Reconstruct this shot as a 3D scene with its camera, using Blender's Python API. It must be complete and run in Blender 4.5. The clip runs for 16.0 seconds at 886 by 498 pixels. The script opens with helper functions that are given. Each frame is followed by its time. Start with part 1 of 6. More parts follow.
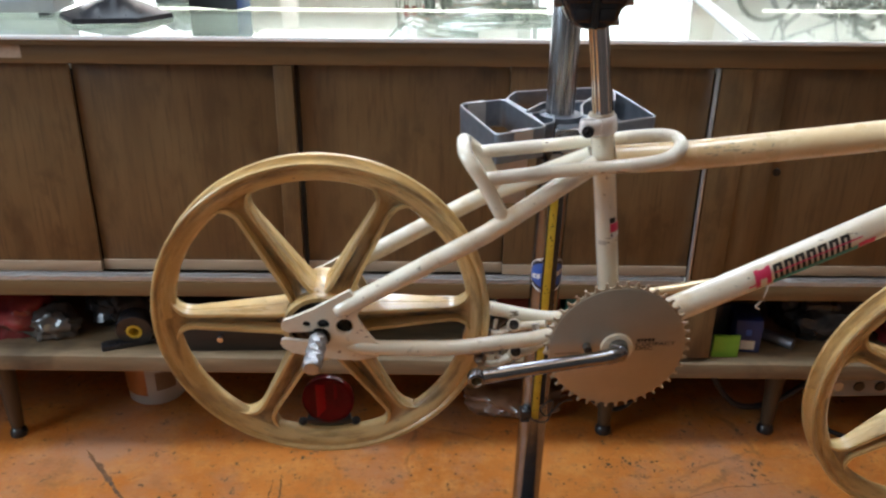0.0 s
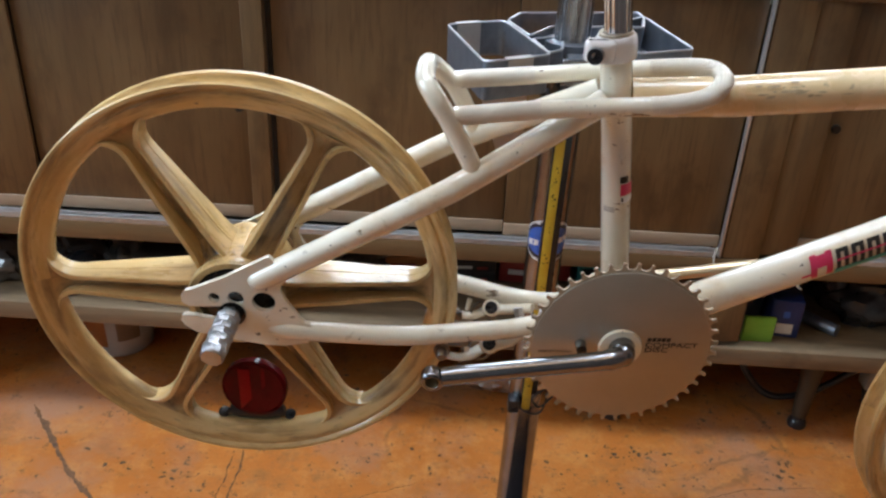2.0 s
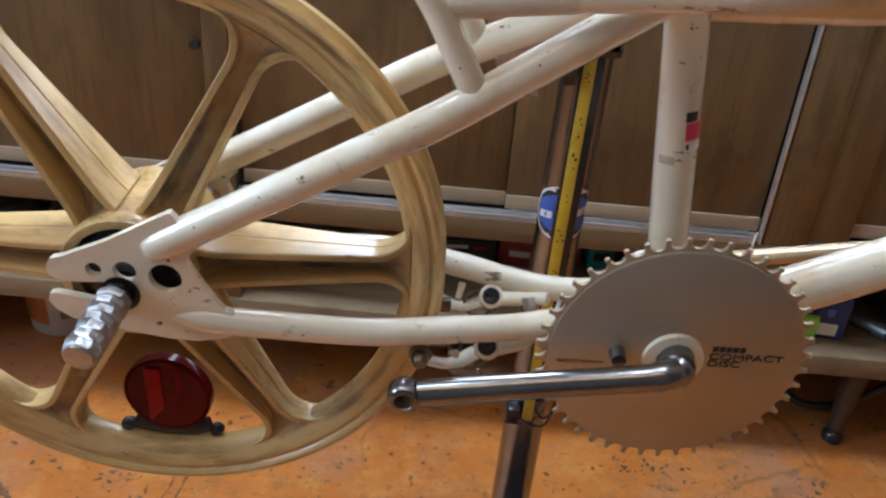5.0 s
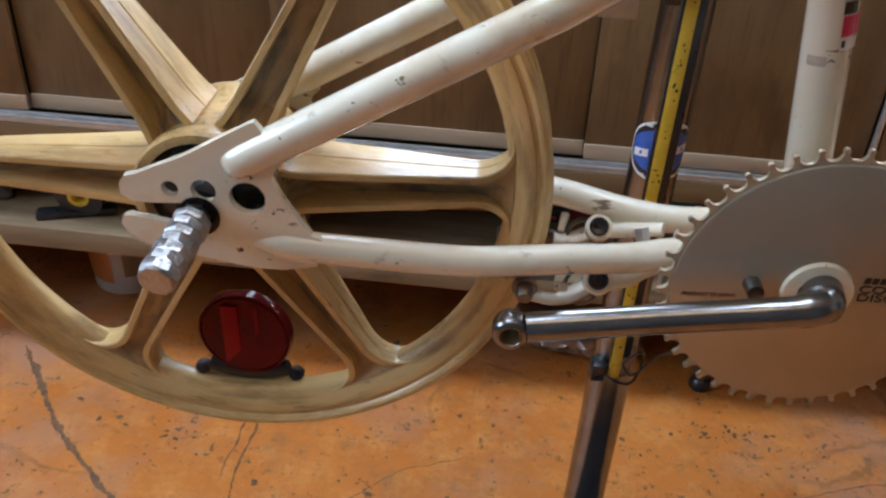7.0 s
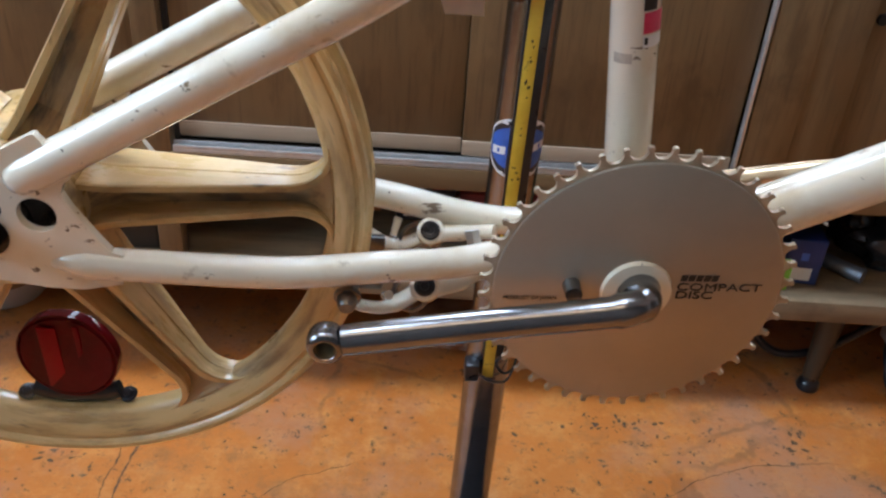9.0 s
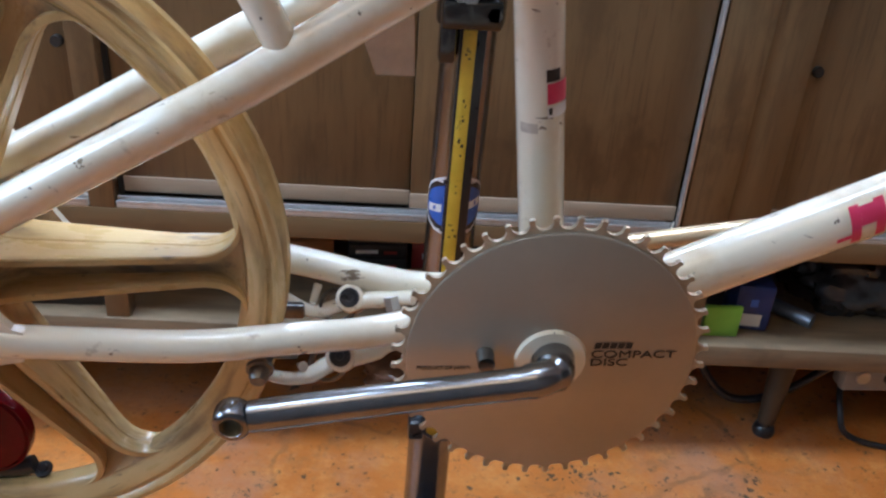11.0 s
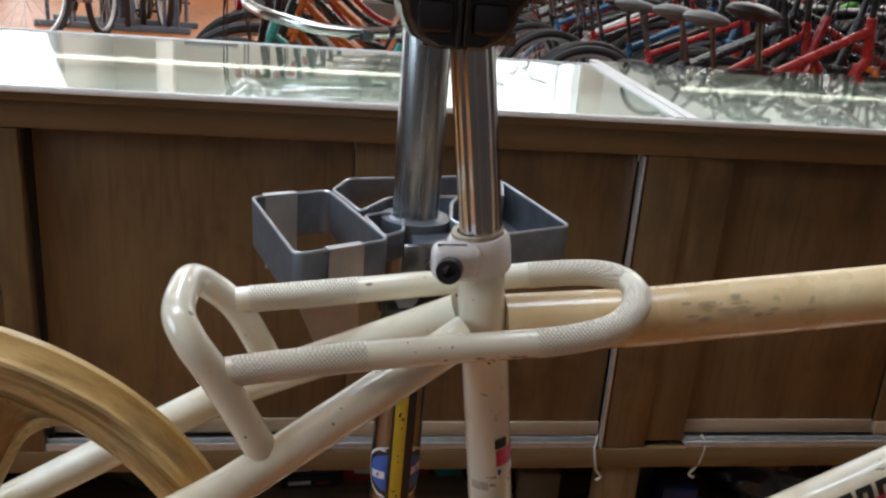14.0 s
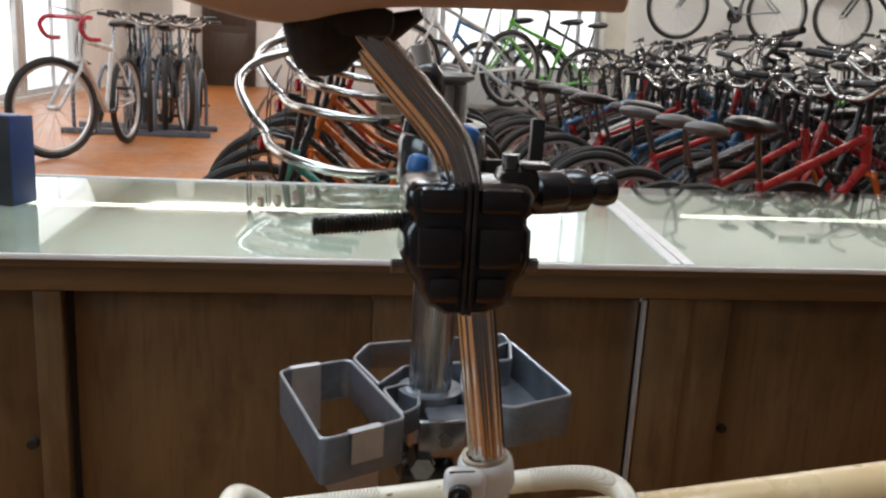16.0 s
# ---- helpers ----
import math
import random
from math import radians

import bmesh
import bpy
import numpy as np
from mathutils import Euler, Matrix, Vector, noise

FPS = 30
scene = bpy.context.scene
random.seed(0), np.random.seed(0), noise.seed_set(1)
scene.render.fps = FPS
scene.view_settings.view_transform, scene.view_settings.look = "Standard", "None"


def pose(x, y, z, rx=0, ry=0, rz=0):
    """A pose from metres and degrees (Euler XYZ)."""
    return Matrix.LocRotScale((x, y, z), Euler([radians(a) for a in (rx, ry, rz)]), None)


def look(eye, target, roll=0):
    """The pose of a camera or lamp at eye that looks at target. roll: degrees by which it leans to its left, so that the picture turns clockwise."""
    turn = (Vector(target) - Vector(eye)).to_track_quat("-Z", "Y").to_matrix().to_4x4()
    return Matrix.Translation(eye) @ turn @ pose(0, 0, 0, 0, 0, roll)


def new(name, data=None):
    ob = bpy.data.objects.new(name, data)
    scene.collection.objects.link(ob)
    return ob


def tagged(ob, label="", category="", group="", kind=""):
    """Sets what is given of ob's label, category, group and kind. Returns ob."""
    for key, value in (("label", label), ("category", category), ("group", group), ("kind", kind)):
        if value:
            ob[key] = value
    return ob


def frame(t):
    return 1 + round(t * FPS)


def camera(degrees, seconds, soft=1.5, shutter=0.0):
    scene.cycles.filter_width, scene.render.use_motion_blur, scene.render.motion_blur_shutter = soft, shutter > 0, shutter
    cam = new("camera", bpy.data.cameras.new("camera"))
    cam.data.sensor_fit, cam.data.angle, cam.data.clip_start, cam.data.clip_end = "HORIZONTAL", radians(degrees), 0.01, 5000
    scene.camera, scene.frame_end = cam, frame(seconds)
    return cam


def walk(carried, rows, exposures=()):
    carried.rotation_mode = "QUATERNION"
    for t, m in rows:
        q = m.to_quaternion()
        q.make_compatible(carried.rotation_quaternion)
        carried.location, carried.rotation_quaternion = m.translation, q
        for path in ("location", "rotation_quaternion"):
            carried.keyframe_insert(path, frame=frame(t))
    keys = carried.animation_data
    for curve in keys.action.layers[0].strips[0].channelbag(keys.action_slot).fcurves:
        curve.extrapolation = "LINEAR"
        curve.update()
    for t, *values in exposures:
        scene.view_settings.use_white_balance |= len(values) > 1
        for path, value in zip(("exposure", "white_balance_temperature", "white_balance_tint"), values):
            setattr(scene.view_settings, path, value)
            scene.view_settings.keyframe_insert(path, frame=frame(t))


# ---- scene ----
cam = camera(55.4, 16.0, soft=2.4)
PATH = [
    (0, (-0.061, 0.136, 1.298), (0.025, 1.952, 0.464), 0.8),
    (0.5, (-0.07, 0.153, 1.258), (0.047, 2.017, 0.541), 1.2),
    (1, (-0.072, 0.216, 1.222), (0.054, 2.028, 0.384), 1.2),
    (1.5, (-0.027, 0.303, 1.206), (0.045, 2.086, 0.303), 1.7),
    (2, (0.022, 0.373, 1.205), (0.041, 2.132, 0.254), 2.7),
    (2.5, (0.045, 0.428, 1.173), (0.062, 2.177, 0.204), 3.4),
    (3, (0.041, 0.474, 1.133), (0.031, 2.237, 0.189), 3.1),
    (3.2, (0.039, 0.489, 1.126), (0.066, 2.26, 0.197), 4.7),
    (5.3, (0.033, 0.589, 1.063), (0.062, 2.323, 0.067), 4.7),
    (5.5, (0.02, 0.593, 1.053), (0.033, 2.323, 0.05), 5.0),
    (6, (0.0, 0.601, 1.037), (-0.058, 2.32, 0.016), 4.7),
    (6.5, (-0.001, 0.61, 1.025), (-0.079, 2.322, -0.006), 3.8),
    (7, (0.002, 0.615, 1.015), (-0.083, 2.319, -0.028), 2.9),
    (7.5, (0.017, 0.621, 1.014), (-0.035, 2.322, -0.037), 3.0),
    (8, (0.033, 0.627, 1.014), (0.036, 2.328, -0.039), 3.2),
    (8.5, (0.051, 0.635, 1.015), (0.109, 2.336, -0.035), 3.6),
    (8.7, (0.057, 0.636, 1.015), (0.132, 2.338, -0.032), 3.8),
    (11, (0.101, 0.649, 1.029), (0.259, 2.399, 0.075), 4.2),
    (11.5, (0.093, 0.633, 1.074), (0.25, 2.424, 0.198), 3.7),
    (12, (0.087, 0.626, 1.131), (0.291, 2.46, 0.361), 3.8),
    (12.5, (0.085, 0.619, 1.161), (0.329, 2.476, 0.46), 3.7),
    (13, (0.078, 0.629, 1.17), (0.369, 2.495, 0.512), 3.9),
    (13.5, (0.073, 0.642, 1.166), (0.392, 2.506, 0.515), 4.3),
    (14, (0.067, 0.655, 1.172), (0.416, 2.517, 0.532), 4.5),
    (14.5, (0.07, 0.655, 1.183), (0.42, 2.523, 0.56), 4.0),
    (15, (0.068, 0.642, 1.219), (0.423, 2.531, 0.669), 3.9),
    (15.5, (0.065, 0.626, 1.248), (0.403, 2.534, 0.752), 3.4),
    (16, (0.056, 0.61, 1.282), (0.367, 2.533, 0.827), 3.1),
]
walk(cam, [(t, look(eye, target, roll)) for t, eye, target, roll in PATH],
     [(0.0, -0.1, 6400, 10), (1.0, -0.03, 6600, 10), (2.0, -0.01, 6200, 10), (3.0, 0.02, 6050, 10), (5.3, 0.0, 6000, 10), (7.5, -0.02, 5950, 10), (8.1, 0.22, 5950, 10), (8.5, 0.22, 5900, 10), (11.0, 0.20, 5450, 10), (11.5, 0.05, 5700, 10), (12.0, -0.32, 6100, 10), (12.5, -0.56, 6350, 10), (13.5, -0.64, 6480, 10), (16.0, -0.80, 6700, 10)])

# ---- world and lamps ----
world = bpy.data.worlds.new("world")
scene.world = world
world.use_nodes = True
wn = world.node_tree
sky = wn.nodes.new("ShaderNodeTexSky")
sky.sky_type = "NISHITA"
sky.sun_disc = False
sky.sun_elevation, sky.sun_rotation = radians(45), radians(300)
wn.nodes["Background"].inputs["Strength"].default_value = 0.12
wn.links.new(sky.outputs[0], wn.nodes["Background"].inputs["Color"])


def area_lamp(name, at, target, sx, sy, watts, color):
    data = bpy.data.lights.new(name, "AREA")
    data.shape, data.size, data.size_y = "RECTANGLE", sx, sy
    data.energy, data.color = watts, color
    ob = new(name, data)
    ob.matrix_world = look(at, target)
    return ob


CEIL = 3.4
# unseen area lamps overhead; the first is placed from the counter's floor shadow
area_lamp("ceiling_lamp", (-0.25, 1.40, CEIL - 0.12), (-0.25, 1.40, 0), 2.6, 0.70, 60, (0.76, 0.88, 1.0)).data.spread = radians(140)
# warm fill in place of floor bounce on the camera-facing sides
area_lamp("ceiling_lamp", (-0.20, 0.05, CEIL - 0.12), (-0.15, 0.30, 0), 2.2, 0.40, 11, (1.0, 0.68, 0.36))
# extra lamp to brighten the right-hand showroom wall
area_lamp("ceiling_lamp", (5.2, 8.0, CEIL - 0.12), (5.2, 8.0, 0), 4.5, 0.30, 110, (1.0, 0.98, 0.95))
# cool lamp added for white glare on spoke and tube tops
area_lamp("ceiling_lamp", (-0.3, 4.3, CEIL - 0.12), (-0.3, 4.3, 0), 0.5, 3.0, 85, (0.76, 0.88, 1.0))
# added to lift the packed rows on the right
area_lamp("ceiling_lamp", (3.6, 5.8, CEIL - 0.12), (3.6, 5.8, 0), 5.0, 0.30, 140, (1.0, 0.98, 0.95))
# broad fill for the window side of the showroom
area_lamp("ceiling_lamp", (-1.0, 9.0, CEIL - 0.12), (-1.0, 9.0, 0), 2.6, 2.60, 75, (1.0, 0.98, 0.95))
# added to brighten the far wall by the door
area_lamp("ceiling_lamp", (-1.2, 14.2, CEIL - 0.12), (-1.2, 14.6, 0), 2.6, 2.00, 90, (1.0, 0.98, 0.95))
# daylight in the openings of the windows
# cool side light through an unseen window added on the left
area_lamp("window_light", (-3.14, 0.55, 2.25), (0, 0.9, 0.8), 1.9, 1.2, 62, (0.66, 0.84, 1.0))
area_lamp("window_light", (-3.14, 9.0, 2.0), (0, 9.0, 1.0), 7.0, 2.0, 90, (0.92, 0.96, 1.0))
area_lamp("window_light", (2.2, 9.25, 2.0), (0.6, 2.0, 0.9), 1.5, 1.7, 12, (0.90, 0.95, 1.0))

# ---- materials ----
def nodes_of(m):
    m.use_nodes = True
    return m.node_tree, m.node_tree.nodes["Principled BSDF"]


def rgba(c):
    return (*c, 1.0)


def surf(name, c1, c2, scale=30.0, rough=0.5, metal=0.0, bump=0.0, bump_scale=None, stretch=(1, 1, 1), stain=None,
         rough_var=0.08, coat=0.0, spec=0.5, vary=0.0):
    """Two tones by noise, a stain layer (colour, scale, low, high), relief and uneven gloss."""
    m = bpy.data.materials.new(name)
    nt, b = nodes_of(m)
    N, L = nt.nodes.new, nt.links.new
    tc, mp = N("ShaderNodeTexCoord"), N("ShaderNodeMapping")
    L(tc.outputs["Object"], mp.inputs["Vector"])
    mp.inputs["Scale"].default_value = stretch
    n1 = N("ShaderNodeTexNoise")
    n1.inputs["Scale"].default_value, n1.inputs["Detail"].default_value, n1.inputs["Roughness"].default_value = scale, 6, 0.62
    L(mp.outputs[0], n1.inputs["Vector"])
    ramp = N("ShaderNodeValToRGB")
    ramp.color_ramp.elements[0].position, ramp.color_ramp.elements[1].position = 0.32, 0.68
    ramp.color_ramp.elements[0].color, ramp.color_ramp.elements[1].color = rgba(c1), rgba(c2)
    L(n1.outputs["Fac"], ramp.inputs["Fac"])
    col = ramp.outputs["Color"]
    for color, sc, lo, hi, *pull in (stain or []):
        n2 = N("ShaderNodeTexNoise")
        n2.inputs["Scale"].default_value, n2.inputs["Detail"].default_value, n2.inputs["Roughness"].default_value = sc, 5, 0.6
        if pull:
            mp2 = N("ShaderNodeMapping")
            mp2.inputs["Scale"].default_value = pull[0]
            L(tc.outputs["Object"], mp2.inputs["Vector"])
            L(mp2.outputs[0], n2.inputs["Vector"])
        else:
            L(tc.outputs["Object"], n2.inputs["Vector"])
        r2 = N("ShaderNodeMapRange")
        r2.inputs["From Min"].default_value, r2.inputs["From Max"].default_value = lo, hi
        L(n2.outputs["Fac"], r2.inputs["Value"])
        mx = N("ShaderNodeMix")
        mx.data_type = "RGBA"
        L(r2.outputs[0], mx.inputs["Factor"])
        L(col, mx.inputs["A"])
        mx.inputs["B"].default_value = rgba(color)
        col = mx.outputs["Result"]
    if vary:
        oi, hs = N("ShaderNodeObjectInfo"), N("ShaderNodeHueSaturation")
        mr = N("ShaderNodeMapRange")
        mr.inputs["To Min"].default_value, mr.inputs["To Max"].default_value = 1 - vary, 1 + vary
        L(oi.outputs["Random"], mr.inputs["Value"])
        L(mr.outputs[0], hs.inputs["Value"])
        L(col, hs.inputs["Color"])
        col = hs.outputs["Color"]
    L(col, b.inputs["Base Color"])
    n3 = N("ShaderNodeTexNoise")
    n3.inputs["Scale"].default_value, n3.inputs["Detail"].default_value = (bump_scale or scale * 2.3), 4
    L(mp.outputs[0], n3.inputs["Vector"])
    rr = N("ShaderNodeMapRange")
    rr.inputs["To Min"].default_value, rr.inputs["To Max"].default_value = max(0.02, rough - rough_var), min(1.0, rough + rough_var)
    L(n3.outputs["Fac"], rr.inputs["Value"])
    L(rr.outputs[0], b.inputs["Roughness"])
    b.inputs["Metallic"].default_value = metal
    b.inputs["Specular IOR Level"].default_value = spec
    b.inputs["Coat Weight"].default_value = coat
    b.inputs["Coat Roughness"].default_value = 0.07
    if bump:
        bp = N("ShaderNodeBump")
        bp.inputs["Strength"].default_value, bp.inputs["Distance"].default_value = bump, 0.004
        L(n3.outputs["Fac"], bp.inputs["Height"])
        L(bp.outputs[0], b.inputs["Normal"])
    return m


def glow(name, color, strength):
    m = bpy.data.materials.new(name)
    nt, b = nodes_of(m)
    b.inputs["Base Color"].default_value = rgba(color)
    b.inputs["Emission Color"].default_value = rgba(color)
    b.inputs["Emission Strength"].default_value = strength
    return m


def clear(name, tint, rough=0.02, ior=1.45):
    m = bpy.data.materials.new(name)
    nt, b = nodes_of(m)
    b.inputs["Base Color"].default_value = rgba(tint)
    b.inputs["Transmission Weight"].default_value = 1.0
    b.inputs["Roughness"].default_value = rough
    b.inputs["IOR"].default_value = ior
    return m


WHITE = surf("aged white enamel", (0.82, 0.76, 0.60), (0.86, 0.82, 0.71), 9, 0.22, bump=0.02, coat=0.9,
             stain=[((0.64, 0.50, 0.30), 14, 0.54, 0.78), ((0.42, 0.35, 0.25), 44, 0.66, 0.76), ((0.14, 0.11, 0.08), 75, 0.680, 0.700), ((0.22, 0.17, 0.12), 60, 0.675, 0.705, (0.35, 1, 1)), ((0.26, 0.20, 0.14), 130, 0.680, 0.720, (0.5, 1, 1)), ((0.60, 0.46, 0.26), 5, 0.56, 0.78)])
WHITE_SCUFF = surf("scuffed top tube enamel", (0.66, 0.47, 0.245), (0.75, 0.58, 0.35), 9, 0.28, bump=0.02, coat=0.6,
                   stain=[((0.56, 0.41, 0.22), 12, 0.55, 0.78), ((0.24, 0.18, 0.12), 46, 0.67, 0.76), ((0.12, 0.09, 0.06), 70, 0.685, 0.72, (0.35, 1, 1))])
COLLAR_W = surf("white painted collar", (0.80, 0.79, 0.80), (0.86, 0.85, 0.86), 20, 0.22, coat=0.4)
def nylon(name, pale, tan, dirt, grime, lo, hi, along=(70.0, 2.2)):
    """Aged nylon of a wheel: tones and wear drawn out along the rim or along a spoke, about the wheel's own axle."""
    m = bpy.data.materials.new(name)
    nt, b = nodes_of(m)
    N, L = nt.nodes.new, nt.links.new
    tc, sp, cb = N("ShaderNodeTexCoord"), N("ShaderNodeSeparateXYZ"), N("ShaderNodeCombineXYZ")
    L(tc.outputs["Object"], sp.inputs[0])

    def calc(op, a, c=None):
        q = N("ShaderNodeMath")
        q.operation = op
        for k, v in enumerate((a, c)):
            if v is None:
                continue
            if isinstance(v, (int, float)):
                q.inputs[k].default_value = v
            else:
                L(v, q.inputs[k])
        return q.outputs[0]

    x, y, z = sp.outputs
    r = calc("SQRT", calc("ADD", calc("MULTIPLY", x, x), calc("MULTIPLY", z, z)))
    L(calc("MULTIPLY", r, along[0]), cb.inputs[0])
    L(calc("MULTIPLY", calc("ARCTAN2", z, x), along[1]), cb.inputs[1])
    L(calc("MULTIPLY", y, 45.0), cb.inputs[2])

    def fac(vec, scale, a, c, detail=5):
        n, q = N("ShaderNodeTexNoise"), N("ShaderNodeMapRange")
        n.inputs["Scale"].default_value, n.inputs["Detail"].default_value, n.inputs["Roughness"].default_value = scale, detail, 0.62
        L(vec, n.inputs["Vector"])
        q.inputs["From Min"].default_value, q.inputs["From Max"].default_value = a, c
        L(n.outputs["Fac"], q.inputs["Value"])
        return q.outputs[0]

    def mix(f, a, color):
        q = N("ShaderNodeMix")
        q.data_type = "RGBA"
        L(f, q.inputs["Factor"])
        if isinstance(a, tuple):
            q.inputs["A"].default_value = rgba(a)
        else:
            L(a, q.inputs["A"])
        q.inputs["B"].default_value = rgba(color)
        return q.outputs["Result"]

    ob, polar = tc.outputs["Object"], cb.outputs[0]
    col = mix(fac(ob, 7, 0.35, 0.68), tan, pale)
    col = mix(fac(polar, 1.0, 0.52, 0.72), col, tuple(0.72 * k for k in tan))
    col = mix(fac(polar, 0.9, lo, hi, 7), col, dirt)
    col = mix(fac(ob, 10, 0.56, 0.74, 7), col, tuple(0.5 * (p + q) for p, q in zip(dirt, tan)))
    col = mix(fac(polar, 2.3, 0.64, 0.74, 6), col, grime)
    col = mix(fac(ob, 60, 0.70, 0.76), col, grime)
    L(col, b.inputs["Base Color"])
    rr = N("ShaderNodeMapRange")
    rr.inputs["To Min"].default_value, rr.inputs["To Max"].default_value = 0.20, 0.46
    L(fac(polar, 1.6, 0.3, 0.7), rr.inputs["Value"])
    L(rr.outputs[0], b.inputs["Roughness"])
    b.inputs["Coat Weight"].default_value, b.inputs["Coat Roughness"].default_value = 0.3, 0.12
    bp = N("ShaderNodeBump")
    bp.inputs["Strength"].default_value, bp.inputs["Distance"].default_value = 0.10, 0.002
    L(fac(polar, 3.5, 0.2, 0.8), bp.inputs["Height"])
    L(bp.outputs[0], b.inputs["Normal"])
    return m


MAG = nylon("yellowed nylon rim", (0.70, 0.53, 0.265), (0.61, 0.39, 0.14), (0.28, 0.18, 0.08), (0.15, 0.10, 0.06), 0.50, 0.68)
MAG_SPOKE = nylon("yellowed nylon spoke", (0.70, 0.53, 0.265), (0.61, 0.39, 0.14), (0.36, 0.24, 0.11), (0.18, 0.12, 0.07), 0.54, 0.72, (9.0, 3.0))
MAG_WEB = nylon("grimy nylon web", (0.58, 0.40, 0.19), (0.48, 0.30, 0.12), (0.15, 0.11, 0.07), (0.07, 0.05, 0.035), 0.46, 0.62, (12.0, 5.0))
CHROME = surf("chrome", (0.62, 0.62, 0.64), (0.72, 0.72, 0.73), 30, 0.10, 1.0, rough_var=0.04)
CHROME_B = surf("dulled bar chrome", (0.46, 0.45, 0.43), (0.58, 0.57, 0.55), 20, 0.22, 1.0, rough_var=0.06)
CHROME_S = surf("satin chrome", (0.36, 0.365, 0.38), (0.48, 0.485, 0.50), 12, 0.26, 1.0, rough_var=0.06, stretch=(6, 6, 0.3))
CHROME_D = surf("worn chrome", (0.20, 0.205, 0.22), (0.31, 0.315, 0.33), 26, 0.22, 1.0, rough_var=0.07,
                stain=[((0.16, 0.11, 0.07), 40, 0.64, 0.78)])
STEEL_DISC = surf("satin stainless steel", (0.43, 0.39, 0.32), (0.49, 0.45, 0.37), 14, 0.48, 0.8, rough_var=0.05,
                  stain=[((0.42, 0.36, 0.30), 22, 0.60, 0.80)])
TOOTH = surf("worn steel teeth", (0.36, 0.30, 0.22), (0.58, 0.50, 0.38), 90, 0.48, 0.45, stain=[((0.10, 0.08, 0.06), 60, 0.62, 0.74)])
GALV = surf("grey cast metal", (0.14, 0.158, 0.19), (0.22, 0.245, 0.285), 40, 0.36, 0.55, bump=0.12, bump_scale=300)
TAPE = surf("silver tape", (0.42, 0.42, 0.43), (0.54, 0.53, 0.52), 35, 0.36, 0.45, bump=0.2, bump_scale=90)
ALU = surf("dull aluminium", (0.52, 0.52, 0.52), (0.64, 0.64, 0.63), 50, 0.35, 0.7)
ALU_W = surf("pale aluminium edging", (0.68, 0.68, 0.68), (0.78, 0.78, 0.77), 50, 0.38, 0.25)
EDGE_W = surf("white painted edging", (0.78, 0.78, 0.77), (0.86, 0.86, 0.85), 40, 0.35)
BLACK = surf("black plastic", (0.012, 0.012, 0.014), (0.022, 0.022, 0.026), 40, 0.30, coat=0.2)
BLACK_M = surf("black cast iron", (0.008, 0.008, 0.010), (0.02, 0.02, 0.024), 40, 0.24, 0.0, coat=0.5, spec=0.5)
RUBBER = surf("tyre rubber", (0.012, 0.012, 0.013), (0.028, 0.027, 0.026), 60, 0.62, bump=0.3)
BOLT = surf("dark steel bolt", (0.10, 0.10, 0.10), (0.22, 0.21, 0.20), 90, 0.32, 0.9)
SADDLE = surf("cream vinyl", (0.55, 0.43, 0.34), (0.63, 0.50, 0.40), 20, 0.5, bump=0.06, bump_scale=300)
WOOD = surf("brown varnished plywood", (0.145, 0.088, 0.039), (0.187, 0.116, 0.053), 4, 0.34, bump=0.03, stretch=(5, 5, 0.7),
            stain=[((0.117, 0.070, 0.032), 3.0, 0.48, 0.74, (4, 4, 0.5)), ((0.119, 0.072, 0.032), 2.2, 0.48, 0.76), ((0.092, 0.055, 0.025), 7, 0.52, 0.70, (2, 2, 0.9)), ((0.106, 0.064, 0.030), 26, 0.50, 0.72, (5, 5, 0.35)), ((0.066, 0.040, 0.020), 4.5, 0.62, 0.74)], vary=0.05)
WOOD_H = surf("brown varnished rail", (0.134, 0.083, 0.037), (0.178, 0.112, 0.052), 7, 0.40, bump=0.05, stretch=(0.6, 7, 7),
              stain=[((0.066, 0.040, 0.022), 3.5, 0.56, 0.82)])
WOOD_L = surf("dark leg wood", (0.045, 0.030, 0.018), (0.070, 0.048, 0.028), 6, 0.5, stretch=(5, 5, 0.7))
WOOD_P = surf("pale door lip", (0.30, 0.22, 0.15), (0.40, 0.30, 0.20), 9, 0.5, stretch=(0.6, 6, 6))
WOOD_S = surf("worn shelf board", (0.15, 0.10, 0.055), (0.25, 0.175, 0.10), 8, 0.55, bump=0.08, stretch=(0.7, 6, 6),
              stain=[((0.07, 0.05, 0.03), 6, 0.55, 0.75)])
# near-black stands for the shade inside gaps, slits and holes
DARK = surf("gap shade", (0.012, 0.009, 0.007), (0.02, 0.015, 0.01), 10, 0.8)
RED_LENS = surf("red reflector lens", (0.085, 0.0015, 0.004), (0.14, 0.003, 0.006), 30, 0.12, rough_var=0.04, spec=0.14)
RED_DIM = surf("dim red reflector band", (0.17, 0.003, 0.007), (0.23, 0.004, 0.009), 30, 0.16, rough_var=0.04, spec=0.14)
RED_BAND = surf("bright red reflector band", (0.26, 0.004, 0.009), (0.34, 0.006, 0.011), 30, 0.14, rough_var=0.04, spec=0.14)
YELLOW = surf("yellow rule tape", (0.62, 0.44, 0.03), (0.74, 0.55, 0.06), 40, 0.4, stain=[((0.10, 0.07, 0.03), 70, 0.62, 0.72)])
BLUE = surf("blue sticker", (0.03, 0.10, 0.42), (0.05, 0.15, 0.55), 40, 0.3)
STICK_W = surf("white sticker print", (0.75, 0.75, 0.75), (0.85, 0.85, 0.85), 40, 0.4)
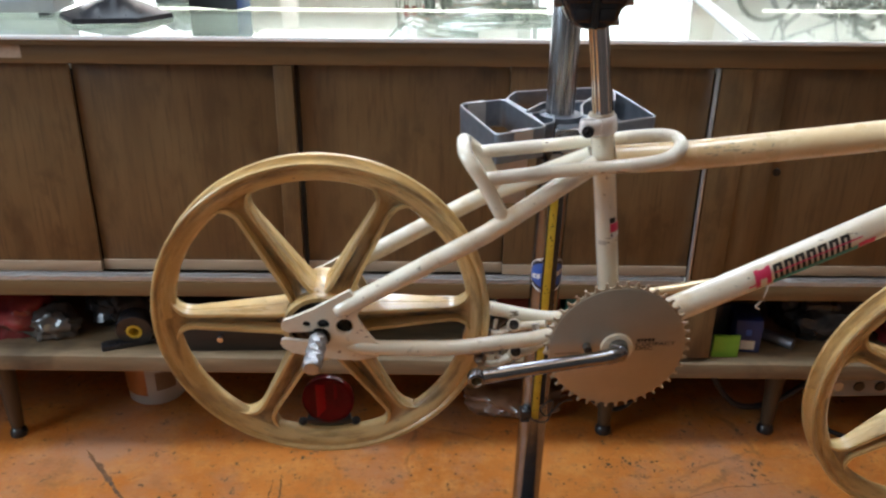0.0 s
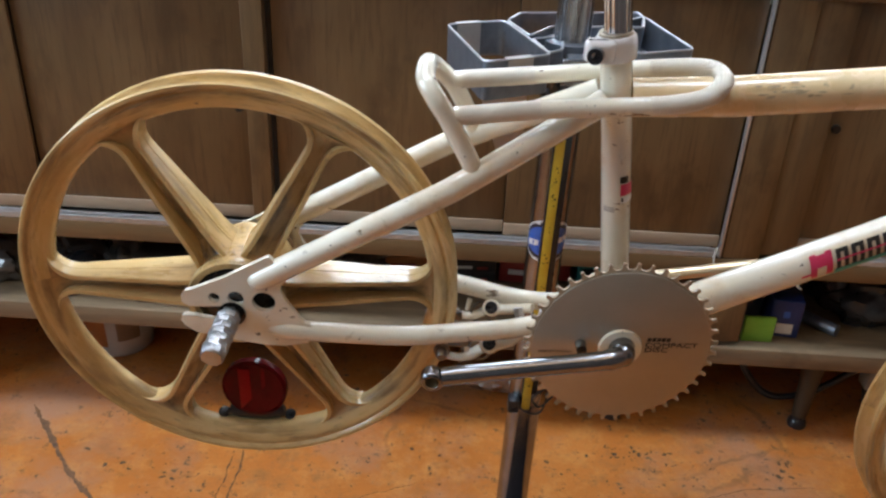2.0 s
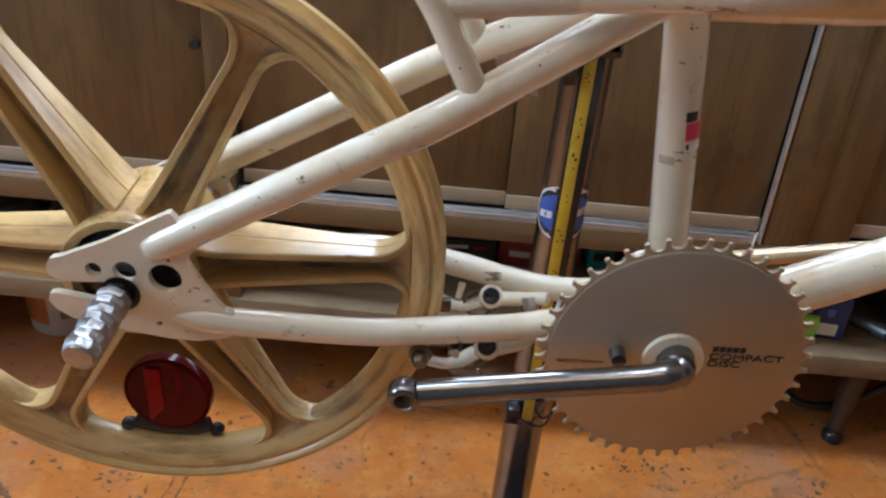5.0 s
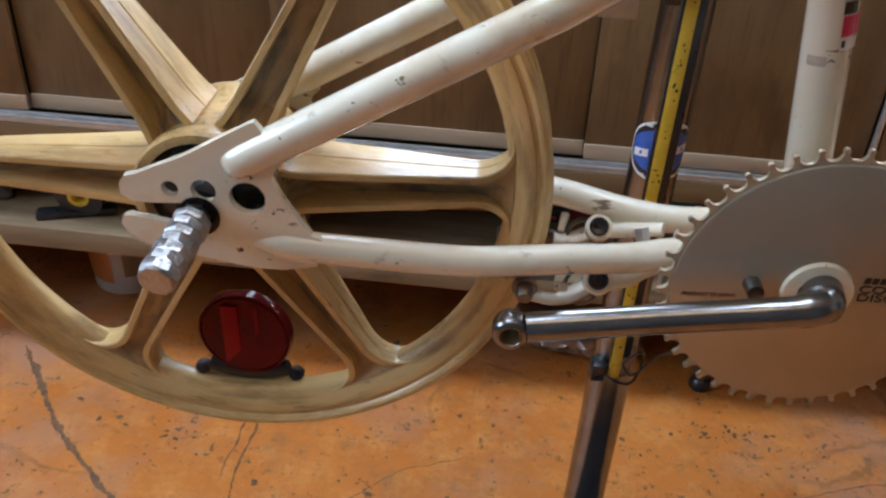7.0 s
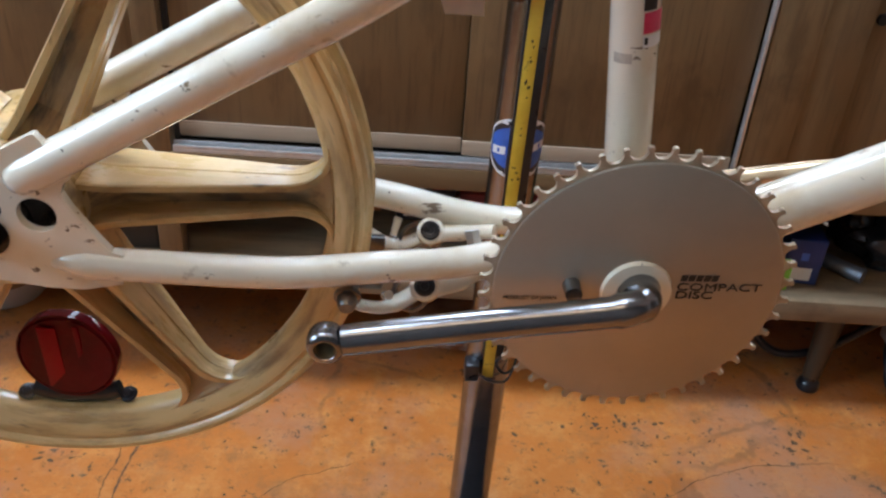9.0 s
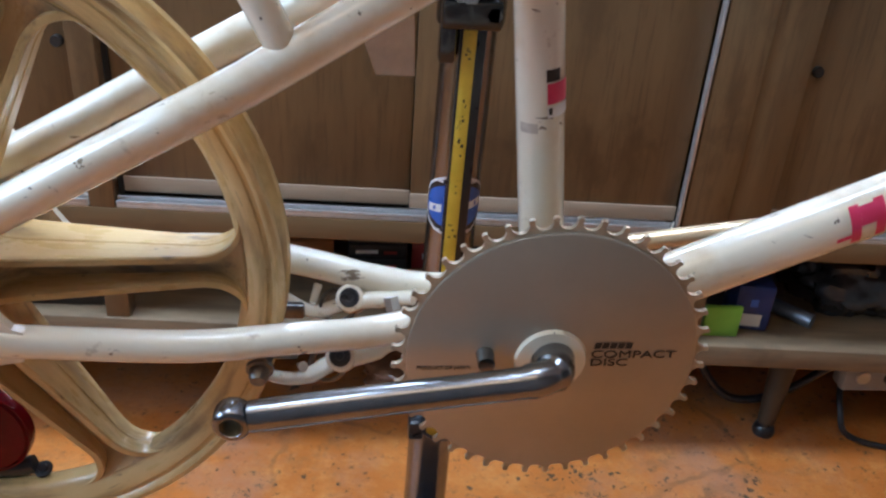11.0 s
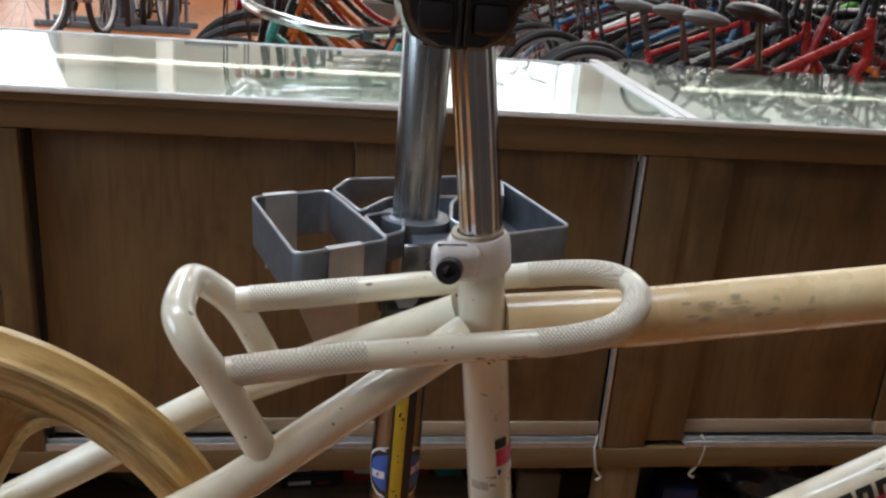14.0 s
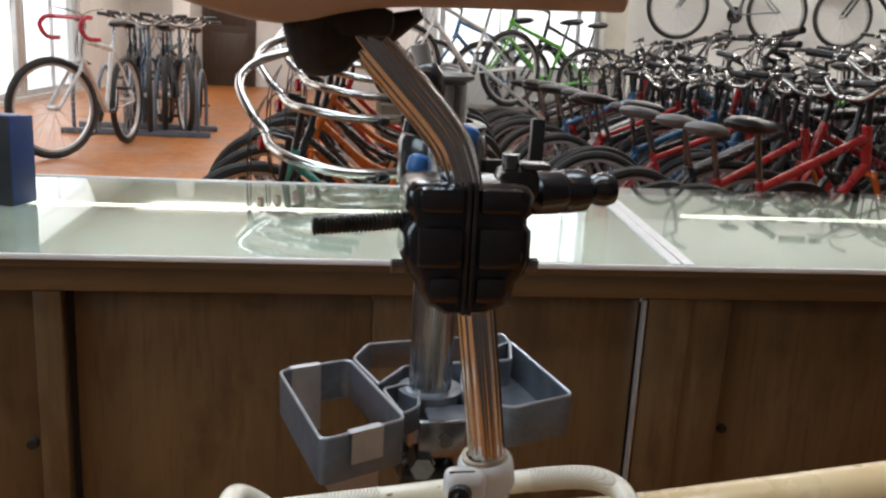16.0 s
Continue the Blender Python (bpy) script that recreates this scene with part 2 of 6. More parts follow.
INK = surf("black print", (0.015, 0.013, 0.012), (0.03, 0.025, 0.02), 60, 0.5)
D_RED = surf("red decal", (0.62, 0.03, 0.10), (0.74, 0.06, 0.16), 40, 0.35)
D_TEAL = surf("teal decal", (0.03, 0.30, 0.28), (0.06, 0.40, 0.38), 40, 0.35)
HUB_DARK = surf("dark oily hub steel", (0.015, 0.015, 0.016), (0.05, 0.048, 0.046), 60, 0.24, 0.6)
GREY_P = surf("grey worn patch", (0.42, 0.38, 0.32), (0.58, 0.53, 0.45), 120, 0.55)


def floor_material():
    m = bpy.data.materials.new("orange sealed concrete")
    nt, b = nodes_of(m)
    N, L = nt.nodes.new, nt.links.new
    tc = N("ShaderNodeTexCoord")

    def noise_tex(scale, detail=6, rough=0.6):
        n = N("ShaderNodeTexNoise")
        n.inputs["Scale"].default_value, n.inputs["Detail"].default_value, n.inputs["Roughness"].default_value = scale, detail, rough
        L(tc.outputs["Object"], n.inputs["Vector"])
        return n.outputs["Fac"]

    def band(value, lo, hi):
        r = N("ShaderNodeMapRange")
        r.inputs["From Min"].default_value, r.inputs["From Max"].default_value = lo, hi
        L(value, r.inputs["Value"])
        return r.outputs[0]

    def mix(fac, a, color):
        x = N("ShaderNodeMix")
        x.data_type = "RGBA"
        L(fac, x.inputs["Factor"])
        if isinstance(a, tuple):
            x.inputs["A"].default_value = rgba(a)
        else:
            L(a, x.inputs["A"])
        x.inputs["B"].default_value = rgba(color)
        return x.outputs["Result"]

    col = mix(band(noise_tex(3.2), 0.35, 0.65), (0.43, 0.130, 0.020), (0.55, 0.185, 0.035))
    col = mix(band(noise_tex(13, 8, 0.75), 0.48, 0.68), col, (0.60, 0.255, 0.07))
    col = mix(band(noise_tex(38, 9, 0.8), 0.54, 0.68), col, (0.33, 0.14, 0.05))
    col = mix(band(noise_tex(2.0, 7, 0.7), 0.50, 0.64), col, (0.42, 0.20, 0.11))
    col = mix(band(noise_tex(6.0, 9, 0.8), 0.53, 0.70), col, (0.27, 0.115, 0.045))
    col = mix(band(noise_tex(17, 9, 0.8), 0.60, 0.74), col, (0.17, 0.085, 0.045))
    spots = N("ShaderNodeMath")
    spots.operation = "MULTIPLY"
    L(band(noise_tex(46, 6, 0.75), 0.575, 0.635), spots.inputs[0])
    L(band(noise_tex(5.5, 5, 0.65), 0.40, 0.56), spots.inputs[1])
    col = mix(spots.outputs[0], col, (0.06, 0.036, 0.024))
    col = mix(band(noise_tex(16, 5, 0.7), 0.635, 0.675), col, (0.10, 0.06, 0.038))
    vo = N("ShaderNodeTexVoronoi")
    vo.feature = "DISTANCE_TO_EDGE"
    vo.inputs["Scale"].default_value = 1.7
    wob = N("ShaderNodeMix")
    wob.data_type = "VECTOR"
    nv = N("ShaderNodeTexNoise")
    nv.inputs["Scale"].default_value, nv.inputs["Detail"].default_value = 9, 5
    L(tc.outputs["Object"], nv.inputs["Vector"])
    wob.inputs["Factor"].default_value = 0.09
    L(tc.outputs["Object"], wob.inputs["A"])
    L(nv.outputs["Color"], wob.inputs["B"])
    L(wob.outputs["Result"], vo.inputs["Vector"])
    mr = N("ShaderNodeMapRange")
    mr.inputs["From Min"].default_value, mr.inputs["From Max"].default_value = 0.004, 0.010
    mr.inputs["To Min"].default_value, mr.inputs["To Max"].default_value = 0.45, 0.0
    L(vo.outputs["Distance"], mr.inputs["Value"])
    gate = N("ShaderNodeMath")
    gate.operation = "MULTIPLY"
    L(mr.outputs[0], gate.inputs[0])
    L(band(noise_tex(2.1), 0.50, 0.60), gate.inputs[1])
    col = mix(gate.outputs[0], col, (0.10, 0.05, 0.028))
    L(col, b.inputs["Base Color"])
    rr = N("ShaderNodeMapRange")
    rr.inputs["To Min"].default_value, rr.inputs["To Max"].default_value = 0.22, 0.52
    L(noise_tex(11), rr.inputs["Value"])
    L(rr.outputs[0], b.inputs["Roughness"])
    bp = N("ShaderNodeBump")
    bp.inputs["Strength"].default_value, bp.inputs["Distance"].default_value = 0.35, 0.004
    L(noise_tex(30, 9, 0.7), bp.inputs["Height"])
    L(bp.outputs[0], b.inputs["Normal"])
    return m


FLOOR = floor_material()


def knurl_material():
    """White enamel over a fine diamond knurl, worn grey in its grooves."""
    m = bpy.data.materials.new("worn knurled enamel")
    nt, b = nodes_of(m)
    N, L = nt.nodes.new, nt.links.new
    tc = N("ShaderNodeTexCoord")
    outs = []
    for turn in (48, -48):
        mp, w = N("ShaderNodeMapping"), N("ShaderNodeTexWave")
        mp.inputs["Rotation"].default_value = (0, radians(turn), 0)
        w.inputs["Scale"].default_value = 190
        L(tc.outputs["Object"], mp.inputs["Vector"])
        L(mp.outputs[0], w.inputs["Vector"])
        outs.append(w.outputs["Fac"])
    mn = N("ShaderNodeMath")
    mn.operation = "MINIMUM"
    L(outs[0], mn.inputs[0])
    L(outs[1], mn.inputs[1])
    ns = N("ShaderNodeTexNoise")
    ns.inputs["Scale"].default_value = 60
    L(tc.outputs["Object"], ns.inputs["Vector"])
    ramp = N("ShaderNodeMapRange")
    ramp.inputs["From Min"].default_value, ramp.inputs["From Max"].default_value = 0.02, 0.30
    L(mn.outputs[0], ramp.inputs["Value"])
    gr = N("ShaderNodeMix")
    gr.data_type = "RGBA"
    L(ns.outputs["Fac"], gr.inputs["Factor"])
    gr.inputs["A"].default_value, gr.inputs["B"].default_value = rgba((0.40, 0.34, 0.26)), rgba((0.78, 0.72, 0.60))
    mx = N("ShaderNodeMix")
    mx.data_type = "RGBA"
    L(ramp.outputs[0], mx.inputs["Factor"])
    L(gr.outputs["Result"], mx.inputs["A"])
    mx.inputs["B"].default_value = rgba((0.80, 0.75, 0.64))
    L(mx.outputs["Result"], b.inputs["Base Color"])
    b.inputs["Roughness"].default_value = 0.35
    bp = N("ShaderNodeBump")
    bp.inputs["Strength"].default_value, bp.inputs["Distance"].default_value = 0.6, 0.0006
    L(mn.outputs[0], bp.inputs["Height"])
    L(bp.outputs[0], b.inputs["Normal"])
    return m


KNURL = knurl_material()
PLASTER = surf("white plaster", (0.74, 0.74, 0.72), (0.82, 0.82, 0.80), 3, 0.8, bump=0.1, bump_scale=60)
CEILING = surf("white ceiling", (0.74, 0.74, 0.73), (0.82, 0.82, 0.81), 3, 0.85)
SKYGLOW = glow("bright daylight outside", (0.93, 0.97, 1.0), 1.8)
HAZEGLOW = glow("hazy daylight outside", (0.93, 0.97, 1.0), 1.7)
SHELFWALL = surf("dark stained shelving wall", (0.045, 0.034, 0.024), (0.10, 0.075, 0.05), 3, 0.6, stain=[((0.02, 0.016, 0.012), 5, 0.45, 0.6)])
TUBEGLOW = glow("lamp tube", (1.0, 0.97, 0.84), 7.0)
GLASS = clear("greenish counter glass", (0.86, 0.95, 0.90), 0.028)


# ---- mesh helpers ----
def part(name, bm, material, parent=None, label="", smooth=40):
    me = bpy.data.meshes.new(name)
    bmesh.ops.recalc_face_normals(bm, faces=bm.faces[:])
    for f in bm.faces:
        f.smooth = True
    bm.to_mesh(me)
    bm.free()
    for m in (material if isinstance(material, (list, tuple)) else [material]):
        me.materials.append(m)
    me.set_sharp_from_angle(angle=radians(smooth))
    ob = new(name, me)
    if parent is not None:
        ob.parent = parent
    if label:
        tagged(ob, label)
    return ob


def thing(name, label, category, group="", at=None, kind=""):
    ob = new(name)
    ob.empty_display_size = 0.05
    if at is not None:
        ob.matrix_world = at
    return tagged(ob, label, category, group, kind)


def box(bm, x0, x1, y0, y1, z0, z1, bevel=0.0, seg=2, m=None):
    r = bmesh.ops.create_cube(bm, size=1.0)
    vs = r["verts"]
    for v in vs:
        v.co = Vector(((x0 + x1) / 2 + v.co.x * (x1 - x0), (y0 + y1) / 2 + v.co.y * (y1 - y0), (z0 + z1) / 2 + v.co.z * (z1 - z0)))
    if bevel:
        es = list({e for v in vs for e in v.link_edges})
        r = bmesh.ops.bevel(bm, geom=es, offset=bevel, segments=seg, affect="EDGES", profile=0.5)
        vs = list({v for f in r["faces"] for v in f.verts})
    if m is not None:
        bmesh.ops.transform(bm, matrix=m, verts=[v for v in vs if v.is_valid])
    return vs


def block(x0, x1, y0, y1, z0, z1, bevel=0.002):
    bm = bmesh.new()
    box(bm, x0, x1, y0, y1, z0, z1, bevel)
    return bm


def frame_at(d):
    d = d.normalized()
    a = Vector((0, 0, 1)) if abs(d.z) < 0.9 else Vector((1, 0, 0))
    s = d.cross(a).normalized()
    return s, s.cross(d).normalized()


def sweep(bm, pts, radii, seg=16, caps=True, closed=False, flat=1.0, flutes=0):
    """A round tube along points, with a radius for each."""
    pts = [Vector(p) for p in pts]
    n = len(pts)
    if not isinstance(radii, (list, tuple)):
        radii = [radii] * n
    rings, side = [], None
    for i, p in enumerate(pts):
        if closed:
            d = pts[(i + 1) % n] - pts[i - 1]
        else:
            d = pts[min(i + 1, n - 1)] - pts[max(i - 1, 0)]
        d.normalize()
        if side is None:
            side, _ = frame_at(d)
        side = (side - d * side.dot(d)).normalized()
        up = d.cross(side)
        rings.append([bm.verts.new(p + (side * math.cos(a) + up * math.sin(a) * flat) * (radii[i] * (1 - (0.085 * max(0.0, math.cos(flutes * a)) if flutes else 0.0))))
                      for a in (2 * math.pi * k / seg for k in range(seg))])
    for i in range(n if closed else n - 1):
        a, b = rings[i], rings[(i + 1) % n]
        for k in range(seg):
            bm.faces.new((a[k], a[(k + 1) % seg], b[(k + 1) % seg], b[k]))
    if caps and not closed:
        bm.faces.new(rings[0][::-1])
        bm.faces.new(rings[-1])


def curve(pts, n=8):
    """Catmull-Rom through the points."""
    pts = [Vector(p) for p in pts]
    out = []
    for i in range(len(pts) - 1):
        p0, p1, p2, p3 = pts[max(i - 1, 0)], pts[i], pts[i + 1], pts[min(i + 2, len(pts) - 1)]
        for k in range(n):
            t = k / n
            out.append(0.5 * ((2 * p1) + (p2 - p0) * t + (2 * p0 - 5 * p1 + 4 * p2 - p3) * t * t + (3 * p1 - p0 - 3 * p2 + p3) * t ** 3))
    out.append(pts[-1])
    return out


def rod(bm, a, b, r0, r1=None, seg=16):
    sweep(bm, [a, b], [r0, r0 if r1 is None else r1], seg)


def lathe(bm, profile, centre, axis, seg=32, closed=False):
    """Turns (radius, height) pairs round an axis through centre."""
    c, d = Vector(centre), Vector(axis).normalized()
    s, u = frame_at(d)
    rings = []
    for r, h in profile:
        if r < 1e-6:
            rings.append([bm.verts.new(c + d * h)])
        else:
            rings.append([bm.verts.new(c + d * h + (s * math.cos(a) + u * math.sin(a)) * r) for a in (2 * math.pi * k / seg for k in range(seg))])
    m = len(rings)
    for i in range(m if closed else m - 1):
        a, b = rings[i], rings[(i + 1) % m]
        for k in range(seg):
            k2 = (k + 1) % seg
            if len(a) == 1 and len(b) > 1:
                bm.faces.new((a[0], b[k2], b[k]))
            elif len(b) == 1 and len(a) > 1:
                bm.faces.new((a[k], a[k2], b[0]))
            elif len(a) > 1:
                bm.faces.new((a[k], a[k2], b[k2], b[k]))


def plate(outline, holes=(), thick=0.005, place=None):
    """A flat plate in x and z with round holes, between y = 0 and thick."""
    bm = bmesh.new()
    loops = [outline] + [[(cx + r * math.cos(a), cz + r * math.sin(a)) for a in (2 * math.pi * k / 20 for k in range(20))] for cx, cz, r in holes]
    edges = []
    for lp in loops:
        vs = [bm.verts.new((x, 0, z)) for x, z in lp]
        edges += [bm.edges.new((vs[i], vs[(i + 1) % len(vs)])) for i in range(len(vs))]
    bmesh.ops.triangle_fill(bm, use_beauty=True, use_dissolve=False, edges=edges)
    faces = bm.faces[:]
    r = bmesh.ops.extrude_face_region(bm, geom=faces)
    bmesh.ops.translate(bm, vec=(0, thick, 0), verts=[v for v in r["geom"] if isinstance(v, bmesh.types.BMVert)])
    if place is not None:
        bmesh.ops.transform(bm, matrix=place, verts=bm.verts[:])
    return bm


def arc(cx, cz, r, a0, a1, n=8):
    return [(cx + r * math.cos(radians(a0 + (a1 - a0) * k / n)), cz + r * math.sin(radians(a0 + (a1 - a0) * k / n))) for k in range(n + 1)]


def lettering(name, text, size, m, material, parent, squash=1.0):
    cu = bpy.data.curves.new(name, "FONT")
    cu.body, cu.size, cu.extrude = text, size, 0.0002
    tmp = bpy.data.objects.new(name, cu)
    scene.collection.objects.link(tmp)
    bpy.context.view_layer.update()
    me = bpy.data.meshes.new_from_object(tmp.evaluated_get(bpy.context.evaluated_depsgraph_get()))
    bpy.data.objects.remove(tmp)
    me.materials.clear()
    me.materials.append(material)
    ob = new(name, me)
    ob.parent = parent
    ob.matrix_local = m @ Matrix.Diagonal((squash, 1, 1, 1))
    return ob

# ---- setting ----
def slab(name, x0, x1, y0, y1, z0, z1, mat, label, category, bevel=0.0):
    ob = part(name, block(x0, x1, y0, y1, z0, z1, bevel), mat)
    return tagged(ob, label, category, kind="structure")


bm = bmesh.new()
box(bm, -3.4, 8.2, -0.62, 17.2, -0.12, 0.0)
floor_ob = tagged(part("floor", bm, FLOOR), "worn orange sealed concrete floor with dark specks and cracks", "floor", kind="structure")
slab("floor_platform", 1.0, 8.1, 2.53, 17.0, 0.0, 0.30, FLOOR, "raised orange showroom floor behind the counter", "floor", 0.01)
slab("floor_platform_window", -3.2, 0.997, 2.53, 17.0, 0.0, 0.46, FLOOR, "higher orange showroom floor by the windows", "floor", 0.01)
slab("ceiling", -3.4, 8.2, -0.62, 17.2, CEIL, CEIL + 0.12, CEILING, "plain white shop ceiling", "ceiling")
# unseen dark wall; its vertical streaks are painted for the chrome to reflect
slab("wall_south", -3.2, 8.1, -0.62, -0.50, 0, CEIL, surf("streaks for chrome reflections", (0.025, 0.022, 0.020), (0.16, 0.15, 0.14), 3, 0.6, stretch=(3, 3, 0.12)), "unseen wall added behind the work area, streaked for chrome reflections", "wall")
slab("wall_east", 8.1, 8.2, -0.62, 9.4, 0, CEIL, PLASTER, "plain white plastered side wall", "wall")
for y0, y1, z0, z1 in ((-0.62, -0.45, 0, CEIL), (1.55, 5.2, 0, CEIL), (-0.45, 1.55, 0, 1.60), (-0.45, 1.55, 2.90, CEIL)):
    slab("wall_west_near", -3.4, -3.2, y0, y1, z0, z1, SHELFWALL, "dark brown side wall of the work area", "wall")
slab("wall_west_sill", -3.4, -3.2, 5.2, 13.6, 0, 0.52, PLASTER, "low white plastered wall under the shop windows", "wall")
slab("wall_west_head", -3.4, -3.2, 5.2, 13.6, 2.95, CEIL, PLASTER, "white plastered wall above the shop windows", "wall")
slab("wall_west_far", -3.4, -3.2, 13.6, 17.2, 0, CEIL, PLASTER, "white plastered wall past the windows", "wall")
slab("wall_north_far", -3.2, 1.15, 17.0, 17.2, 0, CEIL, PLASTER, "white plastered far wall with a dark door", "wall")
slab("wall_inner", 1.15, 1.30, 9.4, 17.2, 0, CEIL, PLASTER, "white plastered partition in the shop", "wall")
slab("wall_north_sill", 1.30, 3.02, 9.3, 9.5, 0, 1.12, PLASTER, "white plastered wall under a bright window", "wall")
slab("wall_north_head", 1.30, 3.02, 9.3, 9.5, 2.95, CEIL, PLASTER, "white plastered wall above a bright window", "wall")
slab("wall_north", 3.02, 8.2, 9.3, 9.5, 0, CEIL, PLASTER, "white plastered wall hung with bicycles", "wall")
TRIM = surf("cream painted trim", (0.60, 0.56, 0.48), (0.68, 0.64, 0.56), 8, 0.45)
for y in (7.2, 9.1, 11.2):
    slab("trim", -3.36, -3.27, y - 0.05, y + 0.05, 0.52, 2.95, TRIM, "cream painted post between shop windows", "window post", 0.008)
slab("trim", 3.0, 3.24, 9.2, 9.42, 0, CEIL, TRIM, "cream painted pillar beside the window", "pillar", 0.01)
slab("trim", -2.25, -1.98, 15.6, 15.9, 0.46, CEIL, PLASTER, "white square pillar", "pillar", 0.01)

DOORWOOD = surf("dark stained door", (0.045, 0.03, 0.022), (0.075, 0.05, 0.035), 6, 0.45, stretch=(6, 6, 0.6))
door = thing("door_1", "dark stained closed wooden door in the far wall", "door", kind="structure")
part("door_leaf", block(-1.95, -1.0, 16.9, 16.985, 0.46, 2.55, 0.005), DOORWOOD, door)
for z0, z1 in ((0.7, 1.4), (1.55, 2.4)):
    part("door_panel", block(-1.80, -1.15, 16.885, 16.91, z0, z1, 0.01), DOORWOOD, door)

# bright daylight beyond the windows
bm = bmesh.new()
box(bm, -4.6, -4.55, -3.0, 22.0, -0.5, 4.0)
tagged(part("backdrop", bm, SKYGLOW), "bright overexposed street daylight outside", "backdrop", kind="structure")
bm = bmesh.new()
box(bm, 1.35, 4.5, 10.3, 10.35, 0.2, 3.6)
tagged(part("backdrop", bm, HAZEGLOW), "bright overexposed daylight outside", "backdrop", kind="structure")
WINFRAME = surf("pale window frame", (0.50, 0.52, 0.54), (0.60, 0.62, 0.64), 8, 0.45)


def window(name, rect, along, mullions, label):
    """rect: from, to, bottom, top along x or y, in the wall at the given place."""
    a0, a1, z0, z1 = rect
    w = thing(name, label, "window", kind="structure")
    bm = bmesh.new()
    for a, b, c, d in [(a0, a1, z0, z0 + 0.06), (a0, a1, z1 - 0.06, z1), (a0, a0 + 0.05, z0 + 0.06, z1 - 0.06), (a1 - 0.05, a1, z0 + 0.06, z1 - 0.06)]:
        if along[0] == "x":
            box(bm, a, b, along[1], along[1] + 0.05, c, d, 0.004)
        else:
            box(bm, along[1], along[1] + 0.05, a, b, c, d, 0.004)
    part("window_frame", bm, WINFRAME, w)
    for k in mullions:
        if along[0] == "x":
            part("mullion", block(k - 0.02, k + 0.02, along[1] + 0.004, along[1] + 0.046, z0 + 0.06, z1 - 0.06, 0.003), WINFRAME, w)
        else:
            part("mullion", block(along[1] + 0.004, along[1] + 0.046, k - 0.02, k + 0.02, z0 + 0.06, z1 - 0.06, 0.003), WINFRAME, w)


for i, (a, b) in enumerate([(5.2, 7.11), (7.29, 9.01), (9.19, 11.11), (11.29, 13.6)]):
    window("window_%d" % (i + 1), (a, b, 0.52, 2.95), ("y", -3.31), [(a + b) / 2], "large shop window with bright daylight behind")
# unseen opening, added for the cool light from the left
window("window_6", (-0.45, 1.55, 1.60, 2.90), ("y", -3.31), [0.55], "unseen window added to let cool daylight in beside the work area")
window("window_5", (1.32, 3.0, 1.12, 2.95), ("x", 9.38), [2.1, 2.78], "tall window with bright daylight and a dark mullion")


def floor_crack(points, wide, seed):
    """A dirt-filled crack: a ragged strip lying in the floor's face."""
    rn = random.Random(seed)
    pts = []
    for a, b in zip(points, points[1:]):
        a, b = Vector((*a, 0)), Vector((*b, 0))
        n = max(3, int((b - a).length / 0.006))
        pts += [a.lerp(b, k / n) for k in range(n)]
    bm = bmesh.new()
    rows, drift = [], 0.0
    for i, p in enumerate(pts):
        d = (pts[min(i + 1, len(pts) - 1)] - pts[max(i - 1, 0)]).normalized()
        s = Vector((-d.y, d.x, 0))
        drift = 0.85 * drift + rn.uniform(-0.0016, 0.0016)
        w = wide * (0.25 + 0.9 * abs(noise.noise(Vector((i * 0.11, seed, 0)))) + rn.uniform(0, 0.35)) * min(1, i / 6, (len(pts) - 1 - i) / 6)
        c = p + s * drift + Vector((0, 0, 0.0006))
        rows.append((bm.verts.new(c - s * w), bm.verts.new(c + s * w * rn.uniform(0.6, 1.2))))
    for p, q in zip(rows, rows[1:]):
        bm.faces.new((p[0], q[0], q[1], p[1]))
    part("crack", bm, CRACK, floor_ob, "dark dirt-filled crack")


def floor_stains(cx, cy, wx, wy, n, size, seed):
    """A cluster of small ragged dark spots where the floor's seal has flaked."""
    rn = random.Random(seed)
    bm = bmesh.new()
    for k in range(n):
        x, y, s = cx + rn.gauss(0, wx), cy + rn.gauss(0, wy), size * rn.uniform(0.25, 1.0) ** 1.5
        turn, el = rn.uniform(0, 3.1), rn.uniform(0.35, 0.9)
        ring = []
        for j in range(11):
            a = 2 * math.pi * j / 11
            r = s * rn.uniform(0.55, 1.1)
            u, v = r * math.cos(a), r * el * math.sin(a)
            ring.append(bm.verts.new((x + u * math.cos(turn) - v * math.sin(turn), y + u * math.sin(turn) + v * math.cos(turn), 0.0004 + 0.00002 * k)))
        bm.faces.new(ring)
    part("stain", bm, SPOT, floor_ob, "cluster of dark flaked spots")


SPOT = surf("dark flaked spots", (0.07, 0.045, 0.03), (0.20, 0.10, 0.045), 120, 0.8)
CRACK = surf("dark crack dirt", (0.09, 0.05, 0.03), (0.24, 0.11, 0.045), 60, 0.85)
floor_crack([(-0.835, 1.816), (-0.745, 1.70), (-0.654, 1.589), (-0.558, 1.503), (-0.46, 1.43), (-0.40, 1.33)], 0.0085, 2)
floor_crack([(-0.352, 1.72), (-0.353, 1.63), (-0.357, 1.54), (-0.345, 1.45)], 0.0036, 4)
floor_crack([(-0.371, 1.69), (-0.374, 1.62), (-0.378, 1.52)], 0.0026, 5)
floor_crack([(-0.19, 1.50), (-0.10, 1.58), (0.02, 1.63)], 0.0016, 7)
floor_crack([(0.43, 1.52), (0.56, 1.60), (0.66, 1.64), (0.83, 1.65)], 0.0016, 9)
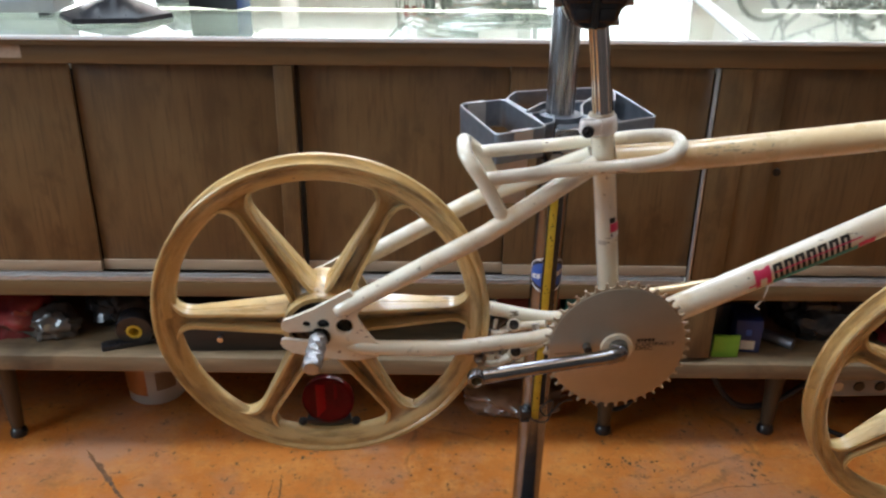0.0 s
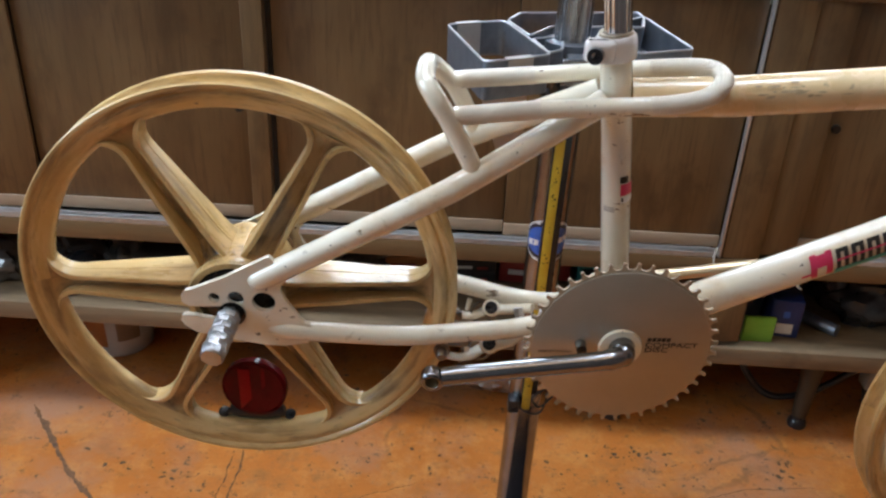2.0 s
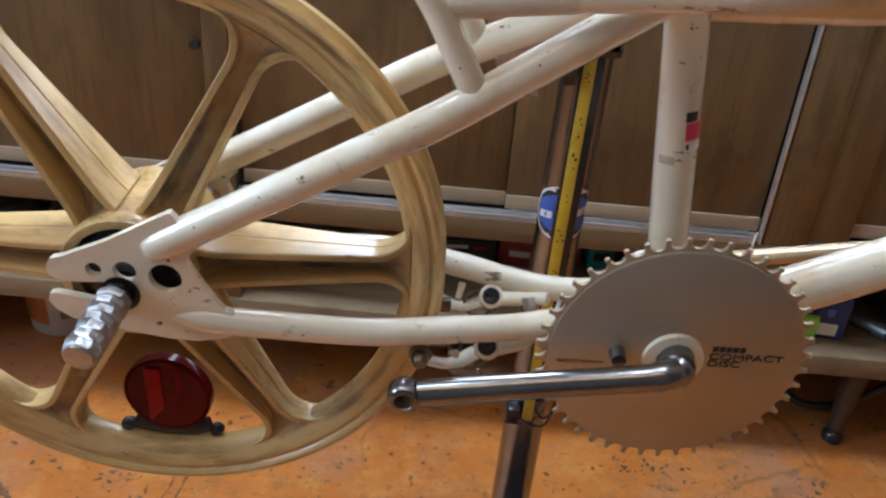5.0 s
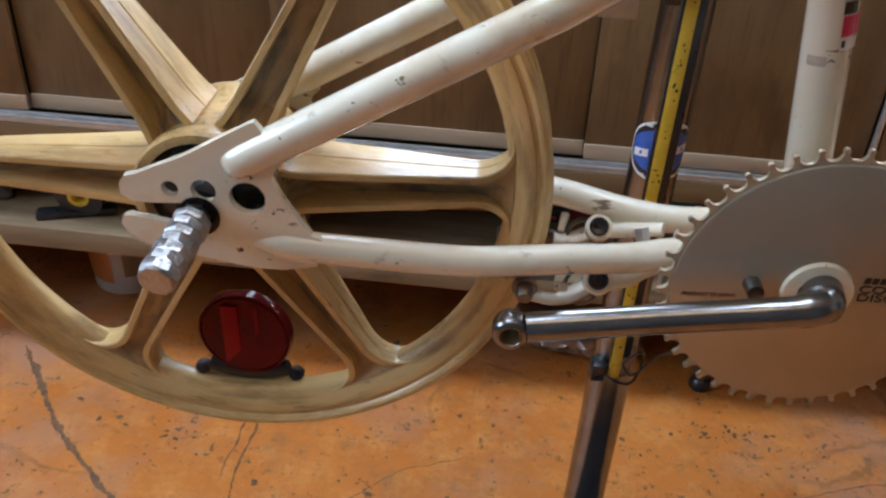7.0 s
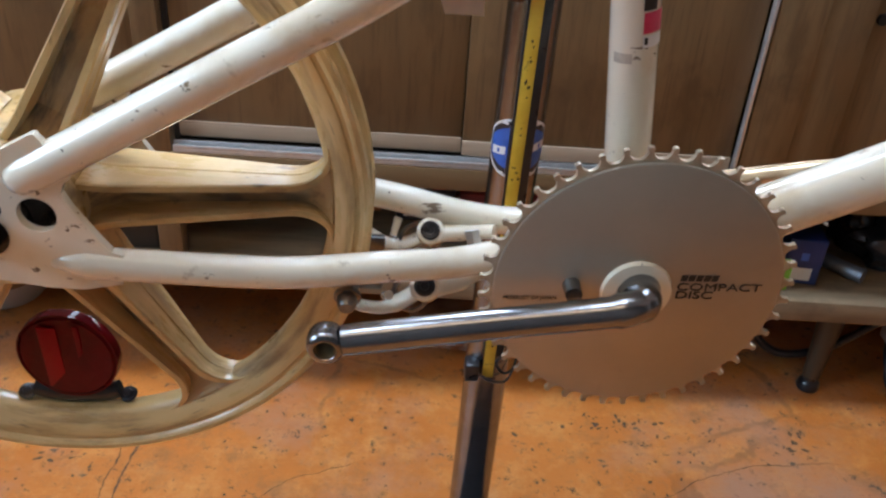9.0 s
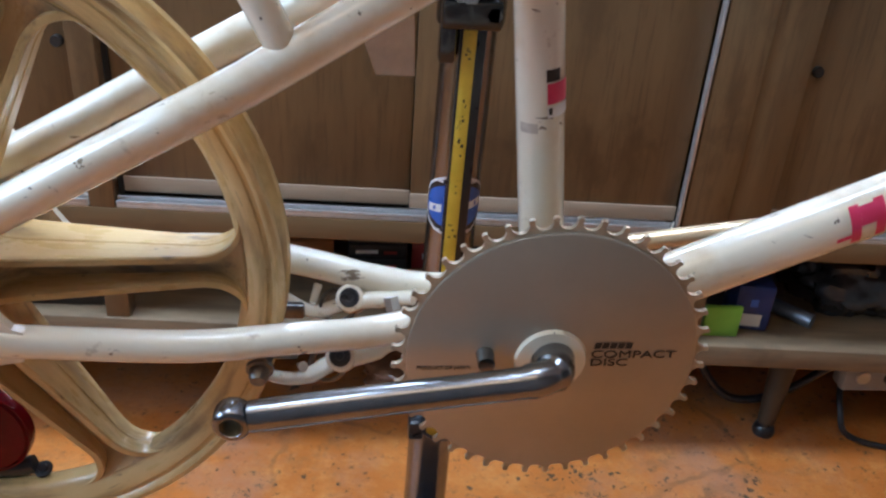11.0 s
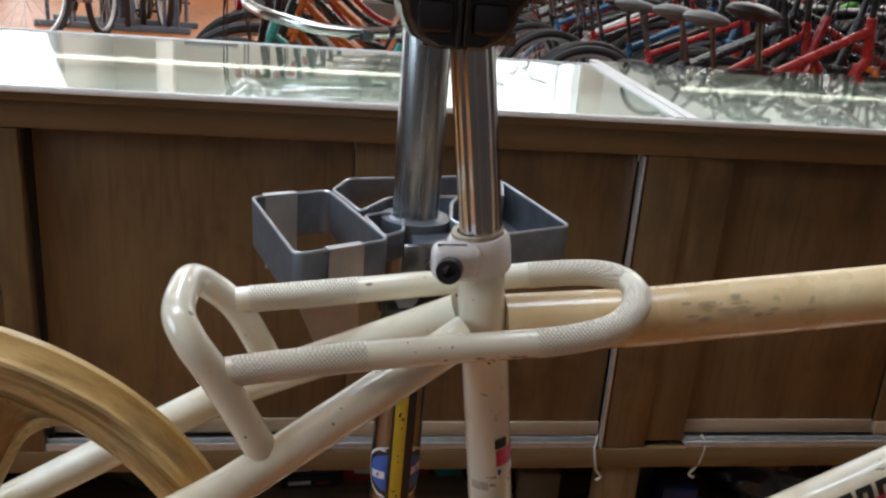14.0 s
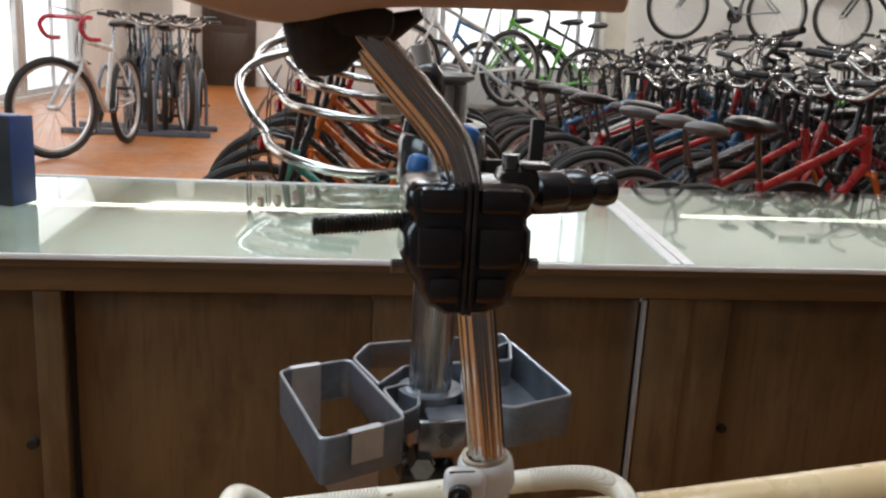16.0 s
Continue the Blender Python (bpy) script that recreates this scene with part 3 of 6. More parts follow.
for i, (cx, cy, wx, wy, n, size) in enumerate([
        (0.437, 1.728, 0.050, 0.016, 46, 0.0075), (0.775, 1.725, 0.012, 0.020, 12, 0.011), (0.755, 1.680, 0.014, 0.014, 10, 0.010),
        (0.53, 1.60, 0.09, 0.05, 26, 0.006), (-0.475, 1.605, 0.018, 0.012, 5, 0.011), (-0.32, 1.56, 0.02, 0.02, 6, 0.010),
        (-0.59, 1.65, 0.03, 0.03, 8, 0.012), (-0.12, 1.655, 0.06, 0.02, 10, 0.006), (-0.40, 1.58, 0.22, 0.07, 44, 0.0045), (0.15, 1.62, 0.18, 0.07, 34, 0.0045)]):
    floor_stains(cx, cy, wx, wy, n, size, 40 + i)

# ---- the glass-topped counter ----
TOP = 0.990
ALU_D = surf("weathered aluminium", (0.22, 0.21, 0.20), (0.34, 0.33, 0.31), 30, 0.42, 0.6)
counter = thing("display_counter", "long brown plywood counter with sliding doors and a glass top", "counter",
                at=pose(0, 1.80, 0, 0, 0, -1.0))
CX0, CX1, DEEP = -1.62, 2.30, 0.66
part("top_rail", block(CX0, CX1, -0.014, 0.012, 0.934, 0.972, 0.002), WOOD_H, counter)


def sloped(bm, slope):
    """The old counter sags a little towards one end."""
    for v in bm.verts:
        v.co.z += slope * v.co.x
    return bm


part("bottom_rail", sloped(block(CX0, CX1, -0.014, 0.012, 0.420, 0.456, 0.002), -0.009), WOOD_H, counter)
part("shelf_board", sloped(block(CX0, CX1, -0.016, DEEP, 0.220, 0.260, 0.003), -0.0175), WOOD_S, counter)
# added panel that stops case light leaking between the doors
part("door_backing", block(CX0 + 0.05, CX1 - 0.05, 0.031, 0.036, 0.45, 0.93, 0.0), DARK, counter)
part("inner_floor", block(CX0, CX1, 0.030, DEEP, 0.425, 0.440, 0.0), WOOD_S, counter)
part("back_panel", block(CX0, CX1, DEEP + 0.002, DEEP + 0.022, 0.236, 0.78, 0.002), WOOD, counter)
LINING = surf("pale case lining", (0.36, 0.36, 0.30), (0.46, 0.455, 0.38), 6, 0.6, stain=[((0.28, 0.27, 0.21), 3, 0.5, 0.7)])
part("case_back", block(CX0 + 0.05, 0.668, 0.602, 0.612, 0.926, 0.980, 0.0), LINING, counter)
part("case_back", block(0.715, CX1 - 0.05, 0.640, 0.650, 0.926, 0.980, 0.0), LINING, counter)
# unseen board added to block bounce light under the counter
part("kick_board", block(CX0 + 0.03, CX1 - 0.03, DEEP - 0.03, DEEP - 0.015, 0.0, 0.21, 0.0), WOOD_S, counter, "unseen board below the counter that cuts floor bounce")
part("case_floor", block(CX0, CX1, 0.03, DEEP - 0.002, 0.915, 0.925, 0.0), LINING, counter)
for x0, x1 in ((CX0, CX0 + 0.04), (CX1 - 0.04, CX1)):
    part("side_panel", block(x0, x1, 0.014, DEEP, 0.276, 0.968, 0.002), WOOD, counter)
for x0, x1 in ((-1.20, -1.16), (-0.320, -0.283), (0.566, 0.636), (1.36, 1.42)):
    part("post", block(x0, x1, -0.013, 0.020, 0.452, 0.933, 0.002), WOOD, counter)
    part("lower_post", block(x0, x1, -0.011, 0.020, 0.262, 0.419, 0.002), WOOD, counter)
# sliding doors: each has a panel and a pale lip at its foot
for x0, x1, y in ((-1.158, -0.722, 0.002), (-0.720, -0.322, 0.013), (-0.274, 0.148, 0.013), (0.149, 0.5572, 0.002), (0.708, 1.05, 0.010), (1.052, 1.358, 0.002)):
    d = part("sliding_door", block(x0, x1, y, y + 0.010, 0.484, 0.9335, 0.0015), WOOD, counter)
    part("door_lip", sloped(block(x0, x1, y - 0.003, y + 0.012, 0.473, 0.497, 0.001), -0.009), WOOD_P, d)
part("door_stile", block(0.638, 0.704, -0.006, 0.018, 0.459, 0.9335, 0.002), WOOD, counter)
# dark strip drawn as the shade in the groove beside the post
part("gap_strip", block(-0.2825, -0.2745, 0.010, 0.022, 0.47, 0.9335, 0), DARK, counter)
for x0, x1 in ((-1.158, -0.322), (-0.281, 0.553), (0.708, 1.358)):
    track = part("door_track", sloped(block(x0, x1, -0.013, 0.026, 0.4565, 0.461, 0.001), -0.009), ALU, counter, "dull aluminium sliding-door track")
    part("track_lip", sloped(block(x0, x1, -0.013, -0.010, 0.4612, 0.4675, 0.0008), -0.009), ALU, track)
    part("track_lip", sloped(block(x0, x1, -0.004, -0.001, 0.4612, 0.4718, 0.0008), -0.009), ALU, track)
# pale metal pull strip on the edge of a door
part("pull_strip", block(0.5580, 0.5630, -0.016, -0.002, 0.452, 0.932, 0.0015), ALU, counter, "thin pale metal edge strip")
for x, z in ((0.722, 0.710), (-0.335, 0.70)):
    bm = bmesh.new()
    lathe(bm, [(0.0, -0.004), (0.0075, -0.004), (0.0085, 0.000), (0.0085, 0.006)], (x, -0.003 if x < 0 else 0.008, z), (0, 1, 0), 16)
    part("finger_hole", bm, DARK, counter, "dark round finger hole")
for x in (-1.02, 0.428, 0.840, 1.9):
    for y in (0.064, DEEP - 0.06):
        bm = bmesh.new()
        sweep(bm, [(x, y, 0.222 - 0.0175 * x), (x, y, 0.03)], [0.026, 0.016], 14)
        leg = part("leg", bm, WOOD_L, counter, "dark tapered leg")
        bm = bmesh.new()
        lathe(bm, [(0, 0), (0.019, 0.0), (0.021, 0.006), (0.018, 0.018), (0.013, 0.022), (0.013, 0.034), (0, 0.034)], (x, y, 0), (0, 0, 1), 16)
        part("foot", bm, BLACK, leg, "black levelling foot")
# glass panes with pale metal edging
FAR_L, FAR_R = 0.625, 0.76


def prism(corners, z0, z1):
    bm = bmesh.new()
    lo = [bm.verts.new((x, y, z0)) for x, y in corners]
    hi = [bm.verts.new((x, y, z1)) for x, y in corners]
    n = len(corners)
    bm.faces.new(lo[::-1])
    bm.faces.new(hi)
    for i in range(n):
        bm.faces.new((lo[i], lo[(i + 1) % n], hi[(i + 1) % n], hi[i]))
    return bm


for name, c in (("glass_pane", [(CX0, -0.028), (0.587, -0.028), (0.671, FAR_L), (CX0, FAR_L - 0.012)]),
                ("glass_pane", [(0.626, -0.028), (CX1, -0.028), (CX1, FAR_R + 0.02), (0.722, FAR_R - 0.04)])):
    g = part(name, prism(c, TOP - 0.006, TOP), GLASS, counter, "greenish glass counter pane")
    g.visible_shadow = False
part("front_edging", block(CX0, CX1, -0.034, -0.0285, TOP - 0.007, TOP + 0.001, 0.001), EDGE_W, counter, "pale aluminium front edging")
part("edging_seat", block(CX0, CX1, -0.0284, -0.012, 0.9725, TOP - 0.0065, 0.0), WOOD_H, counter)
part("divider_edging", prism([(0.588, -0.028), (0.604, -0.028), (0.690, FAR_L), (0.672, FAR_L)], TOP - 0.008, TOP + 0.003), ALU_W, counter)
part("divider_edging", prism([(0.608, -0.028), (0.625, -0.028), (0.721, FAR_R - 0.04), (0.701, FAR_R - 0.04)], TOP - 0.008, TOP + 0.003), ALU_W, counter)
part("back_edging", block(CX0, 0.690, FAR_L + 0.001, FAR_L + 0.014, TOP - 0.018, TOP + 0.002, 0.001), ALU_W, counter)
for x0, x1, y in ((CX0 + 0.06, 0.40, 0.455), (0.83, 2.1, 0.50)):
    bm = bmesh.new()
    rod(bm, (x0, y, TOP - 0.028), (x1, y, TOP - 0.028), 0.0026, seg=12)
    part("lamp_tube", bm, TUBEGLOW, counter, "thin lit lamp tube inside the case")
# white paper label on the rail
part("paper_label", block(-0.95, -0.80, -0.0155, -0.0145, 0.945, 0.969, 0), surf("torn paper label", (0.42, 0.34, 0.26), (0.55, 0.46, 0.36), 60, 0.7), counter, "small torn paper price label")

# ---- the bicycle on the stand ----
LEAN_X = 2.5
bike = thing("bicycle", "old white bicycle with yellowed nylon wheels, clamped in a stand", "bicycle",
             at=pose(0, 1.105, 0.88, LEAN_X, 0, 0))


def P(x, z, v=0.0):
    return Vector((x, v, z - 0.88))


def tube_part(name, pts, radii, mat=None, parent=None, label="", seg=20, flat=1.0):
    bm = bmesh.new()
    sweep(bm, pts, radii, seg, flat=flat)
    return part(name, bm, mat or WHITE, parent or bike, label)


BB, AX, FX = (0.206, 0.741), (-0.1705, 0.7595), (0.727, 0.618)
tube_part("seat_tube", [P(0.2070, 0.760), P(0.2022, 0.7955), P(0.1825, 0.943), P(0.1725, 1.0095)], 0.0140)
tube_part("top_tube", [P(0.190, 0.973), P(0.279, 0.9777), P(0.519, 1.0035), P(0.655, 1.018)], [0.0175, 0.0183, 0.0188, 0.0188], WHITE_SCUFF, label="scuffed yellowed white top tube")
tube_part("down_tube", [P(0.222, 0.724), P(0.306, 0.7665), P(0.43, 0.829), P(0.5495, 0.8895), P(0.665, 0.946)], [0.0182, 0.0180, 0.0180, 0.0185, 0.0190])
tube_part("head_tube", [P(0.648, 1.045), P(0.676, 0.895)], 0.0185)
bm = bmesh.new()
lathe(bm, [(0.020, -0.036), (0.0285, -0.036), (0.0285, 0.036), (0.020, 0.036)], P(*BB), (0, 1, 0), 28, closed=True)
part("bottom_bracket", bm, WHITE, bike)
# stays, near and far
for s in (-1, 1):
    up = 0.0026 if s > 0 else 0.0
    a, m, e = P(-0.1505, 0.7925 + up, 0.0525 * s), P(0.034, 0.8984 + up, 0.0515 * s), P(0.166, 0.9735, 0.0140 * s)
    line = [a.lerp(m, k) for k in (0, 0.008, 0.02, 0.04, 0.07, 0.10, 0.4, 0.8, 0.92)] + [a.lerp(m, 0.97).lerp(m.lerp(e, 0.05), 0.5)] + [m.lerp(e, k) for k in (0.12, 0.4, 0.7, 1.0)]
    tube_part("seat_stay", line, [0.003 + 0.0085 * math.sqrt(1 - (1 - min(1, k / 5)) ** 2) for k in range(len(line))])
    mid = [P(-0.005, 0.7350, 0.048 * s), P(0.055, 0.7380, 0.042 * s), P(0.0965, 0.7350, 0.031 * s), P(0.135, 0.7385, 0.024 * s)] if s < 0 else [P(-0.005, 0.7455, 0.047), P(0.055, 0.7400, 0.040), P(0.10, 0.7330, 0.033), P(0.140, 0.7310, 0.028)]
    tube_part("chain_stay", curve([P(-0.137, 0.7420, 0.0545 * s), P(-0.129, 0.7417, 0.0543 * s), P(-0.121, 0.7413, 0.0540 * s), P(-0.112, 0.7408, 0.0535 * s), P(-0.080, 0.7382, 0.0515 * s)] + mid + [P(0.195, 0.739, 0.022 * s)], 5), [0.0032 + 0.0067 * math.sin(0.5 * math.pi * min(1, k / 16)) for k in range(46)])
    out = [(-0.2165, 0.7715), (-0.2165, 0.7790), (-0.2130, 0.7840), (-0.2060, 0.7858), (-0.1754, 0.7998), (-0.1330, 0.8243), (-0.1305, 0.8248), (-0.1270, 0.8205), (-0.1240, 0.8110), (-0.1160, 0.7990), (-0.1205, 0.7950), (-0.1228, 0.7885), (-0.1190, 0.7795)]
    out += [(-0.1065, 0.7585), (-0.1010, 0.7510), (-0.0950, 0.7490), (-0.0945, 0.7420), (-0.0980, 0.7285), (-0.1205, 0.7238), (-0.1400, 0.7242), (-0.1635, 0.7278), (-0.2058, 0.7365), (-0.2160, 0.7435), (-0.2195, 0.7500), (-0.2180, 0.7553), (-0.2135, 0.7565), (-0.2050, 0.7553), (-0.1890, 0.7525)]
    out += arc(-0.171, 0.7600, 0.0088, 250, 450, 8) + [(-0.196, 0.7668), (-0.2100, 0.7668)]
    bm = plate(out, [(-0.1855, 0.7775, 0.0053), (-0.1650, 0.7775, 0.0078), (-0.1385, 0.7745, 0.0110)], 0.0055,
               Matrix.Translation((0, 0.0515 if s > 0 else -0.0575, -0.88)))
    part("dropout", bm, WHITE, bike, "white drilled dropout plate", smooth=30)
    bm = bmesh.new()
    rod(bm, P(-0.171, 0.7605, 0.0520 * s), P(-0.171, 0.7605, 0.062 * s), 0.0095, seg=6)
    part("axle_nut", bm, BOLT, bike)
# platform rails round the seat tube, with a hoop behind
RV = 0.038
rail = [P(0.029, 0.9625, -RV), P(0.107, 0.9722, -RV), P(0.185, 0.9788, -RV), P(0.217, 0.9818, -RV), P(0.244, 0.9862, -RV * 0.88), P(0.259, 0.9915, -RV * 0.62), P(0.2665, 0.9955, -RV * 0.30), P(0.2680, 0.9965, 0),
        P(0.2665, 0.9962, RV * 0.30), P(0.259, 0.9945, RV * 0.68), P(0.244, 0.9915, RV * 0.92), P(0.217, 0.9882, RV), P(0.185, 0.9850, RV), P(0.107, 0.9765, RV), P(0.034, 0.9690, RV)]
rails = tube_part("platform_rail", curve(rail, 6), 0.0081, label="white rail loop with worn knurled patches")
LOOP = curve(rail, 6)
for i0, i1 in ((1, 7), (14, 39), (46, 68), (78, 84)):
    tube_part("knurled_grip", LOOP[i0:i1], 0.0083, KNURL, rails, "worn knurled patch")
hoop = [P(0.0560, 0.9115, -0.0455), P(0.0430, 0.936, -0.0430), P(0.0290, 0.961, -0.0405), P(0.0165, 0.979, -0.037), P(0.0085, 0.9890, -0.024), P(0.0080, 0.9920, 0.0),
        P(0.0100, 0.9890, 0.024), P(0.0190, 0.979, 0.036), P(0.0335, 0.9635, 0.040), P(0.0460, 0.940, 0.0415), P(0.0580, 0.9130, 0.0440)]
tube_part("rear_hoop", curve(hoop, 6), 0.0089)
# seat clamp collar with its bolt
bm = bmesh.new()
lathe(bm, [(0.0127, -0.0105), (0.0165, -0.0105), (0.0180, -0.0085), (0.0184, 0.004), (0.0178, 0.0090), (0.0160, 0.0112), (0.0127, 0.0112)], P(0.1712, 1.0185), (-0.158, 0, 0.987), 36, closed=True)
box(bm, 0.1415, 0.168, -0.0240, -0.0055, 1.0190 - 0.88 - 0.0108, 1.0190 - 0.88 + 0.0098, 0.0062, 4)
collar = part("seat_collar", bm, COLLAR_W, bike, "glossy white seat-post collar")
part("collar_slit", block(0.1440, 0.1600, -0.0180, -0.0165, 1.0281 - 0.88, 1.0291 - 0.88, 0.0), DARK, collar, "dark slit of the collar")
bm = bmesh.new()
lathe(bm, [(0, 0.002), (0.0035, 0.002), (0.0036, -0.003), (0.0068, -0.003), (0.0074, 0.0), (0.0074, 0.009), (0, 0.009)], P(0.1495, 1.0172, -0.0262), (0.30, 1, -0.10), 20)
part("collar_bolt", bm, BLACK, collar, "black hex-socket bolt")
# laid-back chrome seat post
post = [P(0.176, 0.985), P(0.1715, 1.026), P(0.1555, 1.137), P(0.1455, 1.195), P(0.139, 1.220), P(0.128, 1.240), P(0.087, 1.285), P(0.072, 1.303)]
bm = bmesh.new()
sweep(bm, curve(post, 5), 0.0120, 80, flutes=10)
part("seat_post", bm, CHROME, bike, "polished fluted laid-back seat post", smooth=70)
bm = bmesh.new()
lathe(bm, [(0.0117, 0), (0.0148, 0), (0.0148, 0.0030), (0.0117, 0.0030)], P(0.1695, 1.0290), (-0.158, 0, 0.987), 28, closed=True)
part("post_ring", bm, TOOTH, bike)
# saddle: cream shell and black seat clamp
bm = bmesh.new()
rings = []
for k in range(19):
    t = k / 18
    x = -0.055 + 0.280 * t
    half = 0.064 * (1 - t) ** 0.9 + 0.019 * min(1, t * 1.6) if t > 0.12 else 0.045 + 0.19 * t
    half = max(half, 0.018)
    base = 1.300 + 0.030 * max(0, 0.22 - t) + 0.009 * t - 0.010 * math.exp(-((t - 0.33) / 0.12) ** 2)
    hi = 1.352 - 0.010 * t + 0.012 * (1 - t) ** 3
    ring = []
    for j in range(20):
        a = 2 * math.pi * j / 20
        cy, cz = math.cos(a), math.sin(a)
        y = half * (abs(cy) ** 0.7) * (1 if cy > 0 else -1)
        z = (hi - 0.02) + 0.02 * cz if cz > 0 else (hi - 0.02) + (hi - 0.02 - base) * max(cz * 1.15, -1.0)
        ring.append(bm.verts.new(P(x, z, y)))
    rings.append(ring)
for a, b in zip(rings, rings[1:]):
    for j in range(20):
        bm.faces.new((a[j], a[(j + 1) % 20], b[(j + 1) % 20], b[j]))
bm.faces.new(rings[0][::-1])
bm.faces.new(rings[-1])
saddle = part("saddle", bm, SADDLE, bike, "cream vinyl saddle seen from below", smooth=60)
bm = bmesh.new()
lathe(bm, [(0, -0.033), (0.008, -0.033), (0.015, -0.029), (0.0195, -0.018), (0.0212, -0.004), (0.0212, 0.014), (0, 0.014)], P(0.0595, 1.2995), (-0.10, 0, 1), 28)
sweep(bm, [P(0.066, 1.2800), P(0.082, 1.2870), P(0.098, 1.2940), P(0.114, 1.3020)], [0.011, 0.010, 0.0075, 0.003], 16)
box(bm, 0.046, 0.098, -0.020, 0.020, 1.2885 - 0.88, 1.3040 - 0.88, 0.005)
part("saddle_clamp", bm, RUBBER, saddle, "black seat clamp under the saddle")
# chain-wheel disc, 44 teeth
dv = -0.0605
bm = bmesh.new()
lathe(bm, [(0.0, -0.0015), (0.0848, -0.0015), (0.0858, -0.0008), (0.0858, 0.0012), (0.0, 0.0012)], P(BB[0], BB[1], dv), (0, 1, 0), 96)
disc = part("chain_disc", bm, STEEL_DISC, bike, "plain satin steel disc chain wheel", smooth=50)
NT = 44
outline = []
for k in range(NT):
    a = 2 * math.pi * (k + 0.68) / NT
    st = 2 * math.pi / NT
    for da, r in ((-0.50, 0.0874), (-0.36, 0.0876), (-0.25, 0.0883), (-0.165, 0.0897), (-0.115, 0.0912), (-0.125, 0.0927), (-0.15, 0.0936), (-0.11, 0.0943), (-0.02, 0.0946), (0.08, 0.0943), (0.125, 0.0932), (0.10, 0.0915), (0.155, 0.0897), (0.25, 0.0882), (0.36, 0.0875)):
        outline.append((BB[0] + r * math.cos(a + da * st), BB[1] + r * math.sin(a + da * st)))
bm = plate(outline, [(BB[0], BB[1], 0.060)], 0.0030, Matrix.Translation((0, dv + 0.0013, -0.88)))
part("tooth_ring", bm, TOOTH, disc, "worn toothed steel rim", smooth=30)
bm = bmesh.new()
lathe(bm, [(0.0125, -0.003), (0.0205, -0.003), (0.0215, 0.0), (0.0125, 0.0)], P(BB[0] - 0.001, BB[1] + 0.001, dv - 0.0016), (0, 1, 0), 32, closed=True)
part("washer", bm, WHITE, disc, "cream lock washer")
bm = bmesh.new()
rod(bm, P(0.166, 0.7445, dv), P(0.166, 0.7450, dv - 0.0125), 0.0056, 0.0050, 16)
part("drive_pin", bm, CHROME_D, disc)
# printed words on the disc; the maker's mark is only a slanted bar shape
tx = Matrix.Translation((0.2285, dv - 0.0019, 0.7490 - 0.88)) @ pose(0, 0, 0, 90, -1.5, 0)
bm = bmesh.new()
for k in range(5):
    bmv = [bm.verts.new((0.0012 + 0.0046 * k + dx, -0.0002, dz)) for dx, dz in ((0, 0), (0.0039, 0), (0.0047, 0.0044), (0.0008, 0.0044))]
    bm.faces.new(bmv)
mk = part("maker_mark", bm, INK, disc, "plain black printed mark")
mk.matrix_local = Matrix.Translation((0.2285, dv - 0.0017, 0.7505 - 0.88)) @ pose(0, 0, 0, 0, -1.5, 0)
lettering("printed_word", "COMPACT", 0.0075, tx @ Matrix.Translation((0, -0.0052, 0)), INK, disc, 1.42)
lettering("printed_word", "DISC", 0.0075, tx @ Matrix.Translation((0, -0.0112, 0)), INK, disc, 1.42)
lettering("printed_word", "PRODUCT OF JAPAN", 0.0034, Matrix.Translation((0.1265, dv - 0.0019, 0.7325 - 0.88)) @ pose(0, 0, 0, 90, -2, 0), INK, disc, 1.0)
# one-piece chrome crank, pedals off
crank = tube_part("crank", curve([P(0.206, 0.7435, -0.040), P(0.206, 0.7440, -0.066), P(0.203, 0.7450, -0.079), P(0.189, 0.7450, -0.0865), P(0.160, 0.7415, -0.0890), P(0.115, 0.7345, -0.0900), P(0.034, 0.7205, -0.0912)], 7),
                  [0.0125] * 8 + [0.0118] * 7 + [0.0102] * 7 + [0.0092] * 7 + [0.0090] * 7 + [0.0091, 0.0091, 0.0091, 0.0092, 0.0093, 0.0093, 0.0090], CHROME_D, label="chrome one-piece crank arm without a pedal", seg=20, flat=1.0)
bm = bmesh.new()
lathe(bm, [(0.0060, -0.0070), (0.0067, -0.0080), (0.0085, -0.0080), (0.0102, -0.0068), (0.0111, -0.0045), (0.0114, 0.0), (0.0111, 0.0045), (0.0102, 0.0068), (0.0085, 0.0080), (0.0060, 0.0070)], P(0.0245, 0.7185, -0.0912), (0, 1, 0), 24, closed=True)
eye = part("pedal_eye", bm, CHROME_D, crank)
bm = bmesh.new()
prof, h = [], -0.0076
while h < 0.0074:
    prof += [(0.0062, h), (0.0054, h + 0.0006)]
    h += 0.0012
lathe(bm, prof, P(0.0245, 0.7185, -0.0912), (0, 1, 0), 20)
part("eye_thread", bm, surf("dark brassy thread", (0.10, 0.075, 0.04), (0.20, 0.15, 0.08), 90, 0.4, 0.8), eye, "worn pedal thread")
# far crank: the warm golden reflection is put into the chrome's colour
tube_part("crank", curve([P(0.206, 0.7430, 0.040), P(0.206, 0.7430, 0.052), P(0.214, 0.7415, 0.060), P(0.237, 0.7425, 0.062), P(0.300, 0.7530, 0.063), P(0.372, 0.7650, 0.064), P(0.388, 0.7675, 0.064)], 6), 0.0068, surf("chrome with golden reflection", (0.52, 0.40, 0.24), (0.66, 0.54, 0.36), 20, 0.30, 0.7), label="far chrome crank arm coloured with its warm reflection")


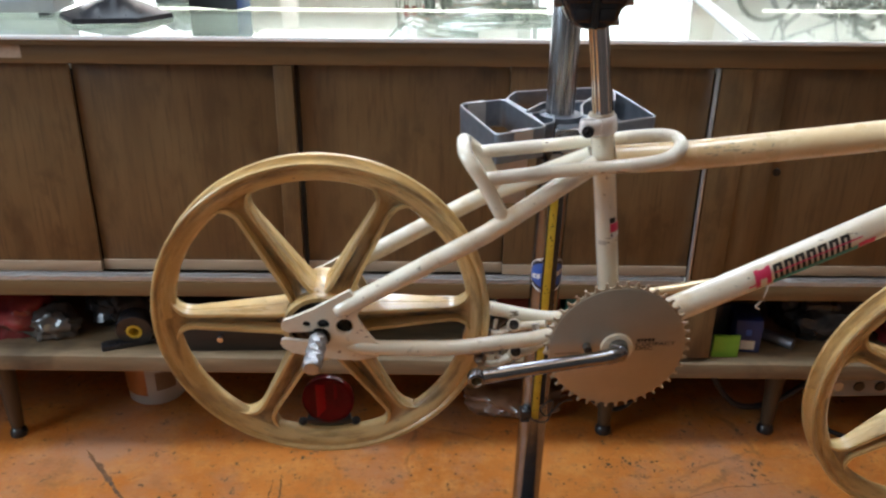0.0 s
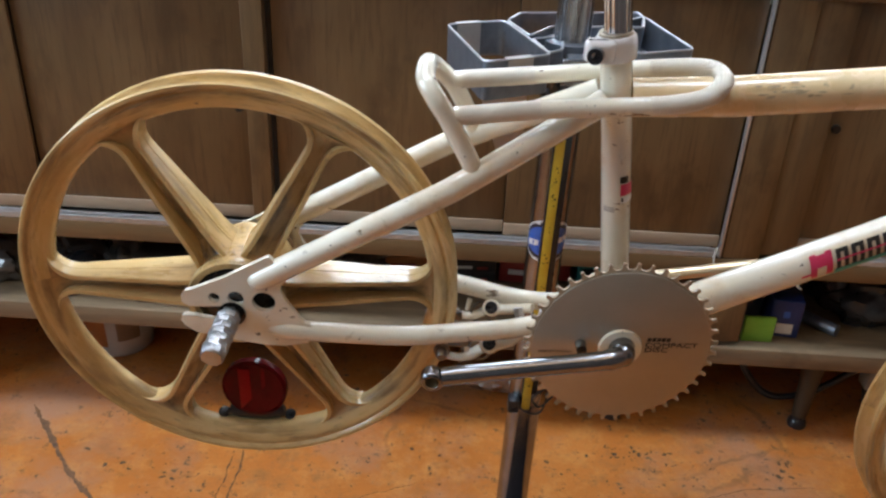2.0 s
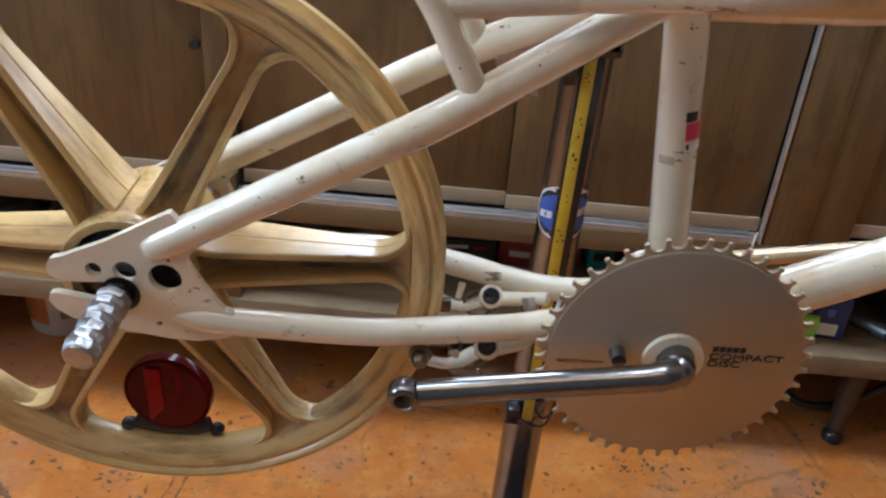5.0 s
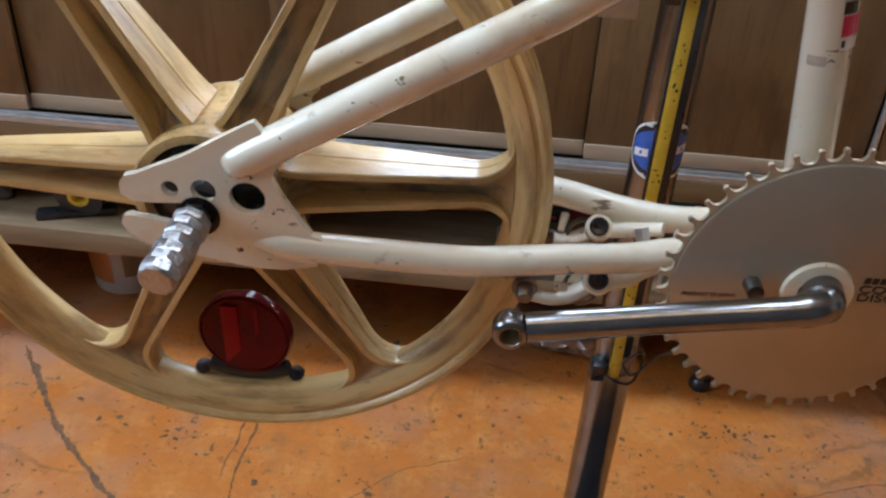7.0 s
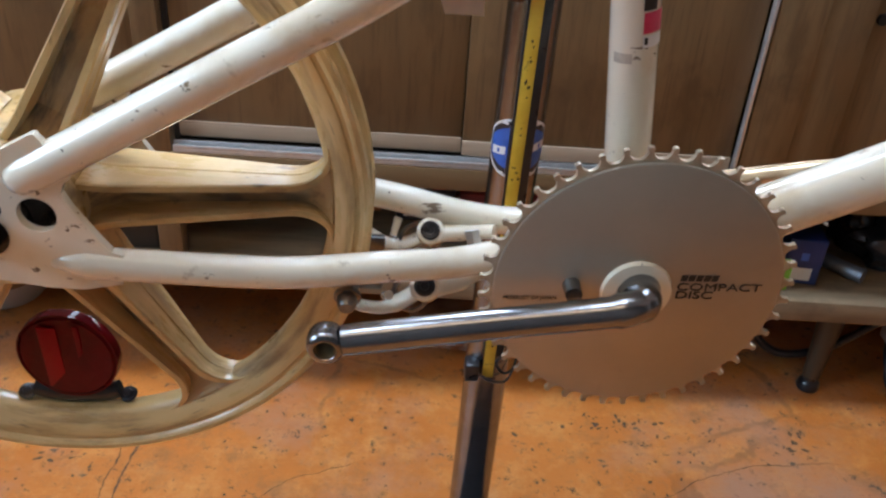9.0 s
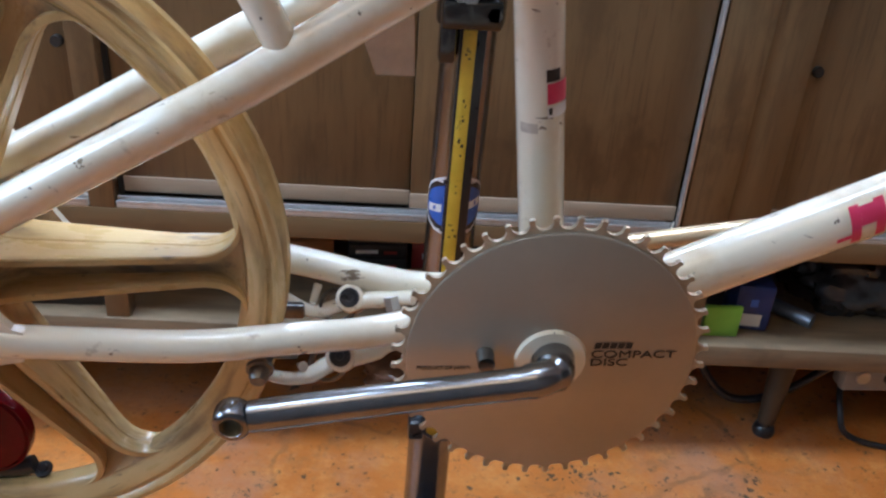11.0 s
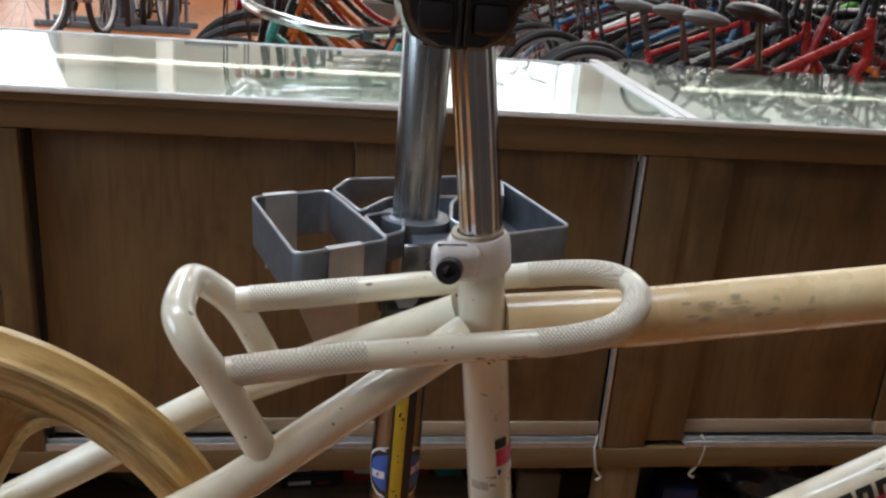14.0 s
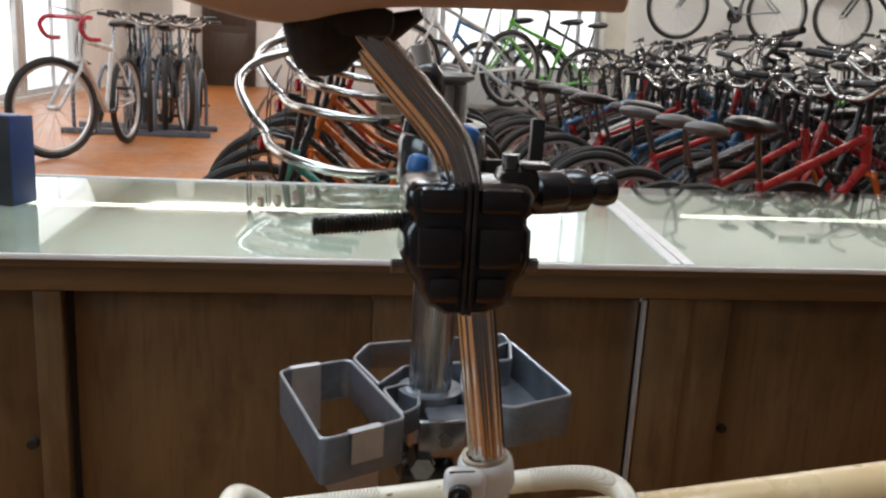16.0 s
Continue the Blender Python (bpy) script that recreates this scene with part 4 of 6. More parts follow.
def mag_wheel(name, cx, cz, first):
    """A six-spoke nylon wheel without a tyre."""
    w = thing(name, "yellowed six-spoke nylon wheel without a tyre", "")
    w.parent = bike
    w.location = P(cx, cz)
    bm = bmesh.new()
    R, H = 0.2170, 0.0165
    side = [(R, H), (R - 0.0015, H + 0.0018), (R - 0.0045, H + 0.0018), (R - 0.0065, H + 0.0004), (R - 0.0078, H - 0.0016), (R - 0.0100, H - 0.0020), (R - 0.0112, H - 0.0010), (R - 0.0135, H - 0.0012),
            (R - 0.0180, H - 0.0034), (R - 0.0235, H - 0.0070), (R - 0.0268, H - 0.0096), (R - 0.0282, H - 0.0125)]
    well = [(R - 0.0125, 0.0065), (R - 0.0080, 0.0115), (R - 0.0015, 0.0135)]
    prof = side + [(r, -v) for r, v in reversed(side)] + [(r, -v) for r, v in reversed(well)] + well
    lathe(bm, prof, (0, 0, 0), (0, 1, 0), 128, closed=True)
    part("rim", bm, MAG, w, smooth=32)
    for k in range(6):
        a = radians(first + 60 * k)
        er, et = Vector((math.cos(a), 0, math.sin(a))), Vector((-math.sin(a), 0, math.cos(a)))
        bm = bmesh.new()
        rings = []
        NR = 34
        for i in range(NR):
            t = 1 - (1 - i / (NR - 1)) ** 2.0
            r = 0.0435 + (R - 0.0235 - 0.0435) * t
            half = 0.0156 * (1 - t) + 0.0102 * t
            fl = max(0.0, (t - 0.80) / 0.20)
            half += 0.026 * (1 - math.sqrt(max(0, 1 - fl * fl)))
            fh = max(0.0, (0.13 - t) / 0.13)
            half += 0.002 * fh * fh
            d = 0.0262 * (1 - t) + 0.0102 * t
            flange = 0.0048 + 0.0012 * fl
            web = max(0.0022, d * (0.10 + 0.90 * max(0, (t - 0.84) / 0.16) ** 2 + 0.6 * max(0, (0.10 - t) / 0.10)))
            web = min(web, d * 0.95)
            cut = half - flange
            prof = [(-half, -d + 0.0009), (-half + 0.0009, -d), (-cut, -d), (-cut * 0.94, -web), (cut * 0.94, -web), (cut, -d), (half - 0.0009, -d), (half, -d + 0.0009),
                    (half, -0.0009), (half + 0.0006, 0.0), (half, 0.0009), (half, d - 0.0009), (half - 0.0009, d), (cut, d), (cut * 0.94, web), (-cut * 0.94, web), (-cut, d), (-half + 0.0009, d), (-half, d - 0.0009),
                    (-half, 0.0009), (-half - 0.0006, 0.0), (-half, -0.0009)]
            rings.append([bm.verts.new(er * (math.sqrt(max(r * r - (s * s if t > 0.9 else 0), 1e-6)) if t > 0.9 else r) + et * s + Vector((0, v, 0))) for s, v in prof])
        n = len(rings[0])
        for p, q in zip(rings, rings[1:]):
            for j in range(n):
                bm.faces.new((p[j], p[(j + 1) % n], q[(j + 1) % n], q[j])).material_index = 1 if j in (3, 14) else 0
        bm.faces.new(rings[0][::-1])
        bm.faces.new(rings[-1])
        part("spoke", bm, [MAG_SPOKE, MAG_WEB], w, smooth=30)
    bm = bmesh.new()
    lathe(bm, [(0.0405, -0.041), (0.0462, -0.041), (0.0478, -0.038), (0.0478, -0.030), (0.0455, -0.025), (0.0455, 0.025), (0.0478, 0.030), (0.0478, 0.038), (0.0462, 0.041), (0.0405, 0.041), (0.0395, 0.028), (0.012, 0.026), (0.012, -0.026), (0.0395, -0.028)],
          (0, 0, 0), (0, 1, 0), 48, closed=True)
    hub = part("hub", bm, MAG, w)
    bm = bmesh.new()
    lathe(bm, [(0, -0.049), (0.013, -0.049), (0.017, -0.045), (0.0195, -0.038), (0.0195, 0.038), (0.017, 0.045), (0.013, 0.049), (0, 0.049)], (0, 0, 0), (0, 1, 0), 24)
    part("axle_cone", bm, HUB_DARK, hub, "dark steel hub bearing")
    for s in (-1, 1):
        bm = bmesh.new()
        lathe(bm, [(0.0197, 0.0275), (0.0390, 0.0285), (0.0395, 0.033), (0.034, 0.036), (0.0197, 0.0385)], (0, 0, 0), (0, s, 0), 36)
        part("hub_face", bm, HUB_DARK, hub, "dark oily hub face")
    return w


mag_wheel("rear_wheel", *AX, 1.5)
mag_wheel("front_wheel", *FX, 35.6)
# fork down to the front wheel
for s in (-1, 1):
    tube_part("fork_leg", curve([P(0.676, 0.893, 0.030 * s), P(0.690, 0.83, 0.044 * s), P(0.708, 0.72, 0.050 * s), P(0.725, 0.622, 0.052 * s)], 5), [0.014] * 8 + [0.0125] * 8)
bm = bmesh.new()
box(bm, 0.655, 0.700, -0.040, 0.040, 0.882 - 0.88, 0.902 - 0.88, 0.006)
part("fork_crown", bm, WHITE, bike)
# knurled chrome axle peg
bm = bmesh.new()
PA, PD = P(-0.171, 0.7605, -0.062), Vector((0.065, 1.0, 0.100)).normalized()
ps, pu = frame_at(PD)
prev = None
PEG = surf("scratched alloy peg", (0.34, 0.34, 0.35), (0.48, 0.48, 0.49), 60, 0.38, 1.0, bump=0.4, bump_scale=260, stain=[((0.14, 0.12, 0.10), 70, 0.60, 0.74)])
NP = 8
rings = [(-0.0585, 0.0096), (-0.0575, 0.0106)]
for k in range(7):
    h = -0.0573 + 0.0080 * k
    rings += [(h + 0.0008, 0.0112), (h + 0.0024, 0.0120), (h + 0.0058, 0.0120), (h + 0.0073, 0.0113)]
for i, (h, r) in enumerate(rings):
    turn = 0.4 if ((i - 2) // 4) % 2 else 0.0
    ring = [bm.verts.new(PA + PD * h + (ps * math.cos(a) + pu * math.sin(a)) * (r + 0.0006 * noise.noise(Vector((h * 300, a * 2, 0))))) for a in (2 * math.pi * k / NP + turn for k in range(NP))]
    if prev:
        for k in range(NP):
            bm.faces.new((prev[k], prev[(k + 1) % NP], ring[(k + 1) % NP], ring[k]))
    else:
        bm.faces.new(ring[::-1])
    prev = ring
bm.faces.new(prev)
peg = part("axle_peg", bm, PEG, bike, "hammered chrome axle peg with seven faceted bands", smooth=18)
bm = bmesh.new()
lathe(bm, [(0, 0.0), (0.0132, 0.0), (0.0132, 0.0012), (0, 0.0012)], P(-0.1695, 0.7600, -0.0590), (0, 1, 0), 24)
part("washer", bm, HUB_DARK, peg, "dark oily washer")
# rear brake under the chain stays: white arms on tilted pivots, coil springs, dark pads
for s, px, pz in ((-1, 0.0815, 0.7120), (1, 0.0850, 0.7205)):
    v = 0.026 * s
    br = thing("brake_arm", "white brake arm with a coil spring and dark pivot bolt", "")
    br.parent = bike
    ax = Vector((0.12, 1, -0.85)).normalized()
    sx, sy = frame_at(ax)
    c0 = P(px, pz, v)
    bm = bmesh.new()
    lathe(bm, [(0, -0.0085), (0.0078, -0.0085), (0.0094, -0.0072), (0.0100, -0.004), (0.0100, 0.007), (0.0084, 0.009), (0, 0.009)], c0, ax, 24)
    sweep(bm, curve([c0 + Vector((0.004, 0, 0.000)), P(px + 0.022, pz + 0.004, v * 0.85), P(px + 0.042, pz + 0.010, v * 0.55)], 4), [0.0085] * 5 + [0.0065] * 4, 14, flat=0.7)
    sweep(bm, curve([c0 + ax * 0.006 + Vector((-0.004, 0, -0.002)), P(px - 0.024, pz - 0.014, v * 1.15), P(px - 0.042, pz - 0.009, v * 1.35), P(px - 0.054, pz + 0.001, v * 1.5)], 5), [0.0070] * 5 + [0.0056] * 6 + [0.0048] * 5, 14, flat=0.6)
    part("arm", bm, WHITE, br)
    bm = bmesh.new()
    lathe(bm, [(0, -0.0090), (0.0026, -0.0090), (0.0030, -0.0100), (0.0056, -0.0104), (0.0067, -0.0094), (0.0068, -0.0084), (0, -0.0084)], c0, ax, 20)
    part("pivot_bolt", bm, BLACK, br, "black hex-socket pivot bolt")
    bm = bmesh.new()
    sweep(bm, [c0 + Vector((-0.010, 0, -0.005)) + ax * (0.003 + 0.014 * q / 96) + (sx * math.cos(q / 96 * 2 * math.pi * 6) + sy * math.sin(q / 96 * 2 * math.pi * 6)) * 0.0112 for q in range(97)], 0.0013, 6)
    part("spring", bm, BOLT, br, "steel coil spring")
    bm = bmesh.new()
    rod(bm, c0 + ax * 0.009, c0 + ax * 0.024, 0.0085, seg=16)
    part("pivot_stud", bm, BOLT, br)
    bm = bmesh.new()
    sweep(bm, [P(px - 0.026, pz - 0.006, v * 1.1), P(px - 0.023, pz + 0.002, v * 1.5)], [0.0026, 0.0032], 10)
    part("spring_peg", bm, WHITE, br)
    bm = bmesh.new()
    rod(bm, P(0.033, 0.7165, v * 1.75), P(0.033, 0.709, v * 0.8), 0.0060, seg=6)
    lathe(bm, [(0, -0.010), (0.0046, -0.010), (0.0062, -0.0065), (0.0062, -0.002), (0.0084, -0.0015), (0.0084, 0.001), (0, 0.001)], P(0.033, 0.7160, v * 1.7), (0, s * -1, 0.25), 18)
    box(bm, 0.014, 0.054, min(v * 0.72, v * 0.95), max(v * 0.72, v * 0.95), 0.707 - 0.88, 0.719 - 0.88, 0.002)
    part("brake_pad", bm, BOLT, br, "dark brake pad and bolt")
# cable clamp and straddle between the arms
bm = bmesh.new()
rod(bm, P(0.128, 0.722, -0.018), P(0.128, 0.722, -0.002), 0.0065, seg=6)
rod(bm, P(0.120, 0.716, -0.03), P(0.138, 0.729, 0.02), 0.0016, seg=8)
rod(bm, P(0.114, 0.722, 0.012), P(0.112, 0.730, 0.016), 0.0055, seg=6)
part("cable_clamp", bm, ALU, bike, "small steel cable clamp")
# decals on the tubes, in plain shapes
def on_tube(a, b, r, s0, s1, ang0, ang1, lift=0.0004, skew=0.0, n=6, oval=False):
    """A patch on the camera side of a tube from a to b, at distances s0 to s1 and angles ang0 to ang1 (0 faces out, 90 up)."""
    bm = bmesh.new()
    a, b = Vector(a), Vector(b)
    d = (b - a).normalized()
    side = Vector((0, -1, 0))
    up = d.cross(side)
    if up.z < 0:
        up = -up
    rows = []
    for i in range(n + 1):
        ang = radians(ang0 + (ang1 - ang0) * i / n)
        off = (side * math.cos(ang) + up * math.sin(ang)) * (r + lift)
        sh = skew * math.sin(ang) * r
        k = 0.5 * (s1 - s0) * (1 - math.sqrt(max(0.03, 1 - (2 * i / n - 1) ** 2))) if oval else 0.0
        rows.append((bm.verts.new(a + d * (s0 + k + sh) + off), bm.verts.new(a + d * (s1 - k + sh) + off)))
    for p, q in zip(rows, rows[1:]):
        bm.faces.new((p[0], p[1], q[1], q[0]))
    return bm


DA, DB = P(0.306 + 0.0255, 0.7665 + 0.0129), P(0.5495, 0.8895)
for s0, s1, a0, a1 in ((0.0650, 0.0712, -26, 52), (0.0800, 0.0862, -26, 52), (0.0712, 0.0756, 8, 46), (0.0756, 0.0800, 8, 46)):
    part("decal", on_tube(DA, DB, 0.0180, s0, s1, a0, a1, 0.0006, 0.2), D_RED, bike, "red block shape of a frame decal")
part("decal", on_tube(DA, DB, 0.0182, 0.056, 0.068, -10, -2, 0.0007, 0.2), D_RED, bike, "red block shape of a frame decal")
for k in range(7):
    s = 0.0895 + 0.0148 * k
    part("decal", on_tube(DA, DB, 0.0183, s, s + 0.0042, -14, 46, 0.0010, 0.22), INK, bike, "black bar of a frame decal")
    part("decal", on_tube(DA, DB, 0.0183, s + 0.0075, s + 0.0117, -14, 46, 0.0010, 0.22), INK, bike, "black bar of a frame decal")
    part("decal", on_tube(DA, DB, 0.0183, s + 0.0042, s + 0.0075, 34, 46, 0.0010, 0.22, 2), INK, bike, "black bar of a frame decal")
part("decal", on_tube(DA, DB, 0.0182, 0.088, 0.216, -42, -14, 0.0006, 0.2), D_TEAL, bike, "teal shadow of a frame decal")
part("decal", on_tube(DA, DB, 0.0183, 0.090, 0.205, 12, 17, 0.0013, 0.22, 2), D_RED, bike, "thin red line of a frame decal")
part("decal", on_tube(DA, DB, 0.0186, 0.200, 0.222, -30, -6, 0.0010, 0.3), D_RED, bike, "red script shape of a frame decal")
TA, TB = P(0.279, 0.9777), P(0.519, 1.0035)
RUB = surf("brown rubbed paint", (0.34, 0.25, 0.14), (0.54, 0.41, 0.25), 90, 0.6)
rub = random.Random(12)
for k in range(22):
    s0 = 0.020 + rub.random() * 0.075
    a0 = rub.uniform(8, 48)
    part("paint_scuff", on_tube(TA, TB, 0.0190, s0, s0 + rub.uniform(0.002, 0.012), a0, a0 + rub.uniform(3, 9), 0.0005, rub.uniform(-0.9, 0.9), 6, True), RUB, bike, "brown rubbed scuff in the paint")
SA, SB = P(0.2022, 0.7955), P(0.1825, 0.943)


def seat_patch(s0, s1, a0, a1, mat, label, lift=0.0005):
    """A patch on the seat tube: along it, and round it from the front (0) towards the head (90)."""
    bm = bmesh.new()
    d = (SB - SA).normalized()
    fwd = Vector((1, 0, 0)) - d * d.x
    fwd.normalize()
    side = Vector((0, -1, 0))
    rows = []
    for i in range(9):
        ang = radians(a0 + (a1 - a0) * i / 8)
        off = (side * math.cos(ang) + fwd * math.sin(ang)) * (0.0138 + lift)
        rows.append((bm.verts.new(SA + d * s0 + off), bm.verts.new(SA + d * s1 + off)))
    for p, q in zip(rows, rows[1:]):
        bm.faces.new((p[0], p[1], q[1], q[0]))
    part("decal", bm, mat, bike, label)


seat_patch(0.086, 0.098, 8, 80, D_RED, "red patch of a torn tube decal")
seat_patch(0.078, 0.085, 8, 80, STICK_W, "white patch of a torn tube decal")
seat_patch(0.099, 0.106, 6, 40, INK, "black bar of a torn tube decal", 0.0007)
seat_patch(0.080, 0.084, 11, 19, INK, "black bar of a torn tube decal", 0.0009)
seat_patch(0.069, 0.075, -60, -14, GREY_P, "grey worn patch on the tube")
# round red reflector resting inside the rear rim
refl = thing("wheel_reflector", "round dark red reflector on a black bracket", "reflector", at=pose(0, 1.105, 0.88, LEAN_X, 0, 0))
rc = P(-0.171, 0.6165, 0.006)
bm = bmesh.new()
lathe(bm, [(0, -0.0055), (0.0330, -0.0055), (0.0348, -0.0035), (0.0348, 0.004), (0, 0.004)], rc, (0.06, 1, -0.05), 48)
part("lens", bm, RED_LENS, refl)
bm = bmesh.new()
lathe(bm, [(0.0348, -0.0045), (0.0362, -0.0045), (0.0366, 0.000), (0.0362, 0.0042), (0, 0.006), (0, 0.0042), (0.0348, 0.0042)], rc, (0.06, 1, -0.05), 48)
part("housing", bm, RED_LENS, refl)
for x0, x1, mat in ((-0.0165, -0.0035, RED_BAND), (0.0085, 0.0125, RED_DIM)):
    half = 0.0315 * math.sqrt(1 - (max(abs(x0), abs(x1)) / 0.034) ** 2)
    part("band", block(rc.x + x0, rc.x + x1, rc.y - 0.0060, rc.y - 0.0052, rc.z - half, rc.z + half, 0.0002), mat, refl, "brighter red vertical band")
bm = bmesh.new()
sweep(bm, curve([(rc.x - 0.031, rc.y + 0.001, rc.z - 0.0345), (rc.x - 0.018, rc.y, rc.z - 0.0372), (rc.x, rc.y, rc.z - 0.0385), (rc.x + 0.018, rc.y, rc.z - 0.0372), (rc.x + 0.031, rc.y + 0.001, rc.z - 0.0345)], 4), 0.0058, 12, flat=1.3)
foot = part("bracket", bm, BLACK, refl)
for q in (-1, 1):
    bm = bmesh.new()
    lathe(bm, [(0, -0.0016), (0.0060, -0.0016), (0.0066, -0.0004), (0.0060, 0.0008), (0.0034, 0.0010), (0.0030, 0.0022), (0, 0.0024)], (rc.x + q * 0.0370, rc.y - 0.001, rc.z - 0.0375), (q * -0.15, -0.45, 1), 18)
    part("tab", bm, BLACK, foot, "black tab with a screw")
# ---- work stand ----
SX, SY = 0.183, 1.432
stand = thing("work_stand", "chrome work stand with black clamp, yellow rule and grey tool tray", "work stand", at=pose(SX, SY, 0))


def spart(name, bm, mat, parent=None, label="", smooth=40):
    return part(name, bm, mat, parent or stand, label, smooth)


bm = bmesh.new()
rod(bm, (0, 0, 0.012), (0, 0, 0.905), 0.0258, seg=48)
spart("lower_pole", bm, CHROME_D, label="worn chrome pole")
bm = bmesh.new()
lathe(bm, [(0, 0.905), (0.0225, 0.905), (0.0225, 1.250), (0.0205, 1.254), (0, 1.254)], (0, 0, 0), (0, 0, 1), 36)
spart("upper_pole", bm, CHROME_S, label="dull satin chrome pole")
bm = bmesh.new()
lathe(bm, [(0.0226, 0.922), (0.0275, 0.922), (0.0290, 0.930), (0.0285, 0.9375), (0.0226, 0.9395)], (0, 0, 0), (0, 0, 1), 32, closed=True)
spart("pole_ring", bm, GALV)
# yellow rule strip in a black channel on the front of the pole
PR = 0.0258
bm = bmesh.new()
box(bm, -0.0105, 0.0135, -PR - 0.0022, -PR + 0.004, 0.402, 0.850, 0.0012)
strip = spart("rule_channel", bm, BLACK, label="black channel along the pole")
bm = bmesh.new()
box(bm, -0.0080, 0.0045, -PR - 0.0032, -PR - 0.0021, 0.372, 0.846, 0.0003)
spart("rule_strip", bm, YELLOW, strip, "yellow printed rule strip")
marks = random.Random(3)
z = 0.42
while z < 0.83:
    for k in range(marks.choice((1, 1, 2, 3))):
        x = -0.0065 + marks.uniform(0, 0.008)
        dz = marks.uniform(-0.004, 0.004)
        spart("rule_mark", block(x, x + marks.uniform(0.0010, 0.0028), -PR - 0.0037, -PR - 0.0034, z + dz, z + dz + marks.uniform(0.0010, 0.0035), 0), INK, strip)
    z += marks.uniform(0.012, 0.045)


def wrap(a0, a1, height, lift, mat, label="", parent=None, z=0.664, n=12):
    """A patch round the pole between two angles; height(angle) gives its lower and upper edge."""
    bm = bmesh.new()
    rows = []
    for i in range(n + 1):
        ang = a0 + (a1 - a0) * i / n
        a = radians(ang)
        lo, hi = height(ang)
        rows.append([bm.verts.new((math.sin(a) * (PR + lift), -math.cos(a) * (PR + lift), z + h)) for h in (lo, hi)])
    for p, q in zip(rows, rows[1:]):
        bm.faces.new((p[0], q[0], q[1], p[1]))
    return spart("sticker" if parent is None else "sticker_print", bm, mat, parent, label)


def ell(h, half):
    return lambda a: (-h * math.sqrt(max(0.004, 1 - (a / half) ** 2)), h * math.sqrt(max(0.004, 1 - (a / half) ** 2)))


# round blue sticker on the pole, split by the channel
for sgn in (-1, 1):
    def span(a, b):
        return (a * sgn, b * sgn)
    st = wrap(*span(25, 86), ell(0.0330, 88), 0.0004, STICK_W, "round blue and white sticker")
    wrap(*span(25, 80), ell(0.0305, 83), 0.0007, BLACK, "dark ring of a sticker", st)
    wrap(*span(25, 72), ell(0.0235, 76), 0.0010, BLUE, "blue field of a sticker", st)
    wrap(*span(30, 66), lambda a: (-0.0050 + 0.00007 * a, 0.0035 + 0.00007 * a), 0.0014, STICK_W, "white bar of a sticker", st)
    wrap(*span(44, 50), lambda a: (-0.0030 + 0.00007 * a, 0.0015 + 0.00007 * a), 0.0017, BLUE, "blue gap in a bar", st)
    for h in (-0.0275, 0.0262):
        wrap(*span(30, 46), lambda a: (h - 0.0010, h + 0.0014), 0.0012, STICK_W, "white print bar", st)
# black slider below the tray
bm = bmesh.new()
lathe(bm, [(0.0260, 0.842), (0.0310, 0.842), (0.0320, 0.846), (0.0320, 0.868), (0.0325, 0.874), (0.0260, 0.874)], (0, 0, 0), (0, 0, 1), 32, closed=True)
box(bm, -0.030, 0.024, -0.050, -0.020, 0.846, 0.872, 0.004)
box(bm, -0.030, -0.015, -0.046, -0.022, 0.815, 0.847, 0.003)
slider = spart("slider_collar", bm, BLACK_M, label="black cast slider collar")
bm = bmesh.new()
rod(bm, (-0.006, -0.052, 0.877), (-0.006, -0.020, 0.877), 0.0085, seg=6)
rod(bm, (0.016, -0.050, 0.860), (0.016, -0.020, 0.860), 0.007, seg=6)
spart("clamp_bolt", bm, CHROME_D, slider)
# black clip at the foot of the rule, with a loop of wire
bm = bmesh.new()
box(bm, -0.029, -0.012, -0.034, -0.012, 0.368, 0.392, 0.003)
clip = spart("strip_clip", bm, BLACK, label="small black clip on the pole")
bm = bmesh.new()
sweep(bm, curve([(-0.020, -0.030, 0.385), (0.0, -0.034, 0.372), (0.022, -0.026, 0.366), (0.034, -0.006, 0.385), (0.028, -0.018, 0.405), (0.006, -0.034, 0.400), (0.020, -0.030, 0.380), (0.050, -0.006, 0.392), (0.075, 0.02, 0.380)], 5), 0.0016, 6)
spart("wire", bm, BLACK, clip, "thin black wire loop")
# base: a black steel plate, pointed behind the pole and widening in front of it
bm = bmesh.new()
lathe(bm, [(0.0262, 0.012), (0.042, 0.012), (0.040, 0.050), (0.030, 0.058), (0.0262, 0.058)], (-0.0160, 0, 0), (0, 0, 1), 24, closed=True)
spart("base_collar", bm, BLACK_M)


def rounded(pts, r=0.012, n=4):
    """A loop of corners, each rounded off."""
    out = []
    m = len(pts)
    for i in range(m):
        p, a, b = Vector(pts[i]), Vector(pts[i - 1]), Vector(pts[(i + 1) % m])
        u, w = (a - p), (b - p)
        k = min(r, u.length * 0.45, w.length * 0.45)
        p0, p1 = p + u.normalized() * k, p + w.normalized() * k
        for j in range(n + 1):
            t = j / n
            out.append(tuple((1 - t) ** 2 * p0 + 2 * t * (1 - t) * p + t * t * p1))
    return out


spart("base_plate", prism(rounded([(0.003, 0.150), (-0.30, -0.28), (-0.24, -0.45), (0.25, -0.45), (0.31, -0.28)], 0.085, 6), 0.0, 0.012), BLACK_M, label="black steel base plate")
